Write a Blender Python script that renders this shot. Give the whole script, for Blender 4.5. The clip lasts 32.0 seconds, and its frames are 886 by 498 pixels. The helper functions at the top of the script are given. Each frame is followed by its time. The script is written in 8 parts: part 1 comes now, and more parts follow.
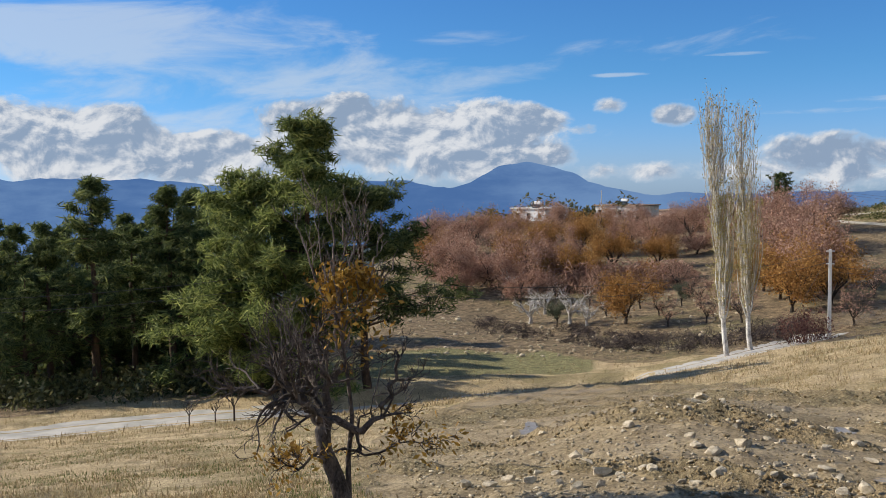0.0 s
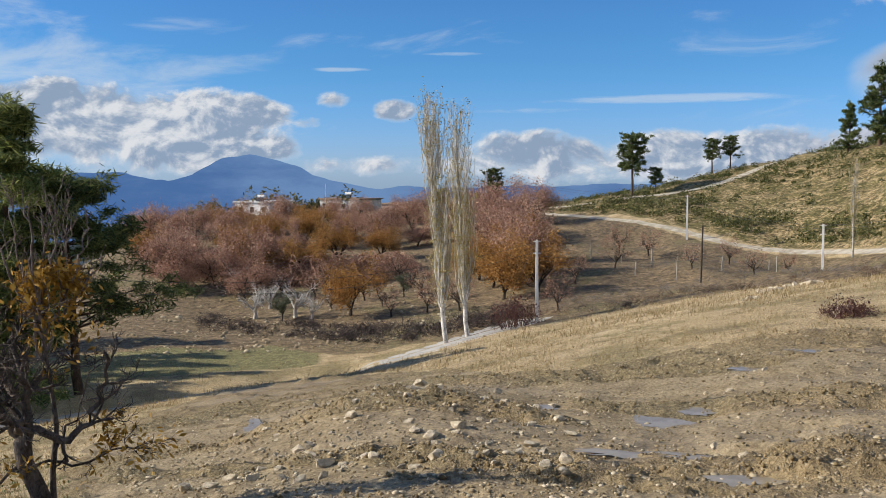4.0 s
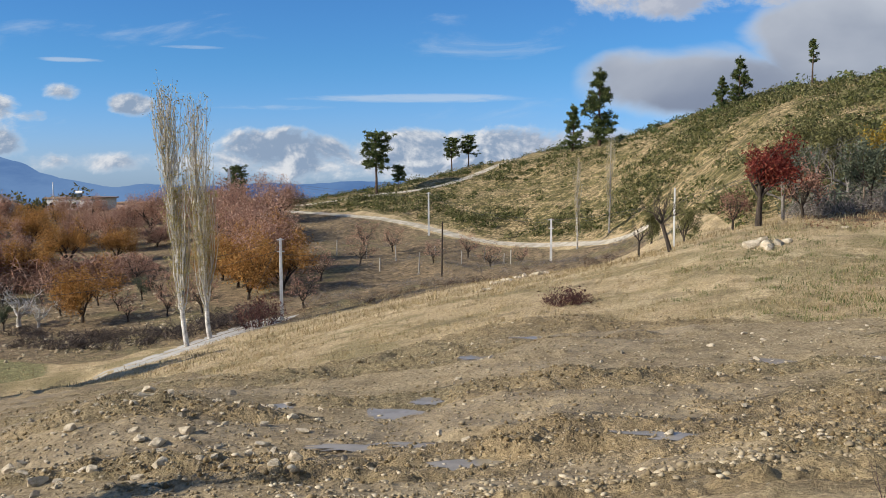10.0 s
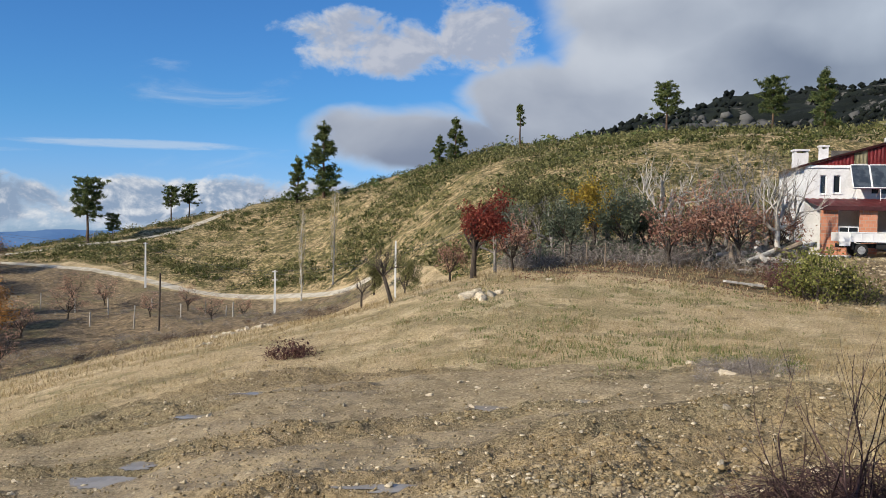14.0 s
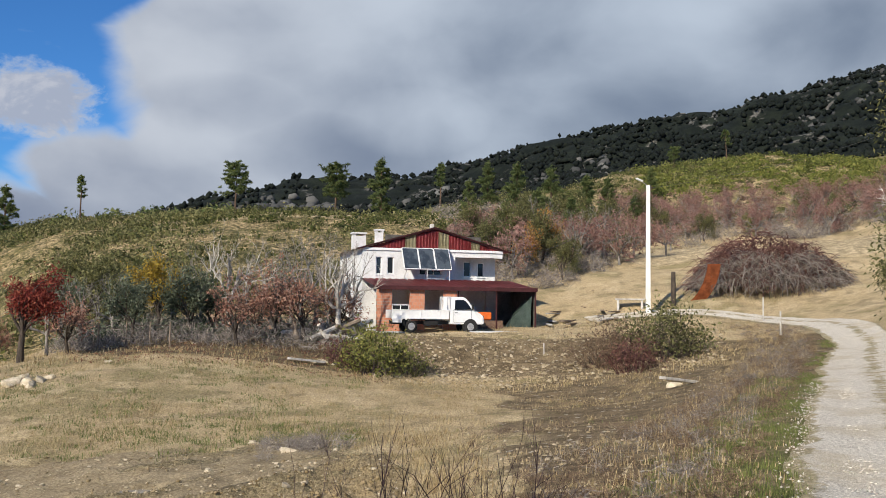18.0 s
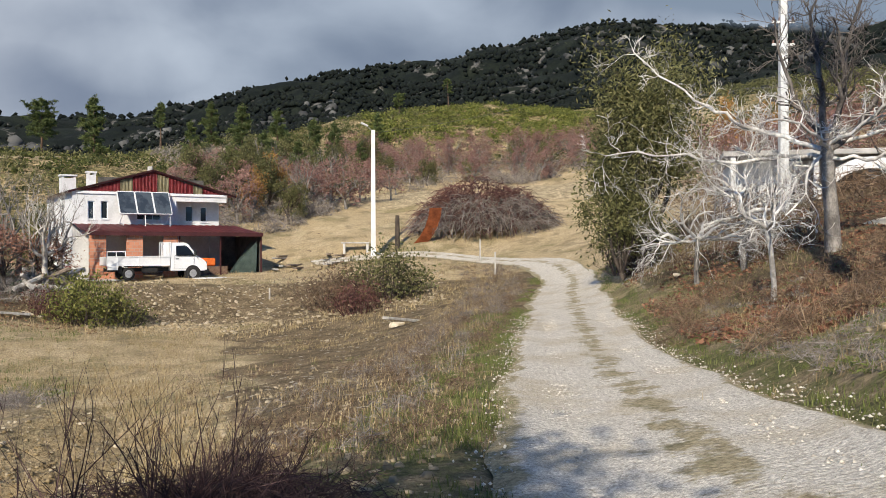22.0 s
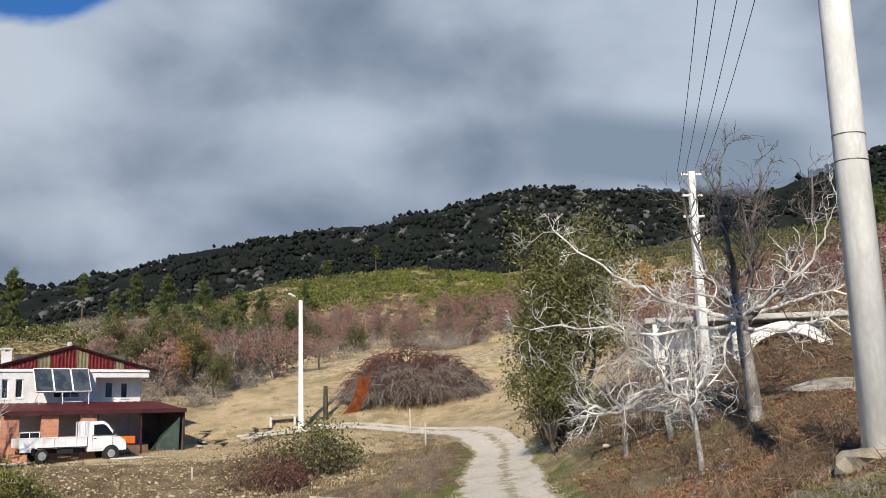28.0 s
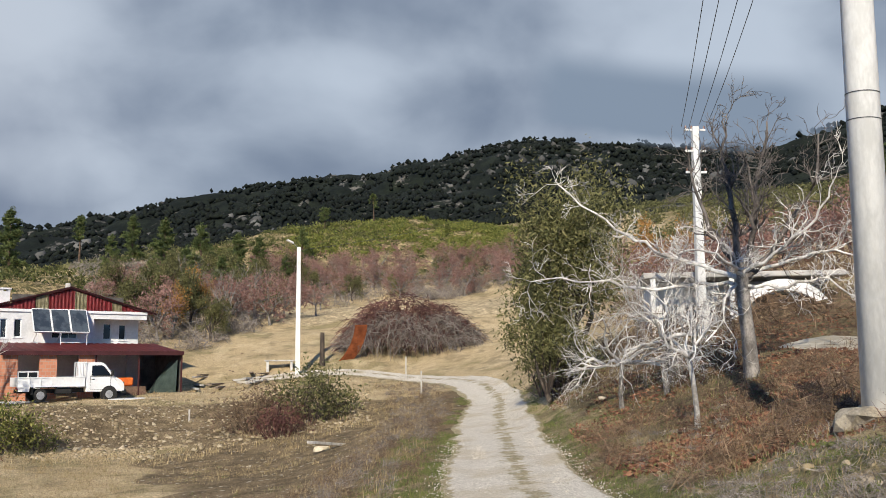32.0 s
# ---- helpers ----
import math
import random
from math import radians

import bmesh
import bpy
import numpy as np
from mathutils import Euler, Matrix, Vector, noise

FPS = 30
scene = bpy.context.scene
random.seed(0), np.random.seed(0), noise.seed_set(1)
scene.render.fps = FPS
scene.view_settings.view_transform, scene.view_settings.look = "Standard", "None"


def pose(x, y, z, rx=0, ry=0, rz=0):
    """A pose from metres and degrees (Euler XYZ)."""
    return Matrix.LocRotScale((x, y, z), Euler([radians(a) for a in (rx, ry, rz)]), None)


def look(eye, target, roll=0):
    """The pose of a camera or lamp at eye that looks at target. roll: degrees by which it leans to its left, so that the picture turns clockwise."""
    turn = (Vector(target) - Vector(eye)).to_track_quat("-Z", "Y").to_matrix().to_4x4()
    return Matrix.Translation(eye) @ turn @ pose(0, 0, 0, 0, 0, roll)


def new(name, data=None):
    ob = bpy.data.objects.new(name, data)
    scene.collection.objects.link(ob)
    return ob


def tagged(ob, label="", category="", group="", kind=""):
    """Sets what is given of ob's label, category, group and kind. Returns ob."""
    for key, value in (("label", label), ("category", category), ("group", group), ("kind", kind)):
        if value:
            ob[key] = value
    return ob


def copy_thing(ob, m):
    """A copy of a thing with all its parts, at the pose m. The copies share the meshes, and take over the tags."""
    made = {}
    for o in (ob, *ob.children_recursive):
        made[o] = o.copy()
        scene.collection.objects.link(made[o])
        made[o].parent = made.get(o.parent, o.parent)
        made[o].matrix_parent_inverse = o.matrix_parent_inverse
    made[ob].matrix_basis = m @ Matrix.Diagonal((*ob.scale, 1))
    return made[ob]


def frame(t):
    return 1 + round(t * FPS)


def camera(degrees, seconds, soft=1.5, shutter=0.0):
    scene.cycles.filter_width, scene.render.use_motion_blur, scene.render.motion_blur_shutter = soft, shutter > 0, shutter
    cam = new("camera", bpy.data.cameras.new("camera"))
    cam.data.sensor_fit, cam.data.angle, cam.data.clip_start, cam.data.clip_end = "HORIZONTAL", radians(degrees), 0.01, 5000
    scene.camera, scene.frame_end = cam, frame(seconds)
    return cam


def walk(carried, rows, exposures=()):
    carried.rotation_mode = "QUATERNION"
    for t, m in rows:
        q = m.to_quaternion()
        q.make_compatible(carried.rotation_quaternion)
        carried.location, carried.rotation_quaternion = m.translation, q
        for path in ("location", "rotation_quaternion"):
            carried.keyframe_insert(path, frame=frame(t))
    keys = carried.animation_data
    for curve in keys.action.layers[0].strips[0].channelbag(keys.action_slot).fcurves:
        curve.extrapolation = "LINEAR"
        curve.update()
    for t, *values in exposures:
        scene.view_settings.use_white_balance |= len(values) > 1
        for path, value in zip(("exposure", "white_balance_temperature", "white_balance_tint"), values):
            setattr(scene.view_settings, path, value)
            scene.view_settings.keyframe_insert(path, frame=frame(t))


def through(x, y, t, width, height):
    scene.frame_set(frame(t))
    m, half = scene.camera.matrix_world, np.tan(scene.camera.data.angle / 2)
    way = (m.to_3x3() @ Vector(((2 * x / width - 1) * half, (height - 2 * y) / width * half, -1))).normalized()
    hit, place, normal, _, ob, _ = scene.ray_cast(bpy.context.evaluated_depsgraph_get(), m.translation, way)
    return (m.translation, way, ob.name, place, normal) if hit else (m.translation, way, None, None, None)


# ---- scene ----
# the camera: held in the hand, turning on the spot
EYE = 1.65
cam = camera(50.57, 32.0, soft=0.5)
# seconds, place, then bearing, tilt and roll in degrees
ROWS = [
    (0, -0.117, 0.426, 1.562, 0.00, -4.18, -0.84),
    (0.5, -0.111, 0.427, 1.563, 1.32, -4.46, -0.76),
    (1, -0.101, 0.429, 1.562, 3.04, -4.74, -0.61),
    (1.5, -0.089, 0.431, 1.559, 5.03, -5.06, -0.53),
    (2, -0.073, 0.430, 1.558, 7.33, -5.33, -0.54),
    (2.5, -0.056, 0.429, 1.559, 9.77, -5.35, -0.58),
    (3, -0.043, 0.430, 1.560, 12.23, -5.21, -0.53),
    (3.5, -0.036, 0.429, 1.559, 14.59, -5.01, -0.39),
    (4, -0.035, 0.416, 1.560, 16.70, -4.75, -0.34),
    (4.5, -0.034, 0.388, 1.566, 18.56, -4.50, -0.30),
    (6.5, 0.001, 0.342, 1.572, 23.33, -3.61, -0.46),
    (7, 0.030, 0.308, 1.573, 23.90, -3.61, -0.12),
    (7.5, 0.071, 0.281, 1.569, 24.79, -3.89, 0.13),
    (8, 0.107, 0.263, 1.563, 25.82, -4.36, 0.22),
    (8.5, 0.135, 0.253, 1.559, 26.78, -4.66, 0.19),
    (9, 0.163, 0.243, 1.560, 27.89, -4.75, 0.11),
    (9.5, 0.200, 0.232, 1.563, 29.66, -4.88, -0.05),
    (10, 0.237, 0.233, 1.565, 32.03, -4.97, -0.21),
    (10.5, 0.262, 0.254, 1.568, 34.62, -4.69, -0.17),
    (11, 0.274, 0.282, 1.572, 37.05, -4.11, 0.06),
    (11.5, 0.277, 0.303, 1.576, 39.16, -3.67, 0.39),
    (12, 0.280, 0.310, 1.579, 41.13, -3.56, 0.58),
    (12.5, 0.287, 0.305, 1.584, 42.85, -3.42, 0.65),
    (13, 0.301, 0.292, 1.589, 44.62, -2.94, 0.79),
    (13.5, 0.322, 0.281, 1.592, 46.61, -2.26, 0.86),
    (15.5, 0.379, 0.230, 1.595, 57.16, -0.80, 0.70),
    (16, 0.398, 0.218, 1.604, 61.03, -0.29, 0.86),
    (16.5, 0.411, 0.200, 1.618, 64.87, 0.53, 1.01),
    (17, 0.415, 0.181, 1.633, 68.08, 1.48, 1.01),
    (17.5, 0.413, 0.160, 1.645, 71.09, 2.41, 0.85),
    (18, 0.403, 0.135, 1.650, 74.49, 3.34, 0.78),
    (18.5, 0.382, 0.106, 1.648, 78.04, 4.24, 0.77),
    (19, 0.359, 0.069, 1.644, 81.26, 5.00, 0.71),
    (19.5, 0.347, 0.025, 1.641, 83.63, 5.60, 0.28),
    (20, 0.361, -0.014, 1.629, 84.80, 5.38, -0.01),
    (20.5, 0.408, -0.037, 1.605, 85.64, 4.03, -0.34),
    (21, 0.476, -0.037, 1.583, 87.14, 1.92, -0.54),
    (21.5, 0.544, -0.018, 1.576, 89.29, 0.42, -0.41),
    (22, 0.596, 0.012, 1.584, 90.98, 0.09, -0.09),
    (22.5, 0.628, 0.040, 1.596, 91.85, 0.57, 0.15),
    (23, 0.645, 0.061, 1.605, 92.02, 1.19, 0.33),
    (23.5, 0.650, 0.071, 1.612, 91.76, 1.76, 0.33),
    (24, 0.645, 0.072, 1.625, 91.42, 2.48, 0.14),
    (24.5, 0.627, 0.061, 1.648, 91.41, 3.74, -0.27),
    (25, 0.597, 0.041, 1.694, 91.83, 5.51, -0.74),
    (25.5, 0.549, 0.014, 1.775, 92.39, 7.39, -1.13),
    (27.5, 0.491, -0.015, 1.863, 93.81, 10.30, -1.35),
    (28, 0.447, -0.030, 1.909, 95.47, 9.97, -1.65),
    (28.5, 0.425, -0.031, 1.909, 97.49, 9.19, -1.44),
    (29, 0.412, -0.027, 1.897, 99.65, 8.28, -0.82),
    (29.5, 0.408, -0.021, 1.891, 101.26, 7.58, -0.11),
    (30, 0.416, -0.007, 1.891, 101.60, 7.30, 0.12),
    (30.5, 0.433, 0.013, 1.896, 100.81, 7.09, 0.13),
    (31, 0.455, 0.036, 1.904, 99.23, 6.91, -0.04),
    (31.5, 0.478, 0.060, 1.910, 97.23, 6.85, -0.26),
    (32, 0.497, 0.080, 1.914, 95.59, 6.92, -0.32),
]


def view(x, y, z, bearing, tilt, roll):
    b, e = radians(bearing), radians(tilt)
    way = Vector((math.sin(b) * math.cos(e), math.cos(b) * math.cos(e), math.sin(e)))
    return look(Vector((x, y, z)), Vector((x, y, z)) + way, roll)


walk(cam, [(r[0], view(*r[1:])) for r in ROWS])

# ---------------------------------------------------------------- light
SUN_BEARING, SUN_HEIGHT = 285.0, 28.5
sun = new("sun", bpy.data.lights.new("sun", "SUN"))
sun.data.energy, sun.data.angle, sun.data.color = 6.0, radians(0.6), (1.0, 0.905, 0.755)
_b, _e = radians(SUN_BEARING), radians(SUN_HEIGHT)
sun.matrix_world = look(Vector((math.sin(_b) * math.cos(_e), math.cos(_b) * math.cos(_e), math.sin(_e))) * 50, (0, 0, 0))

world = bpy.data.worlds.new("sky")
scene.world = world
world.use_nodes = True
wt = world.node_tree
wt.nodes.clear()


def wnode(kind, **keys):
    n = wt.nodes.new(kind)
    for k, v in keys.items():
        if k == "operation":
            n.operation = v
        elif k == "blend":
            n.blend_type = v
    return n


def wmath(op, a, b=None, c=None, clamp=False):
    n = wt.nodes.new("ShaderNodeMath")
    n.operation, n.use_clamp = op, clamp
    for i, v in enumerate((a, b, c)):
        if v is None:
            continue
        if isinstance(v, (int, float)):
            n.inputs[i].default_value = v
        else:
            wt.links.new(v, n.inputs[i])
    return n.outputs[0]


def wramp(v, lo, hi):
    n = wt.nodes.new("ShaderNodeMapRange")
    n.interpolation_type = "SMOOTHSTEP"
    wt.links.new(v, n.inputs[0])
    n.inputs[1].default_value, n.inputs[2].default_value = lo, hi
    return n.outputs[0]


def wnoise(vec, scale, detail=6.0, rough=0.55, warp=0.0):
    n = wt.nodes.new("ShaderNodeTexNoise")
    wt.links.new(vec, n.inputs["Vector"])
    n.inputs["Scale"].default_value, n.inputs["Detail"].default_value = scale, detail
    n.inputs["Roughness"].default_value, n.inputs["Distortion"].default_value = rough, warp
    return n.outputs[0]


def wvec(x, y, z):
    n = wt.nodes.new("ShaderNodeCombineXYZ")
    for i, v in enumerate((x, y, z)):
        if isinstance(v, (int, float)):
            n.inputs[i].default_value = v
        else:
            wt.links.new(v, n.inputs[i])
    return n.outputs[0]


def wmix(f, a, b):
    n = wt.nodes.new("ShaderNodeMix")
    n.data_type = "RGBA"
    for sock, v in ((n.inputs[0], f), (n.inputs[6], a), (n.inputs[7], b)):
        if isinstance(v, (int, float)):
            sock.default_value = v
        elif isinstance(v, tuple):
            sock.default_value = (*v, 1)
        else:
            wt.links.new(v, sock)
    return n.outputs[2]


nishita = wt.nodes.new("ShaderNodeTexSky")
nishita.sky_type, nishita.sun_disc = "NISHITA", False
nishita.sun_elevation, nishita.sun_rotation = radians(SUN_HEIGHT), radians(SUN_BEARING)
nishita.altitude, nishita.air_density, nishita.dust_density, nishita.ozone_density = 800, 1.0, 0.15, 4.0
coord = wt.nodes.new("ShaderNodeTexCoord")
sep = wt.nodes.new("ShaderNodeSeparateXYZ")
wt.links.new(coord.outputs["Generated"], sep.inputs[0])
dx, dy, dz = sep.outputs
bearing = wmath("MULTIPLY", wmath("ARCTAN2", dx, dy), 180 / math.pi)
height = wmath("MULTIPLY", wmath("ARCSINE", dz), 180 / math.pi)
def blob(b, h, rb, rh, top=1.0):
    """One cloud's body: full at its middle, nothing at its rim."""
    u = wmath("MULTIPLY", wmath("SUBTRACT", bearing, b), 1 / rb)
    v = wmath("MULTIPLY", wmath("SUBTRACT", height, h), 1 / rh)
    d = wmath("ADD", wmath("MULTIPLY", u, u), wmath("MULTIPLY", v, v))
    return wmath("MAXIMUM", wmath("MULTIPLY", wmath("SUBTRACT", 1.0, d), top), 0.0)


def heaped(rows):
    out = blob(*rows[0])
    for r in rows[1:]:
        out = wmath("MAXIMUM", out, blob(*r))
    return out


# high veil of thin cloud, drawn out along the wind, and a few fine streaks
veil_v = wvec(wmath("MULTIPLY", bearing, 0.10), wmath("ADD", wmath("MULTIPLY", height, 0.36), wmath("MULTIPLY", bearing, -0.02)), 3.1)
veil_n = wnoise(veil_v, 1.0, 7, 0.6, 0.5)
veil_body = heaped([(-20, 8.6, 17, 3.2, 1.25), (-8, 6.0, 17, 2.6, 1.0), (-13, 4.0, 22, 3.0, 0.8), (4, 8.2, 9, 1.0, 0.5), (-26, 13, 16, 3.0, 0.8), (-16, 5.4, 12, 1.6, 0.8)])
veil = wramp(wmath("ADD", wmath("MULTIPLY", veil_n, 1.5), wmath("MULTIPLY", veil_body, 0.50)), 0.90, 1.32)
streak_v = wvec(wmath("MULTIPLY", bearing, 0.22), wmath("MULTIPLY", height, 1.9), 5.5)
streak_body = heaped([(10.6, 6.1, 2.6, 0.22, 1.0), (17.6, 7.0, 3.0, 0.18, 0.8), (30.5, 4.15, 9.8, 0.42, 0.95), (23, 3.6, 7, 0.3, 0.6), (16, 4.4, 5, 0.35, 0.45), (56, 12.5, 3, 0.3, 0.4)])
streak = wramp(wmath("ADD", wmath("MULTIPLY", wnoise(streak_v, 1.0, 6, 0.65, 0.3), 0.8), wmath("MULTIPLY", streak_body, 0.6)), 0.66, 1.0)
veil = wmath("MAXIMUM", veil, wmath("MULTIPLY", streak, 0.85))
# heaped cloud low over the far country, and the lone puffs above it
heap_v = wvec(wmath("MULTIPLY", bearing, 0.30), wmath("MULTIPLY", height, 0.42), 7.7)
heap_n = wnoise(heap_v, 1.0, 9, 0.60, 0.25)
heap_up = wnoise(wvec(wmath("MULTIPLY", wmath("ADD", bearing, -0.30), 0.30), wmath("MULTIPLY", wmath("ADD", height, 0.34), 0.42), 7.7), 1.0, 6, 0.56, 0.25)
heap_body = heaped([(-21.5, 2.4, 9, 3.3), (-28, 3.2, 8, 3.4), (-13, 1.6, 7, 2.6), (-5, 2.8, 9.5, 3.4), (1.5, 2.4, 8, 3.6), (5.2, 3.4, 3.4, 1.7), (5.5, 1.4, 4.0, 1.6, 0.9), (14.0, 3.65, 2.0, 1.0, 0.72),
                    (10.2, 4.3, 1.6, 0.8, 0.5), (8.6, 2.9, 2.2, 0.6, 0.5), (23, 0.8, 8, 2.1, 0.8), (31, 0.9, 9, 2.2, 0.85), (38, 0.8, 8, 2.4, 0.85), (14, 0.4, 12, 1.1, 0.6),
                    (42, 10.8, 5, 2.6, 0.72), (46.5, 10.2, 6.5, 2.6, 0.78), (51, 10.8, 6, 3.0, 0.75), (36.5, 13.6, 3.0, 0.9, 0.6)])
heap = wramp(wmath("ADD", wmath("MULTIPLY", heap_n, 0.95), wmath("MULTIPLY", heap_body, 0.66)), 0.70, 0.90)
# the grey deck that hangs over the mountain, torn towards the open sky
deck_v = wvec(wmath("MULTIPLY", bearing, 0.085), wmath("MULTIPLY", height, 0.14), 1.3)
deck_n = wnoise(deck_v, 1.0, 7, 0.52, 0.3)
deck_body = wmath("MAXIMUM", wramp(bearing, 49.0, 60.0), heaped([(47.5, 5.0, 9.0, 3.0, 0.75), (54, 7.5, 6, 4.0, 0.95)]))
deck_gap = heaped([(63.5, 21.0, 5.0, 2.6, 0.9), (70.0, 25.0, 8.0, 3.6, 1.0), (54.0, 20.5, 6.0, 5.0, 0.9), (49.0, 15.5, 4.5, 3.5, 0.8)])
deck = wramp(wmath("ADD", wmath("MULTIPLY", deck_n, 0.8), wmath("MULTIPLY", wmath("SUBTRACT", deck_body, deck_gap), 0.62)), 0.60, 0.82)
deck_all = wmath("MULTIPLY", deck, wmath("MULTIPLY", wramp(bearing, 36.0, 42.0), wramp(bearing, 230.0, 190.0)))
# light and shade of the clouds
shade_n = wnoise(wvec(wmath("MULTIPLY", bearing, 0.22), wmath("MULTIPLY", height, 0.45), 9.2), 1.0, 7, 0.6, 0.4)
lit = wmath("ADD", wmath("MULTIPLY", wmath("SUBTRACT", heap_n, heap_up), 2.6), wmath("MULTIPLY", shade_n, 0.55))
heap_col = wmix(wramp(lit, 0.10, 0.58), (0.27, 0.36, 0.50), (0.72, 0.745, 0.785))
heap_col = wmix(wmath("MULTIPLY", wramp(bearing, 34.0, 44.0), 0.72), heap_col, (0.42, 0.455, 0.56))
dshade = wnoise(wvec(wmath("MULTIPLY", bearing, 0.075), wmath("MULTIPLY", height, 0.105), 4.4), 1.0, 6, 0.45, 0.2)
bright = heaped([(56, 16.5, 7, 4.5, 0.8), (69.5, 19.5, 8, 4.0, 0.7), (72.5, 11.0, 5, 2.2, 0.75), (88, 16.5, 6.5, 3.2, 0.75), (112, 16.5, 7, 4.5, 0.9), (57, 9.5, 5, 2.0, 0.6), (100, 24, 9, 4, 0.5)])
gloom = heaped([(61, 11.6, 5, 2.0, 0.8), (66.5, 9.2, 5, 2.4, 0.7), (82, 11.0, 9, 2.6, 0.55), (98, 15.5, 9, 2.4, 0.4), (80, 21, 6, 3.0, 0.4), (48, 4.6, 7, 2.2, 0.5)])
deck_dark = wmix(wramp(bearing, 50.0, 84.0), (0.225, 0.27, 0.37), (0.165, 0.215, 0.305))
deck_lit = wmix(wramp(bearing, 50.0, 84.0), (0.56, 0.60, 0.67), (0.50, 0.575, 0.68))
deck_col = wmix(wramp(wmath("ADD", dshade, wmath("MULTIPLY", wmath("SUBTRACT", bright, gloom), 0.16)), 0.25, 0.76), deck_dark, deck_lit)
cloud_col = wmix(deck_all, heap_col, deck_col)
cover = wmath("MAXIMUM", deck_all, wmath("MAXIMUM", heap, wmath("MULTIPLY", veil, 0.6)), clamp=True)
veil_only = wmix(wmath("MAXIMUM", deck_all, heap, clamp=True), (0.60, 0.68, 0.77), cloud_col)
bg_sky, bg_cloud = wt.nodes.new("ShaderNodeBackground"), wt.nodes.new("ShaderNodeBackground")
tint = wt.nodes.new("ShaderNodeMix")
tint.data_type, tint.blend_type = "RGBA", "MULTIPLY"
tint.inputs[0].default_value = 1.0
wt.links.new(nishita.outputs[0], tint.inputs[6])
wt.links.new(wmix(wramp(height, 0.0, 7.0), (0.58, 0.83, 1.46), (0.43, 0.83, 1.22)), tint.inputs[7])
wt.links.new(tint.outputs[2], bg_sky.inputs[0])
bg_sky.inputs[1].default_value = 0.10
wt.links.new(veil_only, bg_cloud.inputs[0])
bg_cloud.inputs[1].default_value = 1.0
mixs = wt.nodes.new("ShaderNodeMixShader")
wt.links.new(cover, mixs.inputs[0])
wt.links.new(bg_sky.outputs[0], mixs.inputs[1])
wt.links.new(bg_cloud.outputs[0], mixs.inputs[2])
wout = wt.nodes.new("ShaderNodeOutputWorld")
wt.links.new(mixs.outputs[0], wout.inputs[0])

# ---------------------------------------------------------------- materials
MATS = {}


class Nodes:
    """A small writer of node materials."""

    def __init__(self, name, rough=0.9, metal=0.0, spec=0.3):
        self.m = bpy.data.materials.new(name)
        self.m.use_nodes = True
        self.t = self.m.node_tree
        self.b = self.t.nodes["Principled BSDF"]
        self.b.inputs["Roughness"].default_value = rough
        self.b.inputs["Metallic"].default_value = metal
        self.b.inputs["Specular IOR Level"].default_value = spec
        MATS[name] = self.m

    def link(self, a, b):
        self.t.links.new(a, b)

    def put(self, sock, v):
        if isinstance(v, tuple):
            sock.default_value = (*v, 1) if len(v) == 3 and sock.type == "RGBA" else v
        elif isinstance(v, (int, float)):
            sock.default_value = v
        else:
            self.link(v, sock)

    def coords(self, scale=(1, 1, 1), own=False):
        c = self.t.nodes.new("ShaderNodeTexCoord")
        mp = self.t.nodes.new("ShaderNodeMapping")
        mp.inputs["Scale"].default_value = scale
        self.link(c.outputs["Object"], mp.inputs[0])
        return mp.outputs[0]

    def noise(self, scale, detail=5.0, rough=0.6, vec=None, warp=0.0):
        n = self.t.nodes.new("ShaderNodeTexNoise")
        self.link(vec or self.coords(), n.inputs["Vector"])
        n.inputs["Scale"].default_value, n.inputs["Detail"].default_value = scale, detail
        n.inputs["Roughness"].default_value, n.inputs["Distortion"].default_value = rough, warp
        return n.outputs[0]

    def cells(self, scale, vec=None, feature="F1"):
        n = self.t.nodes.new("ShaderNodeTexVoronoi")
        n.feature = feature
        self.link(vec or self.coords(), n.inputs["Vector"])
        n.inputs["Scale"].default_value = scale
        return n.outputs["Distance"]

    def ramp(self, v, lo, hi, a=0.0, b=1.0):
        n = self.t.nodes.new("ShaderNodeMapRange")
        n.interpolation_type = "SMOOTHSTEP"
        self.put(n.inputs[0], v)
        for i, x in enumerate((lo, hi, a, b)):
            n.inputs[i + 1].default_value = x
        return n.outputs[0]

    def mix(self, f, a, b, blend="MIX"):
        n = self.t.nodes.new("ShaderNodeMix")
        n.data_type, n.blend_type = "RGBA", blend
        self.put(n.inputs[0], f), self.put(n.inputs[6], a), self.put(n.inputs[7], b)
        return n.outputs[2]

    def math(self, op, a, b=0.0):
        n = self.t.nodes.new("ShaderNodeMath")
        n.operation = op
        self.put(n.inputs[0], a), self.put(n.inputs[1], b)
        return n.outputs[0]

    def attr(self, name):
        n = self.t.nodes.new("ShaderNodeAttribute")
        n.attribute_name = name
        return n.outputs["Fac"]

    def island(self):
        return self.t.nodes.new("ShaderNodeNewGeometry").outputs["Random Per Island"]

    def each(self):
        return self.t.nodes.new("ShaderNodeObjectInfo").outputs["Random"]

    def color(self, c):
        self.put(self.b.inputs["Base Color"], c)
        return self

    def bump(self, h, strength=0.4, distance=0.02):
        n = self.t.nodes.new("ShaderNodeBump")
        n.inputs["Strength"].default_value, n.inputs["Distance"].default_value = strength, distance
        self.put(n.inputs["Height"], h)
        self.link(n.outputs[0], self.b.inputs["Normal"])
        return self

    def rough(self, v):
        self.put(self.b.inputs["Roughness"], v)
        return self


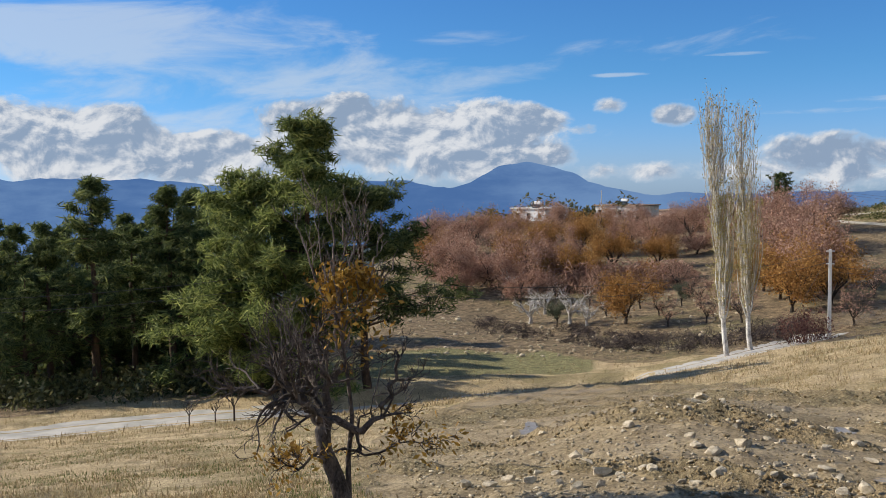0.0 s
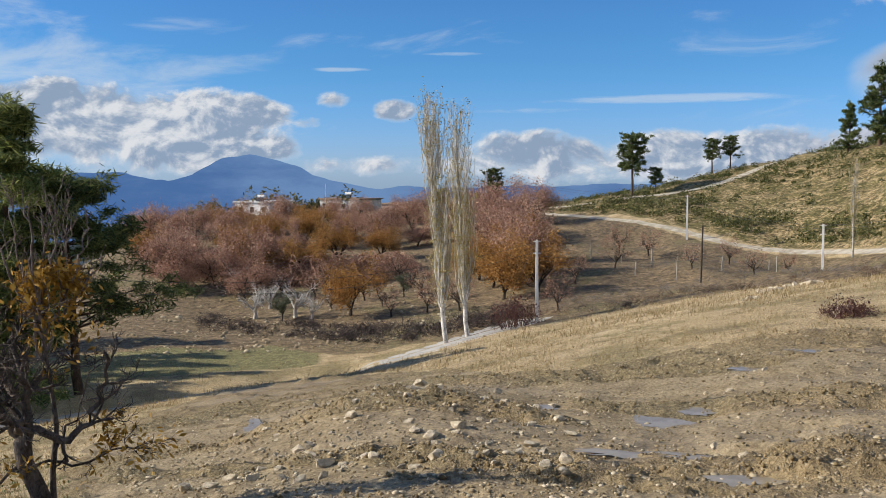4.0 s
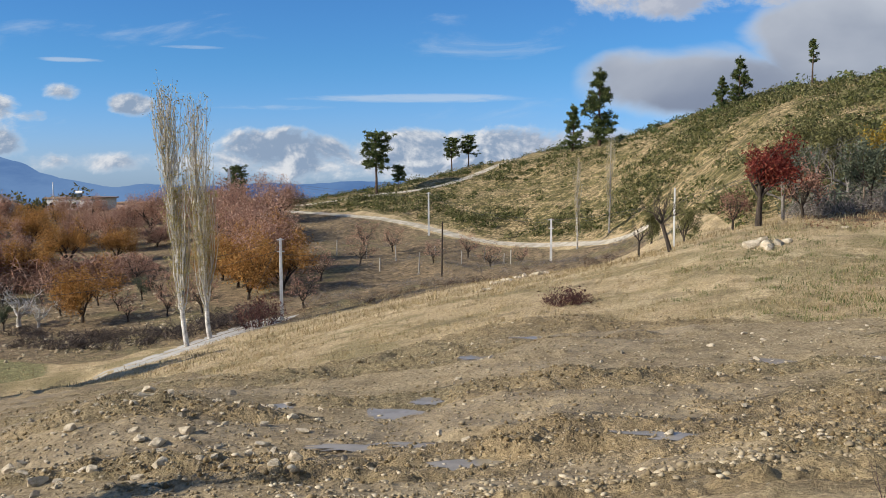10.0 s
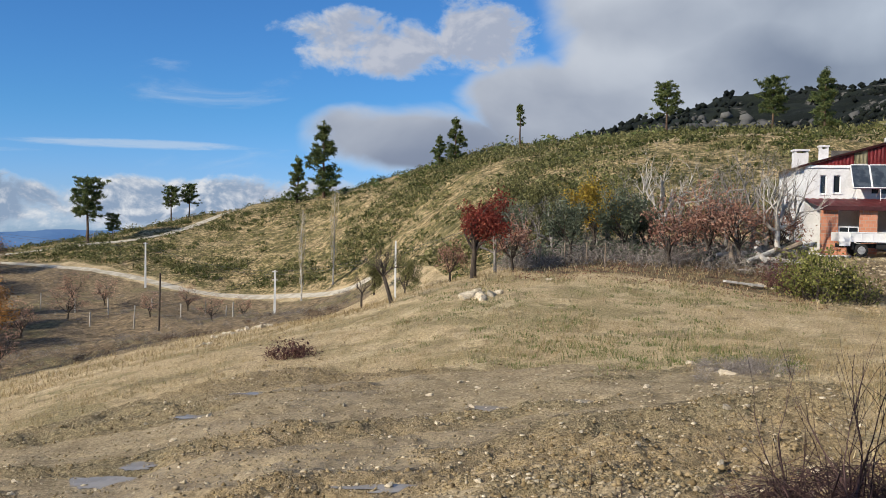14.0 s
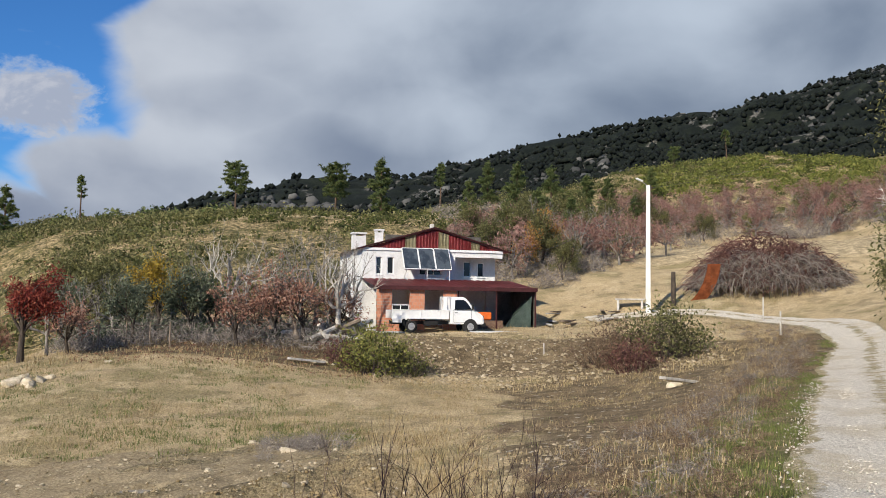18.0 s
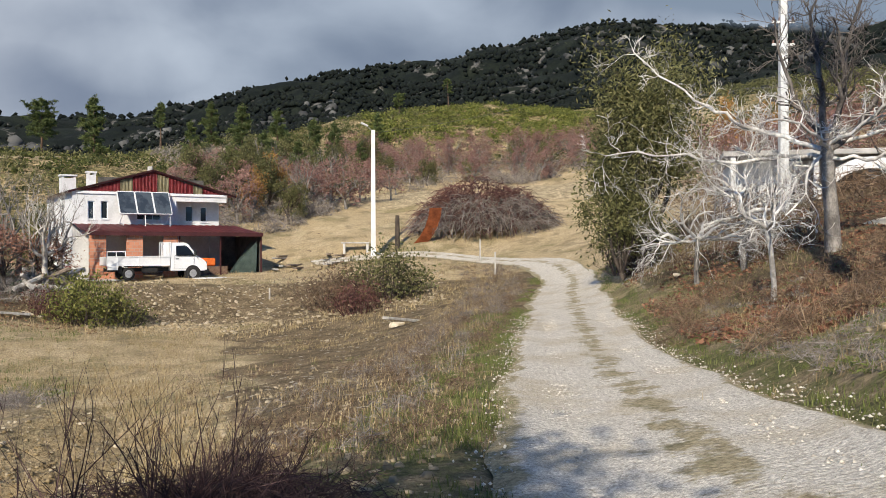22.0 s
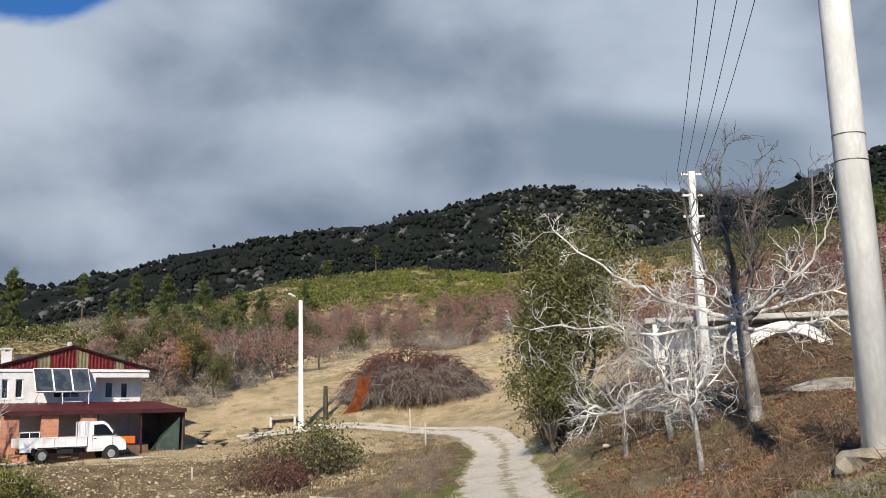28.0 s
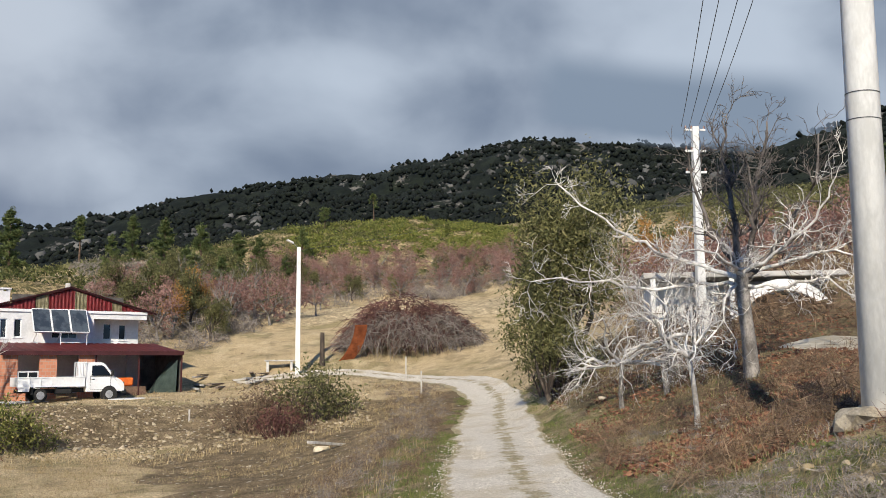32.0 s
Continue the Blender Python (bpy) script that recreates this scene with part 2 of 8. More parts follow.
def plain(name, dark, light, scale=3.0, rough=0.85, metal=0.0, spec=0.3, bump=0.25, depth=0.01, stretch=(1, 1, 1)):
    """Two tones mixed at two scales, with fine relief."""
    n = Nodes(name, rough, metal, spec)
    v = n.coords(stretch)
    big, fine = n.noise(scale, 5, 0.6, v), n.noise(scale * 9, 4, 0.6, v)
    f = n.math("ADD", n.math("MULTIPLY", big, 0.65), n.math("MULTIPLY", fine, 0.35))
    n.color(n.mix(n.ramp(f, 0.36, 0.64), dark, light))
    n.bump(fine, bump, depth)
    return n.m


def leafy(name, dark, mid, light, rough=0.7, through=0.25):
    """Leaves: every leaf or clump takes a tone of its own."""
    n = Nodes(name, rough, 0.0, 0.25)
    r = n.island()
    c = n.mix(n.ramp(r, 0.0, 0.55), dark, mid)
    c = n.mix(n.ramp(r, 0.55, 1.0), c, light)
    tree = n.each()
    c = n.mix(n.math("MULTIPLY", tree, 0.35), c, dark)
    n.color(c)
    if through:
        tr = n.t.nodes.new("ShaderNodeBsdfTranslucent")
        n.link(c, tr.inputs[0])
        ms = n.t.nodes.new("ShaderNodeMixShader")
        ms.inputs[0].default_value = through
        n.link(n.b.outputs[0], ms.inputs[1]), n.link(tr.outputs[0], ms.inputs[2])
        n.link(ms.outputs[0], n.t.nodes["Material Output"].inputs[0])
    return n.m


leafy("pine_needles", (0.065, 0.090, 0.030), (0.20, 0.245, 0.070), (0.42, 0.45, 0.145), through=0.4)
leafy("ochre_leaf", (0.20, 0.105, 0.020), (0.38, 0.22, 0.038), (0.50, 0.33, 0.08))
leafy("dark_needles", (0.040, 0.062, 0.024), (0.125, 0.160, 0.055), (0.27, 0.30, 0.105), through=0.4)
leafy("rust_leaf", (0.26, 0.140, 0.098), (0.46, 0.275, 0.195), (0.64, 0.44, 0.325))
leafy("dusty_leaf", (0.16, 0.083, 0.068), (0.30, 0.165, 0.135), (0.43, 0.27, 0.225))
# hilltop scrub: sunlight is put into this lighter leaf colour
leafy("sunlit_scrub", (0.095, 0.110, 0.024), (0.185, 0.20, 0.042), (0.32, 0.31, 0.085))
leafy("orange_leaf", (0.22, 0.105, 0.030), (0.43, 0.22, 0.062), (0.60, 0.36, 0.11))
leafy("red_leaf", (0.085, 0.014, 0.012), (0.20, 0.034, 0.024), (0.30, 0.085, 0.05))
leafy("yellow_leaf", (0.18, 0.11, 0.015), (0.38, 0.26, 0.03), (0.50, 0.38, 0.06))
leafy("poplar_leaf", (0.26, 0.22, 0.070), (0.44, 0.37, 0.13), (0.60, 0.50, 0.22), through=0.4)
leafy("olive_leaf", (0.055, 0.070, 0.040), (0.115, 0.135, 0.085), (0.20, 0.22, 0.15))
leafy("oak_leaf", (0.060, 0.064, 0.025), (0.165, 0.160, 0.060), (0.30, 0.28, 0.125), through=0.3)
leafy("bush_leaf", (0.085, 0.095, 0.025), (0.20, 0.205, 0.050), (0.36, 0.34, 0.11))
leafy("russet_leaf", (0.17, 0.075, 0.052), (0.34, 0.175, 0.12), (0.50, 0.32, 0.235))
leafy("maquis_leaf", (0.034, 0.044, 0.013), (0.090, 0.105, 0.028), (0.185, 0.19, 0.052))
leafy("green_leaf", (0.055, 0.062, 0.018), (0.15, 0.155, 0.042), (0.28, 0.26, 0.08))
leafy("bramble_twig", (0.075, 0.048, 0.031), (0.17, 0.112, 0.070), (0.29, 0.205, 0.13), through=0.0)
leafy("red_bramble", (0.055, 0.022, 0.020), (0.125, 0.055, 0.046), (0.22, 0.115, 0.085), through=0.0)
leafy("grey_twig", (0.10, 0.085, 0.075), (0.22, 0.19, 0.165), (0.38, 0.34, 0.30), through=0.0)
leafy("black_twig", (0.016, 0.010, 0.009), (0.038, 0.025, 0.022), (0.075, 0.052, 0.045), through=0.0)
leafy("dark_twig", (0.030, 0.022, 0.020), (0.070, 0.052, 0.046), (0.13, 0.10, 0.085), through=0.0)
leafy("dry_grass", (0.22, 0.155, 0.075), (0.40, 0.31, 0.165), (0.58, 0.47, 0.27), 0.85, 0.2)
leafy("green_grass", (0.085, 0.105, 0.028), (0.155, 0.18, 0.050), (0.25, 0.255, 0.095), 0.8, 0.2)
leafy("fallen_leaf", (0.095, 0.042, 0.028), (0.20, 0.090, 0.055), (0.34, 0.18, 0.105), 0.85, 0.0)
leafy("brush_twig", (0.024, 0.012, 0.012), (0.058, 0.030, 0.028), (0.13, 0.078, 0.072), through=0.0)
leafy("poplar_twig", (0.36, 0.295, 0.19), (0.54, 0.455, 0.30), (0.70, 0.62, 0.45), through=0.1)
plain("dark_bark", (0.030, 0.023, 0.018), (0.10, 0.078, 0.060), 6, stretch=(1, 1, 0.25), bump=0.8, depth=0.03)
plain("pine_bark", (0.050, 0.032, 0.022), (0.15, 0.098, 0.065), 5, stretch=(1, 1, 0.3), bump=0.8, depth=0.03)
plain("pale_bark", (0.24, 0.22, 0.19), (0.62, 0.58, 0.52), 5, stretch=(1, 1, 0.4), bump=0.4)
plain("grey_bark", (0.09, 0.08, 0.07), (0.33, 0.30, 0.265), 3.0, stretch=(1, 1, 0.6), bump=0.7, depth=0.02)
plain("white_bark", (0.28, 0.26, 0.235), (0.82, 0.79, 0.74), 1.6, stretch=(1, 1, 0.8), bump=0.5)
plain("concrete", (0.40, 0.39, 0.36), (0.58, 0.56, 0.52), 2.5, 0.9, bump=0.25)
plain("pale_concrete", (0.55, 0.55, 0.53), (0.72, 0.72, 0.70), 2.5, 0.9, bump=0.2, stretch=(1, 1, 0.35))
plain("rock_pale", (0.38, 0.315, 0.215), (0.68, 0.59, 0.44), 4, 0.92, bump=0.6, depth=0.03)
plain("rock_grey", (0.22, 0.19, 0.14), (0.46, 0.40, 0.30), 4, 0.92, bump=0.6, depth=0.03)
plain("steel", (0.22, 0.22, 0.22), (0.42, 0.42, 0.42), 8, 0.55, 0.7, bump=0.1)
plain("wire_metal", (0.06, 0.06, 0.06), (0.12, 0.12, 0.12), 8, 0.5, 0.6, bump=0.0)
plain("timber", (0.12, 0.09, 0.065), (0.30, 0.24, 0.18), 4, 0.9, stretch=(1, 1, 0.2))
plain("grey_timber", (0.28, 0.26, 0.23), (0.55, 0.52, 0.47), 4, 0.9, stretch=(1, 1, 0.2))
plain("white_wall", (0.58, 0.58, 0.57), (0.74, 0.74, 0.735), 0.8, 0.88, bump=0.12)
plain("insulator", (0.10, 0.045, 0.03), (0.16, 0.07, 0.05), 8, 0.3, bump=0.0)

# ---------------------------------------------------------------- the lie of the land
LAND = {}
# height of the ground along bearings from the standpoint: bearing, then distance and height

LAND[-60] = [(0, 0.0), (13, -2.32), (46, -8.13), (120, -19.51), (400, -54.57), (1500, -156.01)]
LAND[-25] = [(0, 0.0), (6, -0.42), (13, -2.72), (25, -5.52), (46, -9.73), (50, -9.99), (58, -10.63), (90, -16.66), (200, -44.52), (1000, -323.27)]
LAND[-13] = [(0, 0.0), (6, -0.53), (13, -2.78), (25, -5.52), (46, -9.82), (50, -10.08), (58, -10.78), (90, -15.03), (200, -37.23), (1000, -323.27)]
LAND[-4] = [(0, 0.0), (6, -0.65), (13, -2.8), (25, -5.42), (46, -9.56), (56, -10.66), (64, -11.02), (95, -11.7), (140, -9.61), (200, -15.85), (300, -40.51), (1000, -285.1)]
LAND[4] = [(0, 0.0), (6, -0.65), (13, -2.8), (25, -5.05), (46, -8.89), (60, -10.99), (90, -11.96), (130, -9.27), (180, -4.95), (260, -21.1), (1000, -266.3)]
LAND[13] = [(0, 0.0), (6, -0.65), (11, -2.31), (15.6, -2.82), (20, -3.04), (24, -4.02), (40, -7.44), (56, -9.95), (64, -10.91), (80, -11.59), (130, -9.49), (180, -5.26), (260, -21.1), (1000, -266.3)]
LAND[22] = [(0, 0.0), (6, -0.77), (11, -2.25), (18, -3.17), (26, -3.92), (40, -6.13), (66, -9.16), (85, -9.69), (120, -8.22), (155, -5.12), (185, -5.46), (260, -21.1), (1000, -266.3)]
LAND[30] = [(0, 0.0), (6, -0.77), (11, -2.25), (17.8, -2.99), (28, -3.69), (44, -5.0), (60, -6.78), (85, -9.09), (125, -7.86), (140, -4.71), (165, -1.52), (200, -1.84), (300, -24.6), (1000, -210.91)]
LAND[37] = [(0, 0.0), (6, -0.65), (11, -2.14), (24.5, -2.71), (35, -3.27), (54, -4.6), (75, -7.43), (95, -8.5), (110, -8.94), (130, -5.62), (180, 3.85), (220, 3.57), (400, -33.35), (1000, -174.68)]
LAND[43] = [(0, 0.0), (6, -0.65), (11, -2.01), (24, -2.63), (35, -2.83), (42, -2.62), (60, -4.55), (98, -7.44), (112, -4.81), (135, 0.71), (162, 6.46), (200, 7.24), (400, -5.33), (1000, -50.76)]
LAND[50] = [(0, 0.0), (6, -0.53), (14.9, -2.23), (25, -2.35), (37, -1.39), (44, -1.0), (55, -1.81), (66, -1.81), (90, 2.59), (120, 8.57), (142, 11.95), (175, 12.97), (400, 1.65), (1000, -15.81)]
LAND[57] = [(0, 0.0), (6, -0.42), (14, -1.84), (19.6, -1.95), (28, -1.89), (38, -1.07), (46, -0.36), (52, -0.12), (62, 0.68), (85, 5.06), (112, 10.46), (132, 12.85), (165, 14.35), (300, 17.37), (700, 67.82), (900, 80.39)]
LAND[65] = [(0, 0.0), (6, -0.36), (13, -1.66), (22, -1.83), (30, -1.82), (40, -1.36), (50, -0.27), (62, -0.08), (70, 1.65), (82, 5.95), (105, 11.21), (140, 13.41), (300, 22.63), (750, 99.06), (1000, 120.89)]
LAND[72] = [(0, 0.0), (6, -0.24), (12, -1.36), (25, -1.69), (36, -1.75), (45, -1.97), (51, 0.0), (65, 0.0), (71, 1.65), (80, 5.7), (110, 11.66), (150, 14.77), (300, 27.9), (800, 102.71), (1100, 148.42), (1400, 173.55)]
LAND[79] = [(0, 0.0), (5, 0.17), (10, -0.62), (25, -1.46), (42, -2.17), (48, -1.87), (52.5, 0.09), (66, 0.21), (74, 2.94), (100, 9.52), (150, 19.01), (300, 33.18), (800, 114.08), (1200, 200.31), (1600, 240.77)]
LAND[86] = [(0, 0.0), (5, 0.17), (9, -0.23), (20, -1.02), (35, -1.66), (46, -0.92), (56, 0.67), (64, 1.2), (74, 3.33), (88, 5.8), (106, 7.39), (130, 12.57), (185, 27.98), (230, 31.93), (400, 52.89), (1250, 242.36), (1700, 301.41)]
LAND[94] = [(0, 0.0), (4, 0.07), (7.2, 0.0), (16.5, -0.26), (30, -0.29), (45, -0.0), (60, 0.86), (68, 2.36), (78, 4.65), (104, 8.19), (130, 13.25), (190, 31.4), (240, 35.38), (400, 57.87), (1300, 276.5), (1700, 325.94)]
LAND[100] = [(0, 0.0), (4, 0.07), (7.2, 0.0), (16.5, -0.23), (25, -0.23), (40, 0.32), (60, 1.96), (75, 4.79), (100, 8.64), (150, 18.74), (240, 37.09), (400, 61.43), (1350, 336.0), (1800, 390.82)]
LAND[106] = [(0, 0.0), (4, 0.21), (7, 0.16), (16, -0.02), (24, 0.2), (28, 0.97), (36, 2.31), (50, 4.19), (100, 10.5), (240, 39.76), (400, 65.1), (1350, 313.42), (1800, 384.35)]
LAND[112] = [(0, 0.0), (4, 0.37), (7, 0.36), (14, 0.42), (20, 0.75), (24, 1.45), (32, 2.65), (50, 4.84), (100, 12.38), (240, 42.46), (400, 69.52), (1350, 303.63), (1800, 384.47)]
LAND[119] = [(0, 0.0), (4, 0.57), (6, 0.7), (9, 0.96), (12.5, 1.32), (20, 1.9), (26, 2.28), (40, 4.53), (80, 12.12), (200, 34.98), (400, 72.4), (900, 212.96), (1300, 278.19)]
LAND[127] = [(0, 0.0), (4, 0.72), (6, 0.87), (12, 1.33), (20, 1.66), (26, 1.96), (40, 4.67), (80, 13.11), (200, 40.75), (700, 215.88), (1100, 317.29)]
LAND[140] = [(0, 0.0), (4, 0.57), (12, 1.24), (30, 2.92), (80, 13.11), (300, 65.64), (900, 277.03)]
LAND[180] = [(0, 0.0), (4, 0.19), (12, 0.6), (40, 2.35), (100, 12.16), (400, 65.0), (900, 160.34)]
LAND[230] = [(0, 0.0), (4, 0.03), (12, -0.04), (40, -0.45), (100, -1.84), (400, -12.32), (900, -29.78)]


def hash2(i, j, k):
    v = np.sin(i * 127.1 + j * 311.7 + k * 74.7) * 43758.5453
    return v - np.floor(v)


def vnoise(x, y, k=0):
    """Smooth noise from 0 to 1 on arrays."""
    x, y = np.asarray(x, float), np.asarray(y, float)
    i, j = np.floor(x), np.floor(y)
    u, v = x - i, y - j
    u, v = u * u * (3 - 2 * u), v * v * (3 - 2 * v)
    a, b = hash2(i, j, k), hash2(i + 1, j, k)
    c, d = hash2(i, j + 1, k), hash2(i + 1, j + 1, k)
    return (a * (1 - u) + b * u) * (1 - v) + (c * (1 - u) + d * u) * v


def fbm(x, y, octaves=4, k=0):
    s, a, t = 0.0, 1.0, 0.0
    for o in range(octaves):
        s = s + a * vnoise(x * 2 ** o, y * 2 ** o, k + o * 7)
        t += a
        a *= 0.5
    return s / t


def step(v, lo, hi):
    t = np.clip((v - lo) / (hi - lo), 0, 1)
    return t * t * (3 - 2 * t)


# a chart of the heights, by bearing and by the logarithm of the distance
AZ_N, R_N, R_MIN, R_MAX = 720, 260, 1.0, 4600.0
_rings = np.exp(np.linspace(math.log(R_MIN), math.log(R_MAX), R_N))
_keys = sorted(LAND)
_prof = np.array([np.interp(_rings, [p[0] for p in LAND[k]], [p[1] for p in LAND[k]]) for k in _keys])
_kx = np.array(_keys + [_keys[0] + 360], float)
_prof = np.vstack([_prof, _prof[:1]])
_az = np.arange(AZ_N) * 360.0 / AZ_N - 60.0
CHART = np.array([np.interp(_az, _kx, _prof[:, j]) for j in range(R_N)]).T
for _ in range(5):
    CHART = (np.roll(CHART, 2, 0) + 2 * CHART + np.roll(CHART, -2, 0)) / 4
for _ in range(2):
    CHART[:, 1:-1] = (CHART[:, :-2] + 2 * CHART[:, 1:-1] + CHART[:, 2:]) / 4


def polar(x, y):
    return np.degrees(np.arctan2(x, y)), np.hypot(x, y)


def chart(x, y):
    az, r = polar(x, y)
    u = ((az + 60.0) % 360.0) * AZ_N / 360.0
    v = np.clip((np.log(np.maximum(r, R_MIN)) - math.log(R_MIN)) / math.log(R_MAX / R_MIN) * (R_N - 1), 0, R_N - 1.001)
    i, j = np.floor(u).astype(int), np.floor(v).astype(int)
    fu, fv = u - i, v - j
    i0, i1 = i % AZ_N, (i + 1) % AZ_N
    return (CHART[i0, j] * (1 - fu) + CHART[i1, j] * fu) * (1 - fv) + (CHART[i0, j + 1] * (1 - fu) + CHART[i1, j + 1] * fu) * fv


def at(bearing_deg, dist):
    b = radians(bearing_deg)
    return dist * math.sin(b), dist * math.cos(b)


def smooth_line(pts, step_m):
    """A Catmull-Rom line through plan points, at even steps."""
    p = np.array([pts[0]] + list(pts) + [pts[-1]], float)
    out = []
    for a, b, c, d in zip(p[:-3], p[1:-2], p[2:-1], p[3:]):
        n = max(2, int(np.hypot(*(c - b)) / step_m))
        for k in range(n):
            t = k / n
            out.append(0.5 * (2 * b + (c - a) * t + (2 * a - 5 * b + 4 * c - d) * t * t + (3 * b - a - 3 * c + d) * t ** 3))
    out.append(p[-1])
    return np.array(out)


# the ways: line in plan, half width
TRACK = smooth_line([(-60, 9), (-40, 4), (-20, 1.2), (0, -1.25), (7.05, -1.95), (16.25, -2.87), (23.7, -3.8), (34, -5.2), (42.5, -6.5), (51.5, -6.6), (57.5, -5.2), (62, -2.0), (64, 2.5), (62.5, 7.5)], 0.5)
LANE = smooth_line([at(-60, 60), at(-40, 50), at(-25, 47.5), at(-13, 47.5), at(-4, 50), at(5, 54), at(12, 56.5), at(16, 59.5), at(20, 65.5), at(22, 70)], 1.0)
HILL_ROAD = smooth_line([at(16, 190), at(19, 172), at(20.6, 160), at(22.5, 151), at(26, 141), at(31, 128.5), at(38.5, 111), at(43, 101), at(45, 98)], 1.5)
RIDGE_ROAD = smooth_line([at(20.6, 160), at(23.5, 159), at(27, 159), at(30.5, 161), at(33.5, 166), at(35.5, 178), at(37, 192)], 1.5)
SIDE_PATH = smooth_line([at(116, 29), at(119, 27), at(122, 25.5), at(127, 23), at(134, 20), at(145, 18)], 0.5)
WAYS = [("track", TRACK, 1.5), ("lane", LANE, 1.9), ("hill_road", HILL_ROAD, 0.8), ("ridge_road", RIDGE_ROAD, 1.2), ("side_path", SIDE_PATH, 1.0)]


def off_line(x, y, line):
    """Distance to a line and the way along it, on arrays."""
    best, along = np.full(np.shape(x), 1e9), np.zeros(np.shape(x))
    lo, hi = line.min(0) - 12, line.max(0) + 12
    near = (x > lo[0]) & (x < hi[0]) & (y > lo[1]) & (y < hi[1])
    if not near.any():
        return best, along
    xs, ys = x[near], y[near]
    if xs.size <= 40:
        a, e = line[:-1], np.diff(line, axis=0)
        ll = (e ** 2).sum(1) + 1e-12
        t = np.clip(((xs[:, None] - a[:, 0]) * e[:, 0] + (ys[:, None] - a[:, 1]) * e[:, 1]) / ll, 0, 1)
        d = np.hypot(xs[:, None] - a[:, 0] - t * e[:, 0], ys[:, None] - a[:, 1] - t * e[:, 1])
        k = d.argmin(1)
        ahead = np.concatenate([[0.0], np.cumsum(np.sqrt(ll))])
        best[near], along[near] = d[np.arange(xs.size), k], ahead[k] + t[np.arange(xs.size), k] * np.sqrt(ll[k])
        return best, along
    bb, aa = np.full(xs.shape, 1e9), np.zeros(xs.shape)
    s = 0.0
    for (ax, ay), (bx, by) in zip(line[:-1], line[1:]):
        ex, ey = bx - ax, by - ay
        ll = ex * ex + ey * ey + 1e-12
        t = np.clip(((xs - ax) * ex + (ys - ay) * ey) / ll, 0, 1)
        d = np.hypot(xs - ax - t * ex, ys - ay - t * ey)
        m = d < bb
        bb[m], aa[m] = d[m], s + t[m] * math.sqrt(ll)
        s += math.sqrt(ll)
    best[near], along[near] = bb, aa
    return best, along


# standing water on the worked ground: bearing, distance, half length, half breadth
POOLS = [(28.6, 17.6, 0.75, 0.45), (31.3, 18.3, 0.32, 0.30), (21.6, 18.8, 0.42, 0.35), (34.4, 22.6, 0.42, 0.3), (37.6, 24.4, 0.45, 0.28),
         (27.5, 14.3, 0.9, 0.2), (31.5, 14.2, 0.7, 0.18), (47.8, 13.0, 1.0, 0.22), (42.5, 13.6, 0.6, 0.16), (51.8, 19.8, 0.5, 0.28), (56.8, 19.6, 0.4, 0.28), (33.8, 12.6, 0.5, 0.25), (5.0, 24.0, 0.3, 0.8), (63, 17.2, 0.3, 0.2)]


def worked(x, y):
    """How far the ground is stripped and churned, 0 to 1."""
    az, r = polar(x, y)
    edge = np.interp(az, [-8, -3, 3, 9, 14, 20, 26, 32, 38, 45, 52, 60, 66, 71, 76], [16, 32, 46, 49, 42, 27, 27, 28.5, 29, 27, 25, 24.5, 25, 21, 10])
    wob = (fbm(x * 0.35, y * 0.35, 4, 3) - 0.5) * 5
    m = step(r + wob, edge + 1.2, edge - 1.2)
    return m * step(az + (fbm(x * 0.5, y * 0.5, 3, 5) - .5) * 5, -9, -2) * step(az, 75, 70) * step(r, 6, 8.5)


def smear(x, y):
    """Where wheels have pressed the mud smooth: low values are slick, high ones cloddy."""
    return fbm((x * 0.77 - y * 0.64) * 0.13, (x * 0.64 + y * 0.77) * 0.55, 3, 87)


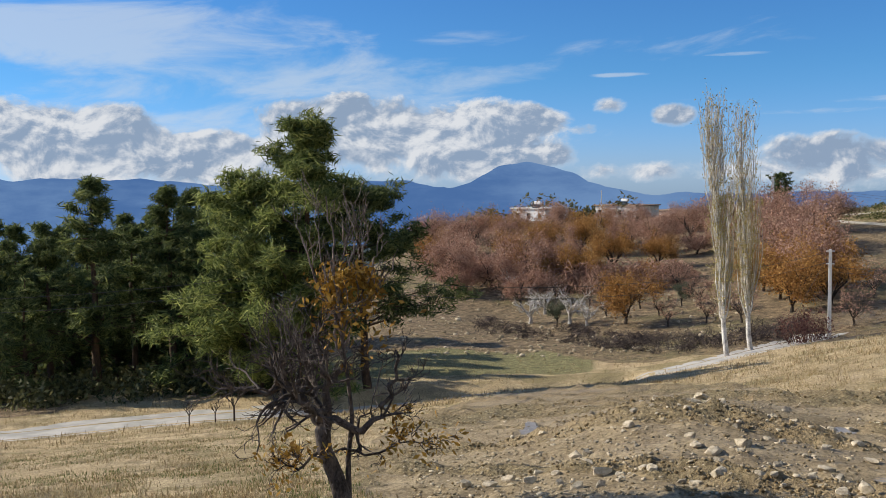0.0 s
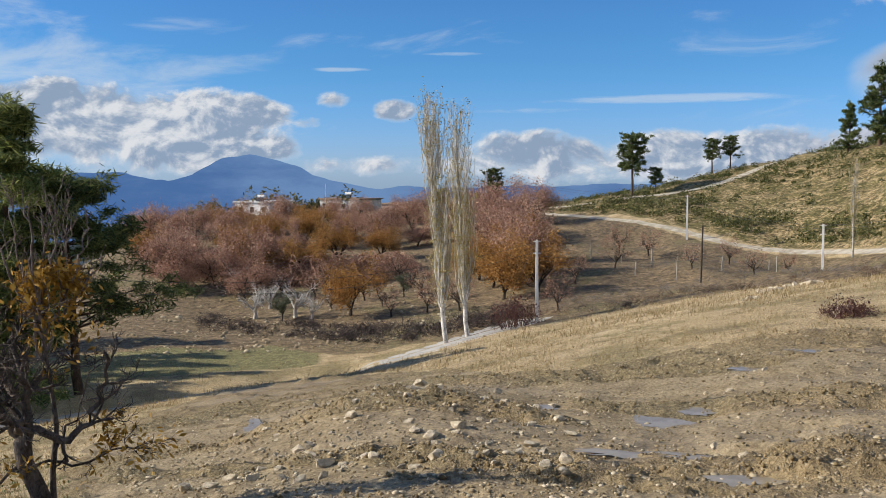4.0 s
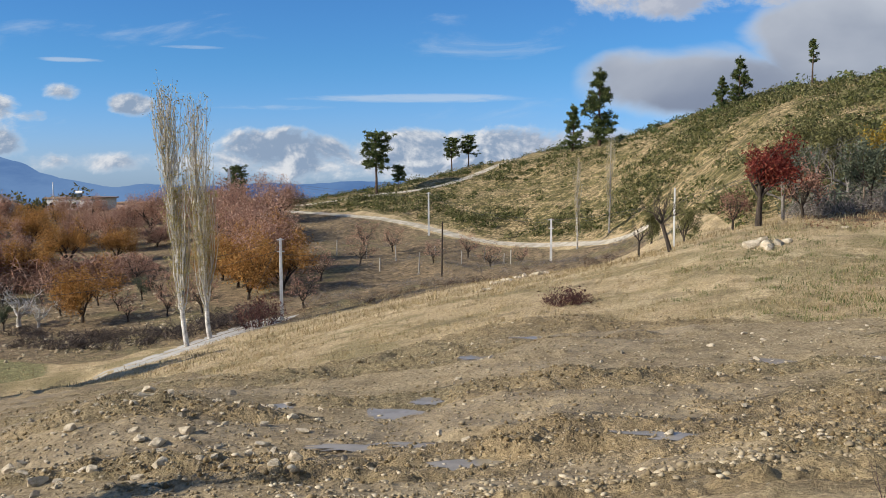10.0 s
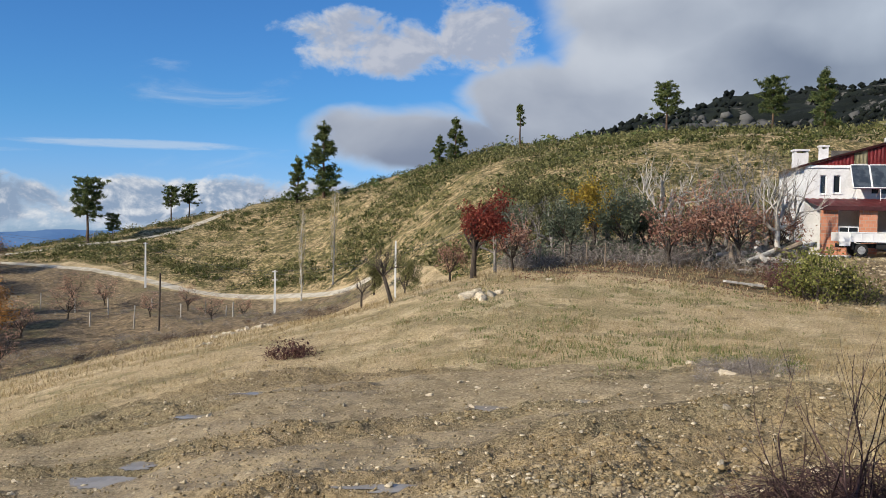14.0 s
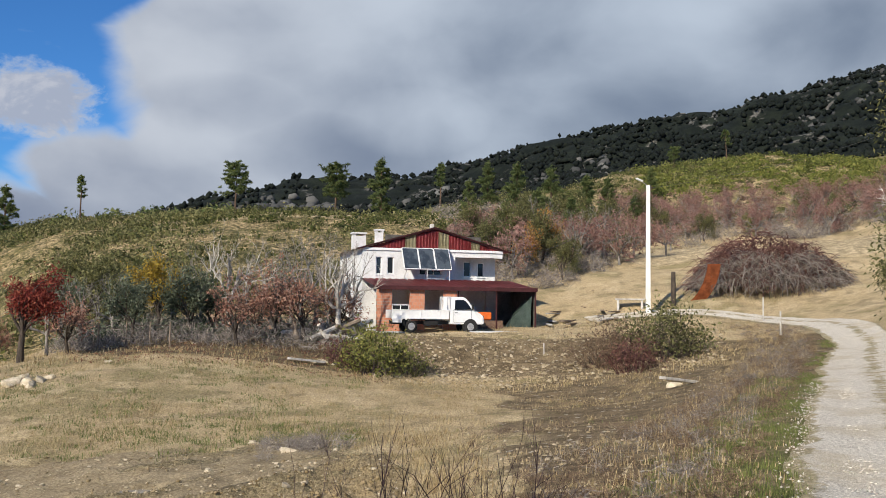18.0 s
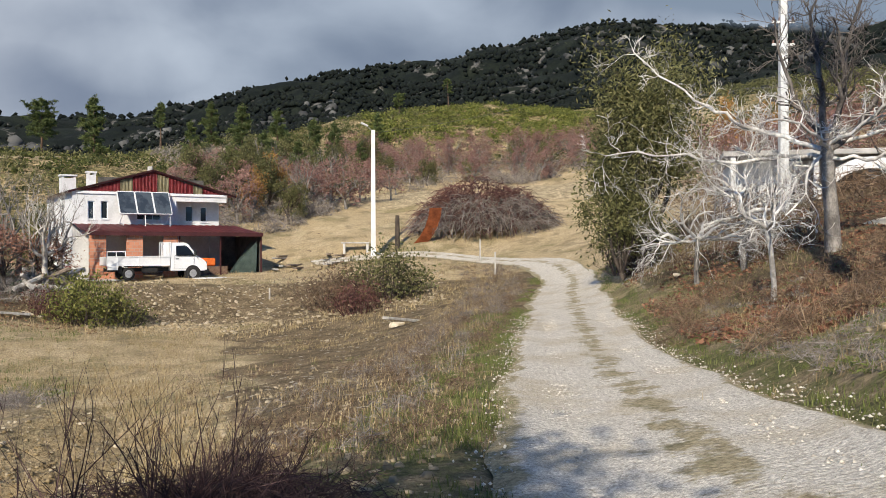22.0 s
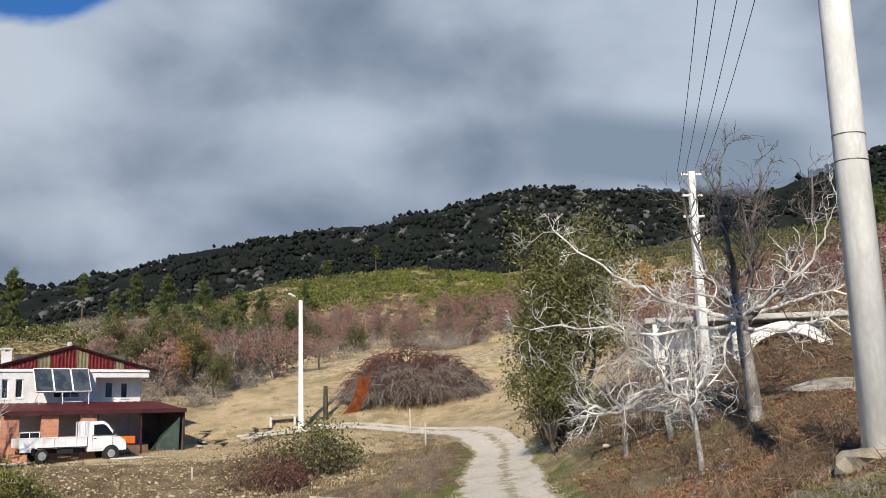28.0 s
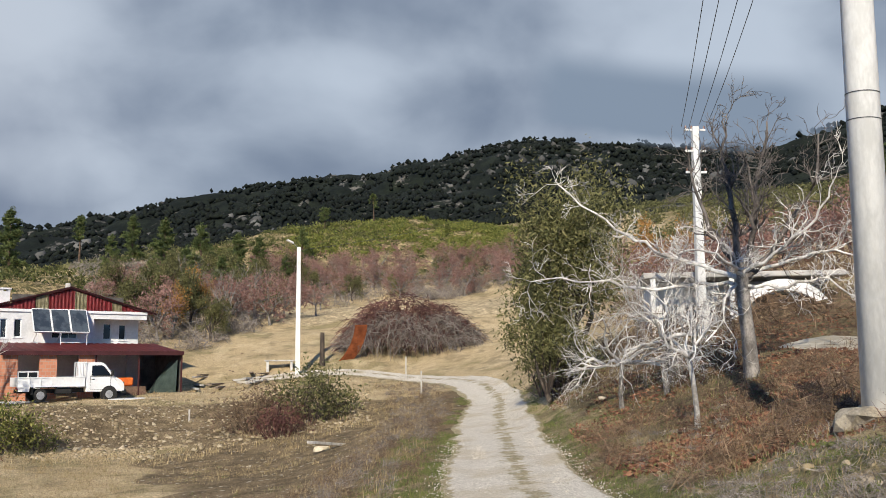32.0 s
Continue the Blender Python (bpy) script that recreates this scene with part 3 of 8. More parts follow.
def height_of(x, y, fine=True):
    """Height of the ground, in metres, on arrays."""
    x, y = np.asarray(x, float), np.asarray(y, float)
    az, r = polar(x, y)
    z = chart(x, y)
    # rolling and lumps
    z = z + (fbm(x * 0.06, y * 0.06, 3, 11) - 0.5) * np.clip(r / 60, 0, 1) * 1.0
    z = z + (fbm(x / 60, y / 60, 5, 17) - 0.64) * np.clip((r - 250) / 500, 0, 1) * 44 * step(az, 45, 70)
    # ways cut level
    clear = np.ones(np.shape(x))
    for name, line, half in WAYS:
        d, s = off_line(x, y, line)
        if name == "lane":
            cut = 0.55 * step(d, 4.2, 2.3) * step(az, -10, -7) * step(az, 12.5, 10.5)
            z = z - cut
        z = z - 0.10 * step(d, half + 0.3, half - 0.3)
        clear = clear * step(d, half + 0.1, half + 1.2)
    if not fine:
        return z
    w = worked(x, y)
    near = step(r, 90, 40)
    rut = np.abs(fbm(x * 0.55 + 0.3 * y, y * 0.9 - 0.25 * x, 3, 23) - 0.5) * 2
    z = z + step(r, 58, 75) * step(r, 330, 220) * step(az, 22, 30) * step(az, 112, 100) * clear * ((fbm(x * 0.16, y * 0.16, 2, 19) - 0.5) * 1.6)
    z = z + w * (0.34 + 0.55 * step(smear(x, y), 0.40, 0.56)) * ((fbm(x * 1.6, y * 1.6, 5, 29) - 0.5) * 0.34 + (0.35 - rut) * 0.24 + (np.abs(fbm(x * 3.4, y * 3.4, 3, 33) - 0.5) - 0.12) * 0.34 + (np.abs(fbm((x * 0.77 - y * 0.64) * 0.22, (x * 0.64 + y * 0.77) * 1.5, 3, 37) - 0.5) - 0.12) * 0.62)
    z = z + (1 - w) * near * clear * (fbm(x * 1.1, y * 1.1, 4, 31) - 0.5) * 0.2
    for b, d, a, c in POOLS:
        px, py = at(b, d)
        if not (np.hypot(x - px, y - py) < 2.2).any():
            continue
        br = radians(b)
        u = (x - px) * math.cos(br) - (y - py) * math.sin(br)
        v = (x - px) * math.sin(br) + (y - py) * math.cos(br)
        k = np.sqrt((u / a) ** 2 + (v / c) ** 2)
        flat = step(k, 1.9, 1.1)
        base = chart(np.array([px]), np.array([py]))[0] + (fbm(np.array([px * .06]), np.array([py * .06]), 3, 11)[0] - .5) * min(d / 60, 1)
        z = z * (1 - flat) + (base - 0.07) * flat
    # the knoll of spoil with the loose stones
    kx, ky = at(13.5, 18.0)
    z = z + 0.35 * np.exp(-(((x - kx) / 3.2) ** 2 + ((y - ky) / 3.2) ** 2))
    return z


def z_at(x, y):
    return float(height_of(np.array([x]), np.array([y]))[0])


def spot(bearing_deg, dist, sink=0.0):
    x, y = at(bearing_deg, dist)
    return Vector((x, y, z_at(x, y) - sink))


def np_mesh(name, verts, faces, material=None, smooth=False):
    """A mesh from arrays; faces all of one size."""
    verts, faces = np.asarray(verts, np.float32), np.asarray(faces, np.int32)
    me = bpy.data.meshes.new(name)
    me.vertices.add(len(verts))
    me.vertices.foreach_set("co", verts.ravel())
    n, k = faces.shape
    me.loops.add(n * k)
    me.loops.foreach_set("vertex_index", faces.ravel())
    me.polygons.add(n)
    me.polygons.foreach_set("loop_start", np.arange(0, n * k, k, dtype=np.int32))
    me.update(calc_edges=True)
    if smooth:
        me.polygons.foreach_set("use_smooth", np.ones(n, bool))
    if material:
        me.materials.append(MATS[material])
    return me


# the ground: one sheet, finest where it lies near
_ring = np.concatenate([[0.02, 0.4, 0.8], np.exp(np.arange(math.log(1.2), math.log(7), 0.03)), np.exp(np.arange(math.log(7), math.log(34), 0.0085)), np.exp(np.arange(math.log(34), math.log(4500), 0.018))])
_angle = np.concatenate([np.arange(-32, 133, 0.25), np.arange(133, 328, 2.5)])
AA, RR = np.meshgrid(np.radians(_angle), _ring)
GX, GY = RR * np.sin(AA), RR * np.cos(AA)
GZ = height_of(GX, GY)
nr, na = GX.shape
gv = np.stack([GX.ravel(), GY.ravel(), GZ.ravel()], 1)
ii, jj = np.meshgrid(np.arange(nr - 1), np.arange(na), indexing="ij")
j2 = (jj + 1) % na
gf = np.stack([ii * na + jj, (ii + 1) * na + jj, (ii + 1) * na + j2, ii * na + j2], -1).reshape(-1, 4)[:, ::-1]
gv = np.vstack([gv, [[0, 0, float(GZ[0].mean())]]])
me = np_mesh("ground", gv, gf, None, True)
ground = tagged(new("ground", me), "hillside of churned mud, dry grass and autumn orchard soil", "ground", kind="structure")

# what covers the ground, place by place
faz, fr = polar(GX, GY)
W1, W2 = fbm(GX * 0.25, GY * 0.25, 4, 41), fbm(GX * 0.05, GY * 0.05, 4, 43)
wob = (W1 - 0.5) * 6
cover = {}
cover["mud"] = worked(GX, GY)
cover["slick"] = cover["mud"] * step(smear(GX, GY), 0.52, 0.40)
cover["green"] = step(faz, -14, -9) * step(faz, 10.5, 7.5) * step(fr + wob * .5, 59, 62) * step(fr + wob * .5, np.interp(faz, [-12, 0, 4, 9], [104, 97, 90, 74]) + 0 * fr + 1.5, np.interp(faz, [-12, 0, 4, 9], [104, 97, 90, 74]) - 1.5)
ditch = np.interp(faz, [6, 10], [68, 60])
orch = step(fr + wob, ditch, ditch + 6) * step(fr, 200, 185) * step(faz, -10, -6) * step(faz, 27, 24)
orch = np.maximum(orch, step(faz, 20, 24) * step(faz, 47, 42) * step(fr + wob * .5, np.interp(faz, [20, 30, 37, 45], [74, 58, 66, 78]) - 2, np.interp(faz, [20, 30, 37, 45], [74, 58, 66, 78]) + 2) * step(fr, np.interp(faz, [22, 26, 31, 38, 43], [150, 141, 126, 109, 99]) + 1, np.interp(faz, [22, 26, 31, 38, 43], [150, 141, 126, 109, 99]) - 1))
cover["soil"] = np.maximum(orch, step(faz, -20, -24) * step(fr, 51, 53) * step(fr, 59, 56))
cover["maquis"] = np.maximum(step(faz, 106, 112) * step(fr, 88, 100) * step(faz, 170, 150), step(faz, 19, 22) * step(fr, np.interp(faz, [20, 26, 31, 38, 43, 50, 60, 75, 90], [153, 142.5, 128.5, 111.5, 101, 58, 62, 72, 118]), np.interp(faz, [20, 26, 31, 38, 43, 50, 60, 75, 90], [153, 142.5, 128.5, 111.5, 101, 58, 62, 72, 118]) + 4) * step(faz, 108, 100))
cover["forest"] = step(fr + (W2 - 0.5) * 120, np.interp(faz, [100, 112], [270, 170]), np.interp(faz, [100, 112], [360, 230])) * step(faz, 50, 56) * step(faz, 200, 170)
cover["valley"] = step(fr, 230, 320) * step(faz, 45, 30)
cover["leaves"] = np.clip(step(faz, 97, 101) * step(fr + wob * .4, np.interp(faz, [97, 104, 112, 120], [60, 22, 13, 12]), np.interp(faz, [97, 104, 112, 120], [60, 22, 13, 12]) + 2) * step(fr, 48, 40) + step(faz, 52, 55) * step(faz, 72, 69) * step(fr + wob * .4, 42, 45) * step(fr, 62, 56), 0, 1)
cover["bank"] = step(faz, 70, 73) * step(faz, 90, 84) * step(fr + wob * 0.15, 44.5, 46.5) * step(fr, 54, 51)
cover["bank"] = np.maximum(cover["bank"], step(faz + wob, 75, 81) * step(faz, 99, 96) * step(fr, 52, 47) * step(fr, 5, 6) * (.62 + .38 * step(W1, .38, .54)))
cover["verge"] = step(off_line(GX, GY, TRACK)[0] + wob * .25, 4.2, 2.0) * step(faz, 150, 130) * step(fr, 40, 20)
cover["tan"] = step(faz, 78, 84) * step(fr + wob * .4, 84, 87) * step(fr + wob * .4, np.interp(faz, [80, 90, 100, 106], [96, 107, 103, 100]) + 2, np.interp(faz, [80, 90, 100, 106], [96, 107, 103, 100]))
cover["tan"] = np.maximum(cover["tan"], step(faz, 55, 58) * step(faz, 80, 76) * step(fr, 103, 108) * step(fr, 150, 140))
for key, val in cover.items():
    a = me.attributes.new(key, "FLOAT", "POINT")
    a.data.foreach_set("value", np.append(np.clip(val, 0, 1).ravel(), 0).astype(np.float32))

g = Nodes("ground", 0.95, 0.0, 0.2)
pos = g.coords()
n_big, n_mid, n_fine = g.noise(0.12, 5, 0.6, pos), g.noise(1.1, 6, 0.65, pos), g.noise(9.0, 5, 0.7, pos)
n_grit = g.noise(40.0, 3, 0.7, pos)
stones = g.cells(7.0, pos)
# grass, short and dry, with green showing through
n_soft = g.noise(0.7, 3, 0.5, pos)
grain, hgrain = g.noise(13.0, 6, 0.8, pos), g.noise(2.2, 6, 0.8, pos)
straw = g.mix(g.ramp(n_fine, 0.25, 0.75), (0.37, 0.28, 0.155), (0.62, 0.49, 0.295))
straw = g.mix(g.math("MULTIPLY", g.ramp(g.noise(0.28, 5, 0.6, pos), 0.47, 0.62), 0.65), straw, (0.225, 0.195, 0.09))
straw = g.mix(g.math("MULTIPLY", g.ramp(g.noise(0.45, 6, 0.65, g.coords((1.0, 1.0, 1.0))), 0.52, 0.60), 0.6), straw, (0.62, 0.50, 0.31))
straw = g.mix(g.math("MULTIPLY", g.ramp(n_soft, 0.55, 0.66), 0.5), straw, (0.20, 0.16, 0.09))
straw = g.mix(g.math("MULTIPLY", g.ramp(n_fine, 0.52, 0.70), 0.45), straw, (0.15, 0.115, 0.065))
mud = g.mix(g.ramp(n_mid, 0.25, 0.75), (0.20, 0.150, 0.080), (0.39, 0.298, 0.165))
mud = g.mix(g.ramp(n_big, 0.42, 0.62), mud, g.mix(g.ramp(n_fine, 0.4, 0.6), (0.17, 0.140, 0.080), (0.34, 0.275, 0.158)))
mud = g.mix(g.ramp(stones, 0.16, 0.09), mud, (0.42, 0.36, 0.25))
mud = g.mix(g.math("MULTIPLY", g.ramp(n_fine, 0.55, 0.68), 0.6), mud, (0.075, 0.056, 0.033))
slick = g.ramp(g.math("ADD", g.attr("slick"), g.math("MULTIPLY", g.math("SUBTRACT", n_mid, 0.5), 0.8)), 0.35, 0.75)
mud = g.mix(g.math("MULTIPLY", slick, 0.85), mud, g.mix(g.ramp(n_mid, 0.35, 0.65), (0.225, 0.175, 0.105), (0.33, 0.265, 0.165)))
field = g.mix(g.ramp(n_fine, 0.3, 0.7), (0.155, 0.155, 0.070), (0.29, 0.265, 0.135))
soil = g.mix(g.ramp(n_mid, 0.25, 0.75), (0.125, 0.094, 0.058), (0.29, 0.22, 0.135))
soil = g.mix(g.math("MULTIPLY", g.ramp(n_big, 0.5, 0.65), 0.5), soil, (0.18, 0.175, 0.08))
n_hill = g.noise(0.30, 6, 0.65, pos)
maq = g.mix(g.ramp(g.math("ADD", g.math("MULTIPLY", n_hill, 0.5), g.math("MULTIPLY", hgrain, 0.5)), 0.47, 0.57), g.mix(g.ramp(n_mid, 0.4, 0.6), (0.085, 0.080, 0.030), (0.19, 0.160, 0.066)), g.mix(g.ramp(n_mid, 0.4, 0.6), (0.22, 0.165, 0.085), (0.42, 0.325, 0.185)))
n_tree, n_wide = g.noise(0.045, 6, 0.75, pos), g.noise(0.0045, 5, 0.6, pos)
crag = g.noise(0.030, 8, 0.72, pos, 0.4)
# cloud shade over the mountain is put into these dark tones
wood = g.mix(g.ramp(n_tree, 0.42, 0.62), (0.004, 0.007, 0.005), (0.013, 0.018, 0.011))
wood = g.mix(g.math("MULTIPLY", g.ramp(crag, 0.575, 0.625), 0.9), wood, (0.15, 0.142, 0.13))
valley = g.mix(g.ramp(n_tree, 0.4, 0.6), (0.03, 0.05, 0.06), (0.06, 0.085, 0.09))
leaves = g.mix(g.ramp(n_mid, 0.42, 0.62), (0.165, 0.135, 0.070), (0.095, 0.060, 0.038))
leaves = g.mix(g.ramp(n_fine, 0.50, 0.62), leaves, (0.23, 0.165, 0.10))
bank = g.mix(g.ramp(n_mid, 0.35, 0.65), (0.125, 0.092, 0.052), (0.25, 0.188, 0.110))
bank = g.mix(g.ramp(g.cells(2.6, pos), 0.22, 0.14), bank, (0.47, 0.42, 0.33))
verge = g.mix(g.ramp(n_mid, 0.40, 0.58), (0.29, 0.225, 0.135), (0.135, 0.135, 0.050))
tan = g.mix(g.ramp(n_mid, 0.35, 0.65), (0.36, 0.285, 0.175), (0.52, 0.425, 0.27))
col = straw
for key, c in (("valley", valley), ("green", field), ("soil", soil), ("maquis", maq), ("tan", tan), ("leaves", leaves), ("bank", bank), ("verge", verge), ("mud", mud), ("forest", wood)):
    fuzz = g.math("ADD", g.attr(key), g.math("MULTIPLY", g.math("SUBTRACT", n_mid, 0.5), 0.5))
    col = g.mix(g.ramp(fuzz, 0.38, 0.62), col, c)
near_grain = g.mix(g.ramp(grain, 0.34, 0.66), (0.60, 0.58, 0.56), (1.36, 1.36, 1.36))
far_grain = g.mix(g.ramp(hgrain, 0.34, 0.66), (0.62, 0.63, 0.60), (1.34, 1.32, 1.30))
col = g.mix(1.0, col, near_grain, "MULTIPLY")
col = g.mix(g.math("MAXIMUM", g.attr("maquis"), g.math("MAXIMUM", g.attr("soil"), g.math("MAXIMUM", g.attr("green"), g.attr("tan")))), col, g.mix(1.0, col, far_grain, "MULTIPLY"))
g.color(col)
relief = g.math("ADD", g.math("MULTIPLY", n_fine, 0.6), g.math("MULTIPLY", n_grit, 0.25))
lumps = g.noise(4.0, 4, 0.6, pos)
relief = g.math("ADD", relief, g.math("MULTIPLY", g.attr("mud"), g.math("MULTIPLY", lumps, 1.2)))
relief = g.math("MULTIPLY", relief, g.math("SUBTRACT", 1.0, g.math("MULTIPLY", slick, 0.72)))
g.bump(relief, 1.0, 0.12)
g.rough(g.ramp(g.math("MULTIPLY", g.attr("mud"), g.ramp(n_big, 0.60, 0.42)), 0.3, 1.0, 0.95, 0.62))
me.materials.append(g.m)

# the ways themselves
w = Nodes("track_gravel", 0.95, 0, 0.2)
v = w.coords()
fine, mid = w.noise(22, 4, 0.7, v), w.noise(1.6, 5, 0.6, v)
rutm = w.attr("rut")
chip = w.cells(16, v)
c1 = w.mix(w.ramp(fine, 0.30, 0.70), (0.44, 0.395, 0.32), (0.80, 0.745, 0.645))
c2 = w.mix(w.ramp(fine, 0.35, 0.65), (0.23, 0.19, 0.11), (0.46, 0.385, 0.24))
c2 = w.mix(w.math("MULTIPLY", w.ramp(w.noise(2.6, 5, 0.6, v), 0.52, 0.64), 0.45), c2, (0.13, 0.13, 0.055))
mask = w.ramp(w.math("ADD", rutm, w.math("MULTIPLY", w.math("SUBTRACT", w.math("ADD", w.math("MULTIPLY", mid, 0.6), w.math("MULTIPLY", w.noise(6.5, 5, 0.65, v), 0.4)), 0.5), 2.6)), 0.22, 0.52)
tone = w.noise(0.55, 4, 0.6, v)
c1 = w.mix(w.math("MULTIPLY", w.ramp(tone, 0.48, 0.64), 0.6), c1, (0.50, 0.42, 0.29))
speck = w.noise(55, 4, 0.8, v)
c1 = w.mix(1.0, c1, w.mix(w.ramp(speck, 0.34, 0.66), (0.66, 0.65, 0.63), (1.28, 1.28, 1.28)), "MULTIPLY")
w.color(w.mix(mask, c2, c1))
w.bump(w.math("ADD", fine, w.math("MULTIPLY", chip, -0.4)), 0.8, 0.03)
w2 = Nodes("dust_road", 0.95, 0, 0.2)
m2 = w2.noise(0.9, 5, 0.6)
w2.color(w2.mix(w2.ramp(m2, 0.36, 0.64), (0.36, 0.32, 0.245), (0.54, 0.49, 0.395)))
w2.bump(w2.noise(12), 0.5, 0.03)
w3 = Nodes("lane_slab", 0.9, 0, 0.3)
m3 = w3.noise(0.7, 6, 0.6)
w3.color(w3.mix(w3.ramp(m3, 0.36, 0.64), (0.37, 0.355, 0.32), (0.52, 0.495, 0.45)))
w3.bump(w3.noise(25), 0.3, 0.01)


def way(name, line, half, material, label, across=9, lift=0.0):
    d = np.gradient(line, axis=0)
    d /= np.linalg.norm(d, axis=1)[:, None] + 1e-9
    nrm = np.stack([d[:, 1], -d[:, 0]], 1)
    s = np.arange(len(line)) * 0.5
    us = np.linspace(-1, 1, across)
    ragged = 0.44 if name == "dirt_track" else 0.24
    wl = 1 + (fbm(s * 0.6, s * 0 + 3.3, 3, 5) - 0.5) * ragged
    wr = 1 + (fbm(s * 0.6, s * 0 + 9.3, 3, 6) - 0.5) * ragged
    if name == "dirt_track":
        wr = wr * 0.72
    vs, rut = [], []
    for u in us:
        k = np.where(u < 0, wl, wr)
        p = line + nrm * (u * half * k)[:, None]
        base = height_of(p[:, 0], p[:, 1], False)
        r = (1 - (0.70 if name == "dirt_track" else 0.6) * np.exp(-(u / 0.30) ** 2)) * (1 - max(0.0, abs(u) - 0.70) / 0.26)
        z = base + 0.125 + lift - 0.04 * np.exp(-((abs(u) - 0.52) / 0.24) ** 2) - (0.03 if name == "concrete_lane" else 0.10) * max(0.0, abs(u) - 0.86) / 0.14
        if name != "concrete_lane":
            z = z + (fbm(p[:, 0] * 1.4, p[:, 1] * 1.4, 3, 61) - 0.5) * 0.05
        vs.append(np.stack([p[:, 0], p[:, 1], z], 1))
        rut.append(np.full(len(line), r))
    n = len(line)
    vs = np.stack(vs, 1).reshape(-1, 3)
    f = []
    for i in range(n - 1):
        for j in range(across - 1):
            a = i * across + j
            f.append((a, a + across, a + across + 1, a + 1))
    m = np_mesh(name, vs, np.array(f)[:, ::-1], material, True)
    at_ = m.attributes.new("rut", "FLOAT", "POINT")
    at_.data.foreach_set("value", np.stack(rut, 1).ravel().astype(np.float32))
    return tagged(new(name, m), label, "road", kind="structure")


way("dirt_track", TRACK, 1.5, "track_gravel", "pale gravel track with two worn wheel ruts", 25)
way("concrete_lane", LANE, 1.9, "lane_slab", "narrow grey concrete lane below the field", 5, -0.09)
way("hill_road", HILL_ROAD, 0.8, "dust_road", "pale dusty dirt road round the hill foot", 7)
way("ridge_road", RIDGE_ROAD, 1.2, "dust_road", "pale dirt road climbing along the ridge", 7)
way("side_path", SIDE_PATH, 1.0, "dust_road", "pale dirt path below the upper house", 7)

# far mountains: the distance's blue haze is painted as a colour that glows
far_m = Nodes("mountain_haze_glow", 1.0, 0, 0.0)
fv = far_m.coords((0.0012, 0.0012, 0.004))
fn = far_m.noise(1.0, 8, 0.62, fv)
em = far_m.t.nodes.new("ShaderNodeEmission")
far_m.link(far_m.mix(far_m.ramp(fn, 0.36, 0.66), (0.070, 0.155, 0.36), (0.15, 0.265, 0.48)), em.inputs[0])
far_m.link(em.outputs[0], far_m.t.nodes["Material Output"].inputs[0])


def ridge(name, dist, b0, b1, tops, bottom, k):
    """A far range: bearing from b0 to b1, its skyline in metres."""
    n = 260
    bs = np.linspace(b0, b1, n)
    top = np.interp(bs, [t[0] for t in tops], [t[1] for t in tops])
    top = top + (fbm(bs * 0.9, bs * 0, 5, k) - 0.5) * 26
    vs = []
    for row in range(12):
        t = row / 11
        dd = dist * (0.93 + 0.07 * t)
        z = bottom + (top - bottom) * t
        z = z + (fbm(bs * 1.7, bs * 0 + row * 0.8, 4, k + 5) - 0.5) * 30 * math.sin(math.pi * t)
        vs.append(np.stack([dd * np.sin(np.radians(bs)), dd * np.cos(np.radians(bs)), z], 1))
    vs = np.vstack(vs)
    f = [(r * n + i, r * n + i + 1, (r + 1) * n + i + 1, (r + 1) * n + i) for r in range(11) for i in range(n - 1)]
    return tagged(new(name, np_mesh(name, vs, f, "mountain_haze_glow", True)), "far mountain range, haze painted into its glowing blue", "mountain", kind="structure")


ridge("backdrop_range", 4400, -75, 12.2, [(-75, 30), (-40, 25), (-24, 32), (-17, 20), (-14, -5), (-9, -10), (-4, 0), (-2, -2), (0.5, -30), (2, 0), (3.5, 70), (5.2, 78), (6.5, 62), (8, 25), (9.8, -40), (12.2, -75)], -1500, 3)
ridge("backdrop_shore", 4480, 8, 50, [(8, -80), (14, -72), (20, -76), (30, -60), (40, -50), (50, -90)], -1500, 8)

# ---------------------------------------------------------------- kit
def part(name, data, material, parent, label=""):
    """Links a bmesh or a mesh as one mesh object under a thing or a part."""
    if isinstance(data, bmesh.types.BMesh):
        m = bpy.data.meshes.new(name)
        data.to_mesh(m)
        data.free()
        m.materials.append(MATS[material])
    else:
        m = data
    ob = new(name, m)
    ob.parent = parent
    if label:
        ob["label"] = label
    return ob


def thing(name, m, label, category, group=""):
    ob = new(name)
    ob.empty_display_size = 0.3
    ob.matrix_world = m
    return tagged(ob, label, category, group)


def box(bm, x0, x1, y0, y1, z0, z1, m=None):
    mt = Matrix.Translation(((x0 + x1) / 2, (y0 + y1) / 2, (z0 + z1) / 2)) @ Matrix.Diagonal((abs(x1 - x0), abs(y1 - y0), abs(z1 - z0), 1))
    return bmesh.ops.create_cube(bm, size=1, matrix=(m or Matrix()) @ mt)["verts"]


def boxes(*rows, bevel=0.0):
    bm = bmesh.new()
    for r in rows:
        box(bm, *r)
    if bevel:
        bmesh.ops.bevel(bm, geom=bm.edges[:], offset=bevel, segments=1, affect="EDGES")
    return bm


def rod(bm, a, b, r0, r1=None, sides=8):
    a, b = Vector(a), Vector(b)
    d = b - a
    m = Matrix.Translation((a + b) / 2) @ d.to_track_quat("Z", "Y").to_matrix().to_4x4()
    bmesh.ops.create_cone(bm, cap_ends=True, segments=sides, radius1=r0, radius2=r0 if r1 is None else r1, depth=d.length, matrix=m)


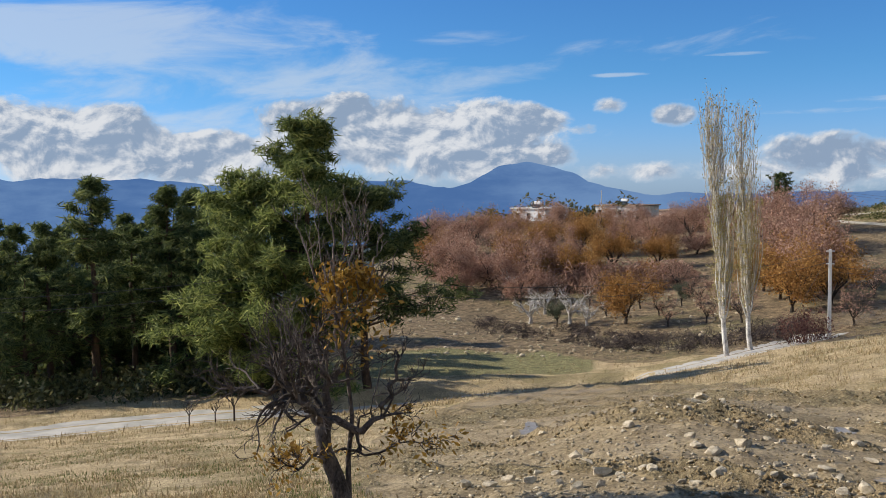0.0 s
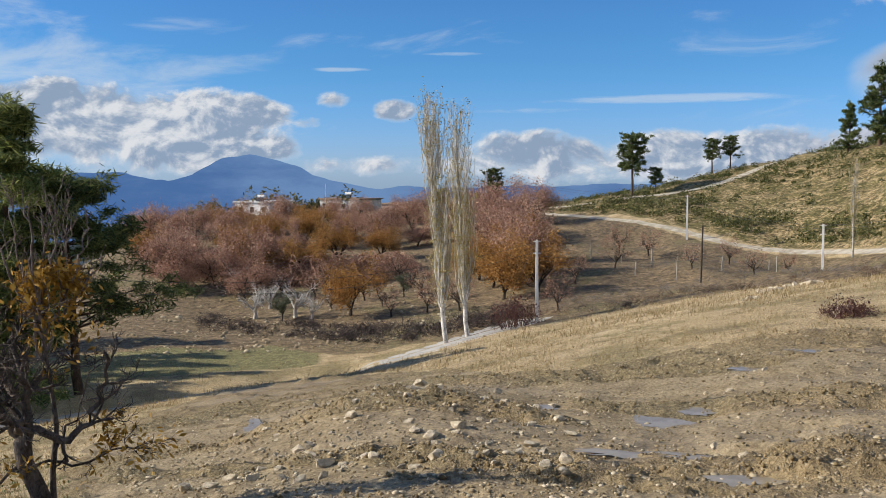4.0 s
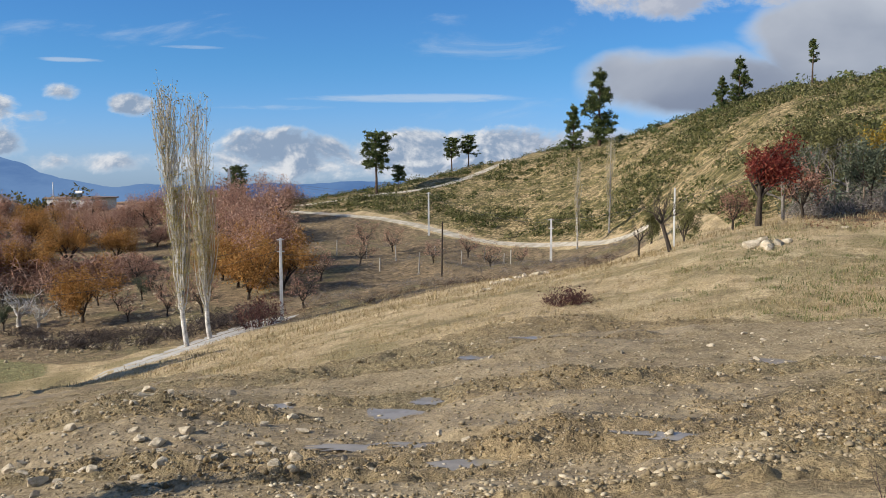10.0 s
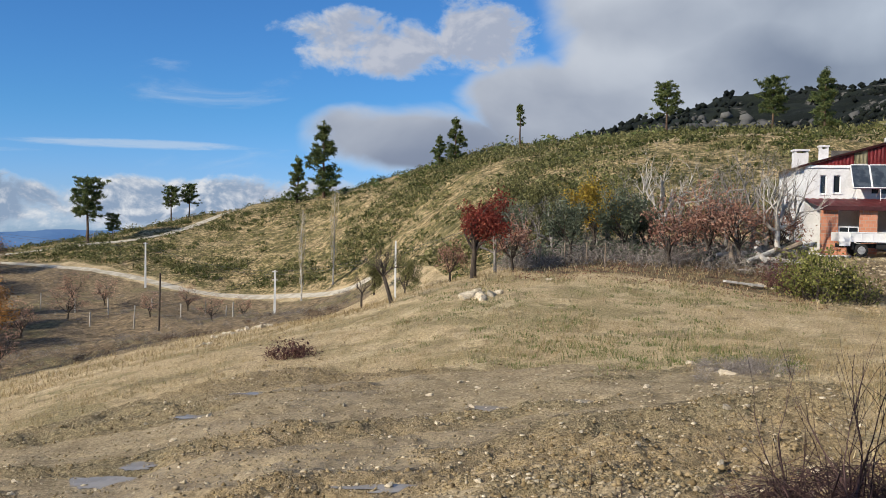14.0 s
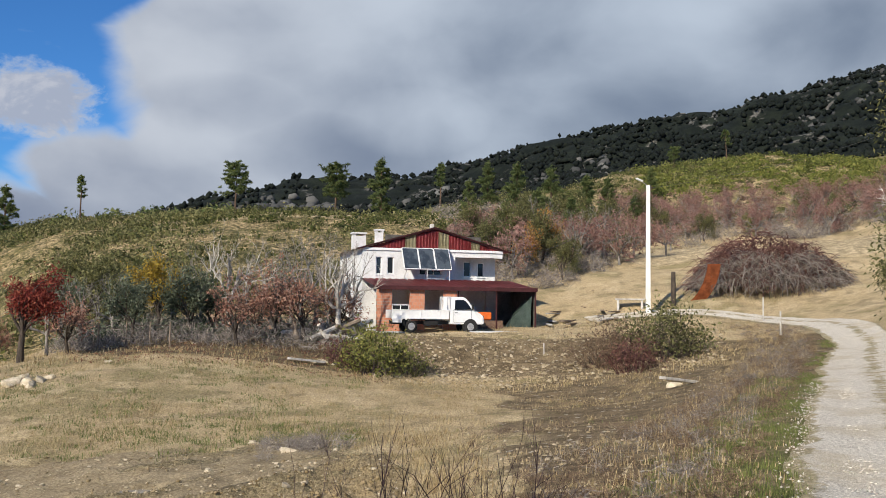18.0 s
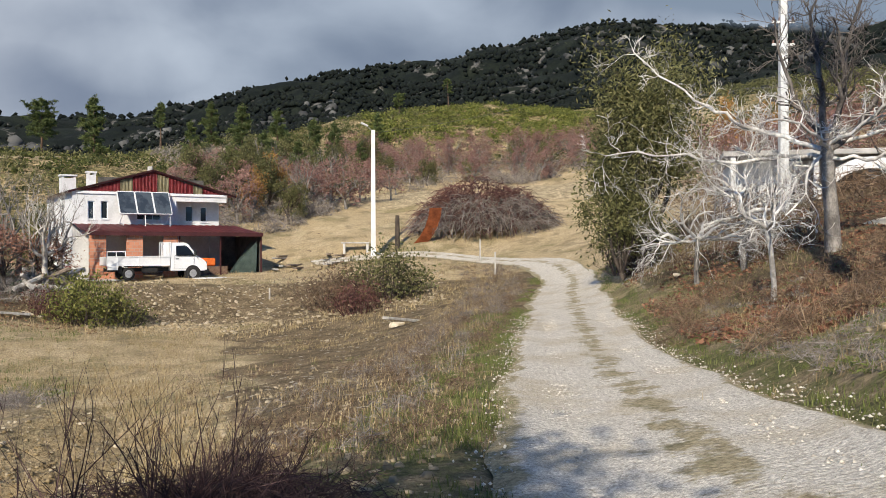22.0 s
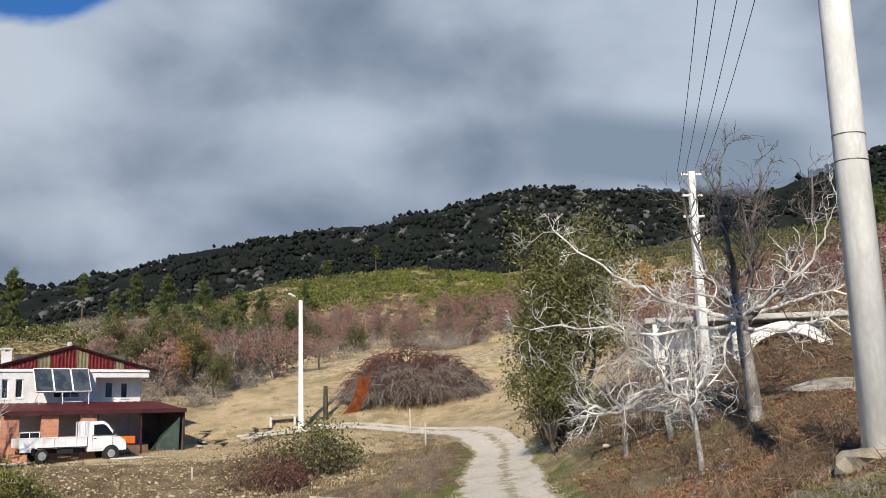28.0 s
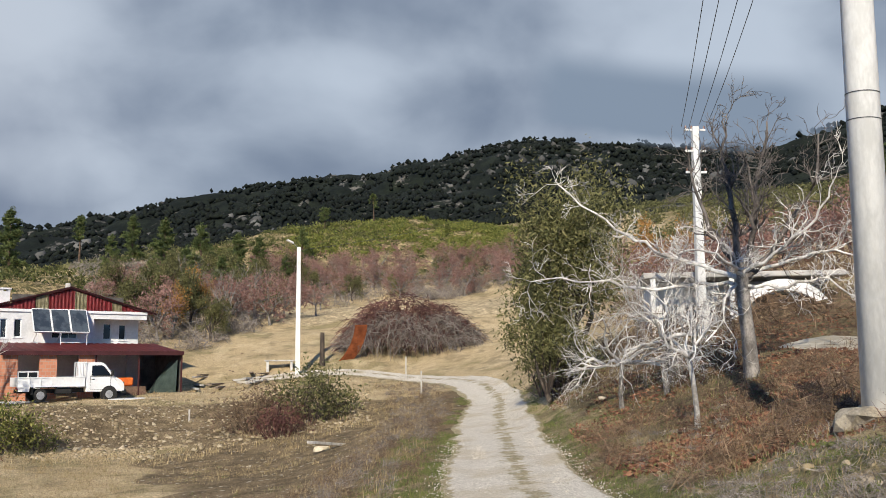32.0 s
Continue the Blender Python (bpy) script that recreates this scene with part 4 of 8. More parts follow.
class Wood:
    """Gathers tapered limbs into one mesh."""

    def __init__(self, sides=5):
        self.v, self.f, self.sides, self.n = [], [], sides, 0

    def limb(self, pts, radii, sides=None):
        k = sides or self.sides
        pts, radii = np.asarray(pts, float), np.asarray(radii, float)
        d = np.gradient(pts, axis=0)
        d /= np.linalg.norm(d, axis=1)[:, None] + 1e-9
        ref = np.where(np.abs(d[:, 2:3]) > 0.9, np.array([[1.0, 0, 0]]), np.array([[0, 0, 1.0]]))
        u = np.cross(d, ref)
        u /= np.linalg.norm(u, axis=1)[:, None] + 1e-9
        w = np.cross(d, u)
        ang = np.arange(k) * 2 * math.pi / k
        ring = pts[:, None] + radii[:, None, None] * (np.cos(ang)[None, :, None] * u[:, None] + np.sin(ang)[None, :, None] * w[:, None])
        n = len(pts)
        i, j = np.meshgrid(np.arange(n - 1), np.arange(k), indexing="ij")
        j2 = (j + 1) % k
        f = np.stack([i * k + j, i * k + j2, (i + 1) * k + j2, (i + 1) * k + j], -1).reshape(-1, 4) + self.n
        self.v.append(ring.reshape(-1, 3))
        self.f.append(f)
        self.n += n * k

    def fit(self, h, wide, tips, keep):
        """Brings the head to its height and width, leaving the stem below keep as it is."""
        v = np.vstack(self.v)
        t = np.array(tips, float) if len(tips) else v
        top = np.percentile(t[:, 2], 99.5)
        reach = np.percentile(np.hypot(t[:, 0], t[:, 1]), 96)
        kz, kr = (h - keep) / max(top - keep, 1e-3), wide * 0.5 / max(reach, 1e-3)
        kr = min(max(kr, 0.35), 2.0)
        for a in (v, t):
            u = np.clip((a[:, 2] - keep) / (0.25 * h), 0, 1)
            up = a[:, 2] > keep
            a[up, 2] = keep + (a[up, 2] - keep) * kz
            a[:, :2] *= (1 + (kr - 1) * u)[:, None]
        self.v = [v]
        return t

    def mesh(self, name, material):
        return np_mesh(name, np.vstack(self.v), np.vstack(self.f), material, True)


def grow(wood, rng, p, d, length, r, depth, tips, spread=0.7, wiggle=0.18, lift=0.15, kids=(2, 4), shrink=0.68, segs=5, thin=0.62, sides=5, least=0.0):
    """A limb that bends, tapers and forks; tips collects places for leaves."""
    pts, rad = [np.array(p, float)], [r]
    d = np.array(d, float)
    for s in range(segs):
        d = d + rng.normal(0, wiggle, 3) + np.array([0, 0, lift / segs])
        d /= np.linalg.norm(d)
        pts.append(pts[-1] + d * length / segs)
        rad.append(r * (1 - (1 - thin) * (s + 1) / segs))
    wood.limb(pts, rad, max(3, sides))
    if depth <= 2:
        tips.extend(pts[2:])
    if depth == 0:
        return
    for c in range(rng.integers(kids[0], kids[1] + 1)):
        k = rng.integers(max(1, segs - 3), segs + 1)
        side = rng.normal(0, 1, 3)
        side -= side.dot(d) * d
        side /= np.linalg.norm(side) + 1e-9
        nd = d * math.cos(spread) + side * math.sin(spread) * rng.uniform(0.6, 1.25)
        nd /= np.linalg.norm(nd)
        grow(wood, rng, pts[k], nd, length * shrink * rng.uniform(0.75, 1.2), max(least, rad[k] * rng.uniform(0.55, 0.8)), depth - 1, tips, spread, wiggle, lift, kids, shrink, max(3, segs - 1), thin, sides - 1, least)


def leaf_mesh(name, centres, size, rng, material, flat=0.0, long=1.5, wide=0.32):
    """Four-cornered leaves or clumps, one at each place."""
    c = np.asarray(centres, float)
    n = len(c)
    a = rng.normal(0, 1, (n, 3))
    a[:, 2] *= 1 - flat
    a /= np.linalg.norm(a, axis=1)[:, None]
    b = np.cross(a, rng.normal(0, 1, (n, 3)))
    b /= np.linalg.norm(b, axis=1)[:, None] + 1e-9
    s = (size * rng.uniform(0.55, 1.35, n))[:, None]
    v = np.stack([c - a * s * 0.5 * long, c + b * s * wide, c + a * s * 0.5 * long, c - b * s * wide], 1).reshape(-1, 3)
    return np_mesh(name, v, np.arange(4 * n).reshape(n, 4), material)


def around(places, n, spread, rng):
    """n places scattered about the given ones."""
    p = np.asarray(places, float)
    return p[rng.integers(0, len(p), n)] + rng.normal(0, spread, (n, 3))


def plant(name, label, category, group, wood, bark, leaf=None, m=None, crown_label=""):
    root = thing(name, m or Matrix(), label, category, group)
    if wood is not None:
        part("trunk", wood.mesh("trunk", bark), bark, root)
    if leaf is not None:
        part("crown", leaf, None, root, crown_label)
    return root


def put(root, b, d, size=1.0, turn=0.0, sink=0.05, z=None):
    x, y = at(b, d)
    return Matrix.Translation((x, y, (z_at(x, y) if z is None else z) - sink)) @ Matrix.Rotation(radians(turn), 4, "Z") @ Matrix.Scale(size, 4)


def scatter(proto, rows, rng, scale=1.0):
    """The thing itself at the first place, copies at the others. Rows: bearing, distance, height over the first's own."""
    first = True
    for b, d, s in rows:
        m = put(proto, b, d, s * scale, rng.uniform(0, 360))
        if first:
            proto.matrix_world = m
            first = False
        else:
            o = copy_thing(proto, m @ Matrix.Diagonal((1, 1, 1, 1)))
            o.matrix_basis = m


# ---------------------------------------------------------------- trees
def pine(h, wide, clear, seed, leaves=5000, size=0.34, material="pine_needles", label="green pine with a ragged crown and bare lower trunk", group="", lean=0.0, gaps=0.25, whorls=26, pointed=0.6, name="pine_tree"):
    rng = np.random.default_rng(seed)
    w, tips = Wood(6), []
    n = 9
    px = np.cumsum(rng.normal(0, 0.012 * h, n)) * 0.5 + np.linspace(0, lean * h, n)
    py = np.cumsum(rng.normal(0, 0.012 * h, n)) * 0.5
    zs = np.linspace(-0.2, h * 0.97, n)
    pts = np.stack([px, py, zs], 1)
    w.limb(pts, np.linspace(0.021 * h + 0.03, 0.02, n), 8)
    for k in range(whorls):
        t = clear + (1 - clear) * (k + rng.uniform(-.3, .3)) / whorls
        if rng.random() < gaps * 0.5:
            continue
        base = np.array([np.interp(t * h, zs, px), np.interp(t * h, zs, py), t * h])
        prof = (math.sin(math.pi * min(1, 0.30 + 0.70 * (t - clear) / (1 - clear))) ** 0.7) * (1 - pointed * (t - clear) / (1 - clear)) + 0.10
        for q in range(rng.integers(3, 6)):
            az = rng.uniform(0, 2 * math.pi)
            L = wide * prof * rng.uniform(0.55, 1.2)
            if rng.random() < gaps * 0.6:
                L *= 0.5
            d = np.array([math.cos(az), math.sin(az), rng.uniform(-0.15, 0.35)])
            bp = [base]
            for s in range(4):
                d = d + rng.normal(0, 0.12, 3) + np.array([0, 0, 0.06])
                d /= np.linalg.norm(d)
                bp.append(bp[-1] + d * L / 4)
            w.limb(bp, np.linspace(0.006 * h * (1.15 - t) + 0.012, 0.008, 5), 4)
            tips += [bp[2] + rng.normal(0, .04 * L, 3), bp[3] + rng.normal(0, .06 * L, 3), bp[3] + rng.normal(0, .16 * L, 3), bp[4], bp[4] + rng.normal(0, .13 * L, 3)]
    tips.append(pts[-1])
    tips = np.array(tips)
    # tufts: needles stand in clumps round each tip
    per = max(3, leaves // len(tips))
    c = np.repeat(tips, per, 0)
    c = c + rng.normal(0, 1, c.shape) * np.array([0.055, 0.055, 0.030]) * wide * 1.15 + np.array([0, 0, 0.04])
    return plant(name, label, "tree", group, w, "pine_bark", leaf_mesh("crown", c, size, rng, material, 0.2, 1.9, 0.11))


def round_tree(h, wide, seed, leaves, size, material, bark="dark_bark", trunk=0.28, name="orchard_tree", label="", group="", depth=4, spread=0.62, fill=1.0, limbs=5, bark_r=0.028, sides=5, haze=0.045):
    """A trunk that forks low into a rounded head."""
    rng = np.random.default_rng(seed)
    w, tips = Wood(5), []
    fork = np.array([rng.normal(0, .03 * h), rng.normal(0, .03 * h), trunk * h])
    w.limb([(0, 0, -0.2), fork * [.4, .4, .5], fork], [bark_r * h * 1.35, bark_r * h, bark_r * h * 0.85], 7)
    for k in range(limbs):
        a = 2 * math.pi * (k + rng.uniform(-.3, .3)) / limbs
        out = rng.uniform(0.45, 1.0) * wide / h
        d = np.array([math.cos(a) * out, math.sin(a) * out, 1.0])
        d /= np.linalg.norm(d)
        grow(w, rng, fork, d, h * 0.30, bark_r * h * 0.55, depth - 1, tips, spread, 0.14, 0.1, (2, 3), 0.72, 4, sides=sides)
    t = w.fit(h, wide, tips, trunk * h)
    keep = t[:, 2] > trunk * h * 0.7
    t = t[keep]
    leaf = None
    if leaves:
        leaf = leaf_mesh("crown", around(t, int(leaves * fill), haze * h, rng), size, rng, material, 0.0, 1.5, 0.24)
    return plant(name, label, "tree", group, w, bark, leaf)


def bare_tree(h, wide, seed, bark, name="bare_tree", label="", group="", depth=5, trunk=0.3, limbs=4, r=0.035, spread=0.6, lean=(0, 0), wiggle=0.2, kids=(2, 3), lift=0.2, leaf=None, leaves=0, size=0.1, rise=(0.5, 1.0), stem=None):
    rng = np.random.default_rng(seed)
    w, tips = Wood(6), []
    fork = np.array([lean[0] * h * trunk, lean[1] * h * trunk, trunk * h])
    w0 = Wood(6) if stem else w
    w0.limb([(0, 0, -0.25), fork * 0.35 + rng.normal(0, .01 * h, 3), fork * 0.7 + rng.normal(0, .01 * h, 3), fork], [r * h * 1.3, r * h, r * h * 0.92, r * h * 0.9], 9)
    for k in range(limbs):
        a = 2 * math.pi * (k + rng.uniform(-.35, .35)) / limbs
        out = rng.uniform(0.5, 1.15) * wide / h
        d = np.array([math.cos(a) * out + lean[0], math.sin(a) * out + lean[1], rng.uniform(*rise)])
        d /= np.linalg.norm(d)
        grow(w, rng, fork, d, h * 0.27, r * h * 0.62, depth - 1, tips, spread, wiggle, lift, kids, 0.74, 5, 0.6, 6)
    t = w.fit(h, wide, tips, trunk * h)
    if leaf:
        t = t[np.abs(t[:, 2] - h * 0.66) < 0.17 * h]
        t = t[np.hypot(t[:, 0] - 0.06 * h, t[:, 1]) < 0.20 * wide]
    lm = leaf_mesh("crown", around(t, leaves, 0.02 * h, rng), size, rng, leaf) if leaf else None
    if stem:
        root = plant(name, label, "tree", group, w0, stem)
        part("bough", w.mesh("bough", bark), bark, root, "tangle of pale crooked boughs")
        return root
    return plant(name, label, "tree", group, w, bark, lm)


def poplar(h, wide, seed, label, group, leaves=3000, size=0.13, bark="white_bark", lean=0.0, leaders=84):
    """A stem with many leaders that turn up and run beside it, feathered with thin twigs."""
    rng = np.random.default_rng(seed)
    w, fine, tips = Wood(5), Wood(3), []
    n = 12
    zs = np.linspace(-0.3, h * 0.98, n)
    px = lean * h * np.clip(zs / h, 0, 1) ** 0.6 + np.cumsum(rng.normal(0, .007 * h, n)) * .5
    py = np.cumsum(rng.normal(0, .007 * h, n)) * .5
    w.limb(np.stack([px, py, zs], 1), np.linspace(0.0105 * h, 0.018, n), 8)
    for k in range(leaders):
        t = 0.11 + 0.72 * rng.random() ** 1.25
        base = np.array([np.interp(t * h, zs, px), np.interp(t * h, zs, py), t * h])
        a = rng.uniform(0, 2 * math.pi)
        out = wide * 0.5 * rng.uniform(0.35, 1.0) * min(1.0, 0.55 + 1.2 * t) * min(1.0, 2.3 * (1.06 - t))
        L = min(h * rng.uniform(0.20, 0.42), h * rng.uniform(0.93, 1.01) - t * h)
        bow = np.array([math.cos(a), math.sin(a), 0]) * out
        bp = [base + bow * q + np.array([rng.normal(0, .05), rng.normal(0, .05), L * e]) for q, e in ((0, 0), (.42, .12), (.75, .34), (.92, .62), (1.0, 1.0))]
        w.limb(bp, np.linspace(0.0030 * h * (1.1 - t) + .008, 0.006, 5), 4)
        tips += bp[1:]
        for q in range(9):
            e = rng.uniform(0.15, 0.95) * 4
            i = min(3, int(e))
            p0 = bp[i] + (bp[i + 1] - bp[i]) * (e - i)
            d = np.array([rng.normal(0, .30), rng.normal(0, .30), 1.0])
            l = rng.uniform(0.5, 1.5) * h / 16
            p2 = p0 + d / np.linalg.norm(d) * l
            fine.limb([p0, (p0 + p2) / 2 + rng.normal(0, .04, 3), p2], [0.012, 0.009, 0.005], 3)
            tips.append(p2)
    tips = np.array(tips)
    low = tips[tips[:, 2] < 0.62 * h]
    root = plant("poplar_tree", label, "tree", group, w, bark, leaf_mesh("crown", np.vstack([around(tips, leaves // 2, 0.10, rng), around(low, leaves // 2, 0.14, rng)]), size, rng, "poplar_leaf", 0.0, 1.5), crown_label="sparse yellow leaves")
    part("twig", fine.mesh("twig", "poplar_twig"), "poplar_twig", root, "feathery straw-coloured twigs")
    return root


def shrub(h, wide, seed, leaves, size, material, name, label, group="", twigs=40, bark="dark_twig", hollow=0.35, category="bush"):
    """A low bush of many stems, leafy or bare."""
    rng = np.random.default_rng(seed)
    w, tips = Wood(3), []
    for k in range(twigs):
        a, o = rng.uniform(0, 2 * math.pi), rng.uniform(0, 1) ** 0.6
        foot = np.array([math.cos(a), math.sin(a), 0]) * o * wide * 0.30
        top = np.array([math.cos(a) * o * wide * 0.5, math.sin(a) * o * wide * 0.5, h * (1 - 0.55 * o * o) * rng.uniform(0.7, 1.05)])
        mid = (foot + top) / 2 + rng.normal(0, .06 * wide, 3)
        w.limb([foot - [0, 0, .1], mid, top], [0.012 + .004 * h, 0.009, 0.005], 3)
        for q in range(3):
            e = mid + (top - mid) * rng.uniform(0.1, 1) + rng.normal(0, .10 * wide, 3)
            w.limb([mid + (top - mid) * rng.uniform(0, .6), e], [0.007, 0.004], 3)
            tips.append(e)
        tips += [top, mid]
    lm = None
    if leaves:
        t = np.array(tips)
        lm = leaf_mesh("crown", around(t, leaves, 0.07 * wide, rng) * [1, 1, 1], size, rng, material)
        co = np.empty(len(lm.vertices) * 3, np.float32)
        lm.vertices.foreach_get("co", co)
        co = co.reshape(-1, 3)
        co[:, 2] = np.abs(co[:, 2])
        lm.vertices.foreach_set("co", co.ravel())
    root = thing(name, Matrix(), label, category, group)
    part("stem", w.mesh("stem", bark), bark, root)
    if lm:
        part("crown", lm, None, root)
    return root


def bramble(h, wide, deep, seed, n, material, name, label, thick=0.02, reach=1.0):
    """A heap of arching canes."""
    rng = np.random.default_rng(seed)
    w = Wood(3)
    turns, outs = rng.uniform(0, 2 * math.pi, n), np.sqrt(rng.uniform(0, 1, n))
    swell = fbm(np.cos(turns) * outs * wide / 4, np.sin(turns) * outs * deep / 4, 2, seed)
    for k in range(n):
        a, o = turns[k], outs[k]
        c = np.array([math.cos(a) * o * wide / 2, math.sin(a) * o * deep / 2, 0])
        lid = h * math.sqrt(max(0.02, 1 - o ** 2.2)) * (0.75 + 0.5 * float(swell[k] - .25))
        c[2] = lid * rng.uniform(0.25, 1.0)
        d = np.array([math.cos(a) * 0.7, math.sin(a) * 0.7, 0]) + rng.normal(0, .6, 3)
        d /= np.linalg.norm(d)
        L = rng.uniform(0.5, 1.5) * reach
        pts = [c - d * L * .5 - [0, 0, .25 * L], c, c + d * L * .5 - [0, 0, 0.1 * L], c + d * L * .85 - [0, 0, .42 * L]]
        w.limb(pts, [thick, thick * .8, thick * .6, thick * .3], 3)
    root = thing(name, Matrix(), label, "bush")
    part("thicket", w.mesh("thicket", material), material, root)
    return root

# ---------------------------------------------------------------- materials of built things
plain("red_sheet", (0.20, 0.020, 0.022), (0.33, 0.038, 0.040), 1.2, 0.45, 0.0, 0.5, bump=0.05)
plain("roof_red", (0.16, 0.030, 0.032), (0.27, 0.055, 0.055), 0.8, 0.5, 0.0, 0.5, bump=0.1)
plain("yellow_sheet", (0.28, 0.24, 0.13), (0.44, 0.39, 0.24), 1.5, 0.5, bump=0.05)
plain("dark_red_trim", (0.045, 0.014, 0.014), (0.075, 0.024, 0.024), 2, 0.5, bump=0.05)
plain("truck_paint", (0.72, 0.73, 0.73), (0.84, 0.84, 0.83), 1.0, 0.28, 0.0, 0.5, bump=0.02)
plain("tyre", (0.018, 0.018, 0.018), (0.035, 0.034, 0.032), 9, 0.85, bump=0.2)
plain("rim_grey", (0.34, 0.34, 0.35), (0.50, 0.50, 0.50), 6, 0.45, 0.5, bump=0.05)
plain("black_part", (0.014, 0.014, 0.014), (0.03, 0.03, 0.03), 5, 0.6, bump=0.05)
plain("orange_paint", (0.62, 0.11, 0.02), (0.78, 0.19, 0.035), 4, 0.4, 0, 0.5, bump=0.03)
plain("rust_metal", (0.17, 0.048, 0.018), (0.42, 0.13, 0.045), 2.2, 0.85, 0.1, bump=0.3)
plain("dark_green_sheet", (0.055, 0.085, 0.075), (0.10, 0.14, 0.125), 2, 0.6, bump=0.1)
plain("brown_board", (0.10, 0.060, 0.040), (0.20, 0.125, 0.085), 3, 0.8, bump=0.2)
plain("dark_shed", (0.06, 0.055, 0.05), (0.13, 0.12, 0.105), 2, 0.9, bump=0.2)
plain("white_frame", (0.70, 0.70, 0.69), (0.82, 0.82, 0.81), 3, 0.5, bump=0.02)
plain("pink_wall", (0.50, 0.38, 0.34), (0.62, 0.50, 0.45), 1, 0.9, bump=0.1)
plain("roof_grey", (0.30, 0.29, 0.27), (0.46, 0.44, 0.41), 0.6, 0.85, bump=0.1)
plain("tile_brown", (0.20, 0.14, 0.105), (0.36, 0.27, 0.20), 1.2, 0.85, bump=0.2)
gl = Nodes("window_glass", 0.06, 0.0, 0.6)
gl.color((0.018, 0.022, 0.026))
so = Nodes("solar_glass", 0.12, 0.0, 0.6)
so.color(so.mix(so.ramp(so.noise(1.5), 0.4, 0.6), (0.035, 0.045, 0.058), (0.075, 0.09, 0.105)))
br = Nodes("brick_wall", 0.9, 0, 0.2)
bt = br.t.nodes.new("ShaderNodeTexBrick")
mp = br.t.nodes.new("ShaderNodeMapping")
mp.inputs["Rotation"].default_value = (radians(90), 0, 0)
tc = br.t.nodes.new("ShaderNodeTexCoord")
br.link(tc.outputs["Object"], mp.inputs[0]), br.link(mp.outputs[0], bt.inputs["Vector"])
bt.inputs["Color1"].default_value, bt.inputs["Color2"].default_value = (0.47, 0.165, 0.085, 1), (0.60, 0.25, 0.14, 1)
bt.inputs["Mortar"].default_value = (0.42, 0.33, 0.26, 1)
bt.inputs["Scale"].default_value, bt.inputs["Mortar Size"].default_value = 1.0, 0.012
bt.inputs["Brick Width"].default_value, bt.inputs["Row Height"].default_value = 0.29, 0.19
br.color(br.mix(br.math("MULTIPLY", br.noise(5), 0.25), bt.outputs["Color"], (0.40, 0.30, 0.24)))
br.bump(bt.outputs["Fac"], 0.5, -0.01)


# ---------------------------------------------------------------- the farmhouse
CORNER_B, CORNER_D, YAW = 69.6, 61.0, 11.0


def frame_at(b, d, yaw, z=None):
    """A local frame: x to the right along a front seen from the standpoint, y away, turned by yaw."""
    x, y = at(b, d)
    return Matrix.Translation((x, y, z_at(x, y) if z is None else z)) @ Matrix.Rotation(radians(-b + yaw), 4, "Z")


HZ = EYE - 1.60
HOUSE = frame_at(CORNER_B, CORNER_D, YAW, HZ) @ Matrix.Diagonal((0.945, 0.945, 0.985, 1))
house = thing("farmhouse", HOUSE, "white two-storey farmhouse with red sheet gable and brick porch", "house")
Wd, Dp, EV, AP = 10.1, 9.0, 5.25, 6.6
bm = boxes((0, Wd, 8.7, Dp, -2.2, EV), (0, .3, .3, 8.7, -2.2, EV), (Wd - .3, Wd, 1.6, 8.7, -2.2, EV), (0, 0.95, 0, .3, -2.2, EV),
           (.95, 1.35, 0, .3, -2.2, 3.5), (1.35, 6.5, 0, .3, 3.0, 3.5), (.95, 1.35, 0, .3, 4.65, EV), (1.35, 1.75, 0, .3, 3.5, EV), (1.75, 2.2, 0, .3, 4.65, EV), (1.35, 2.2, 0, .3, -2.2, 3.0), (1.75, 2.2, 0, .3, 3.5, 3.55),
           (2.2, 4.0, 0, .3, 3.5, EV), (4.0, 5.6, 0, .3, 4.45, EV), (5.6, 6.6, 0, .3, 3.5, EV), (6.6, Wd, 0, .3, 4.75, EV), (6.5, 6.8, .3, 1.6, 3.0, 4.75), (2.2, 3.0, 0, .3, -2.2, 3.0), (8.9, 9.6, 0, .35, -0.4, 3.0))
part("wall", bm, "white_wall", house)
bm = boxes((6.8, 7.7, 1.6, 1.8, 3.0, EV), (7.7, 8.25, 1.6, 1.8, 4.55, EV), (7.7, 8.25, 1.6, 1.8, 3.0, 3.5), (8.25, 8.75, 1.6, 1.8, 3.0, EV), (8.75, 9.25, 1.6, 1.8, 4.5, EV), (8.75, 9.25, 1.6, 1.8, 3.0, 3.5), (9.25, 9.8, 1.6, 1.8, 3.0, EV))
part("balcony_wall", bm, "white_wall", house)
part("balcony_floor", boxes((6.8, Wd, 0.3, 1.6, 2.85, 3.0)), "concrete", house)
part("ground_wall", boxes((0.3, Wd - .3, 0.32, 0.5, -0.3, 2.9)), "white_wall", house)


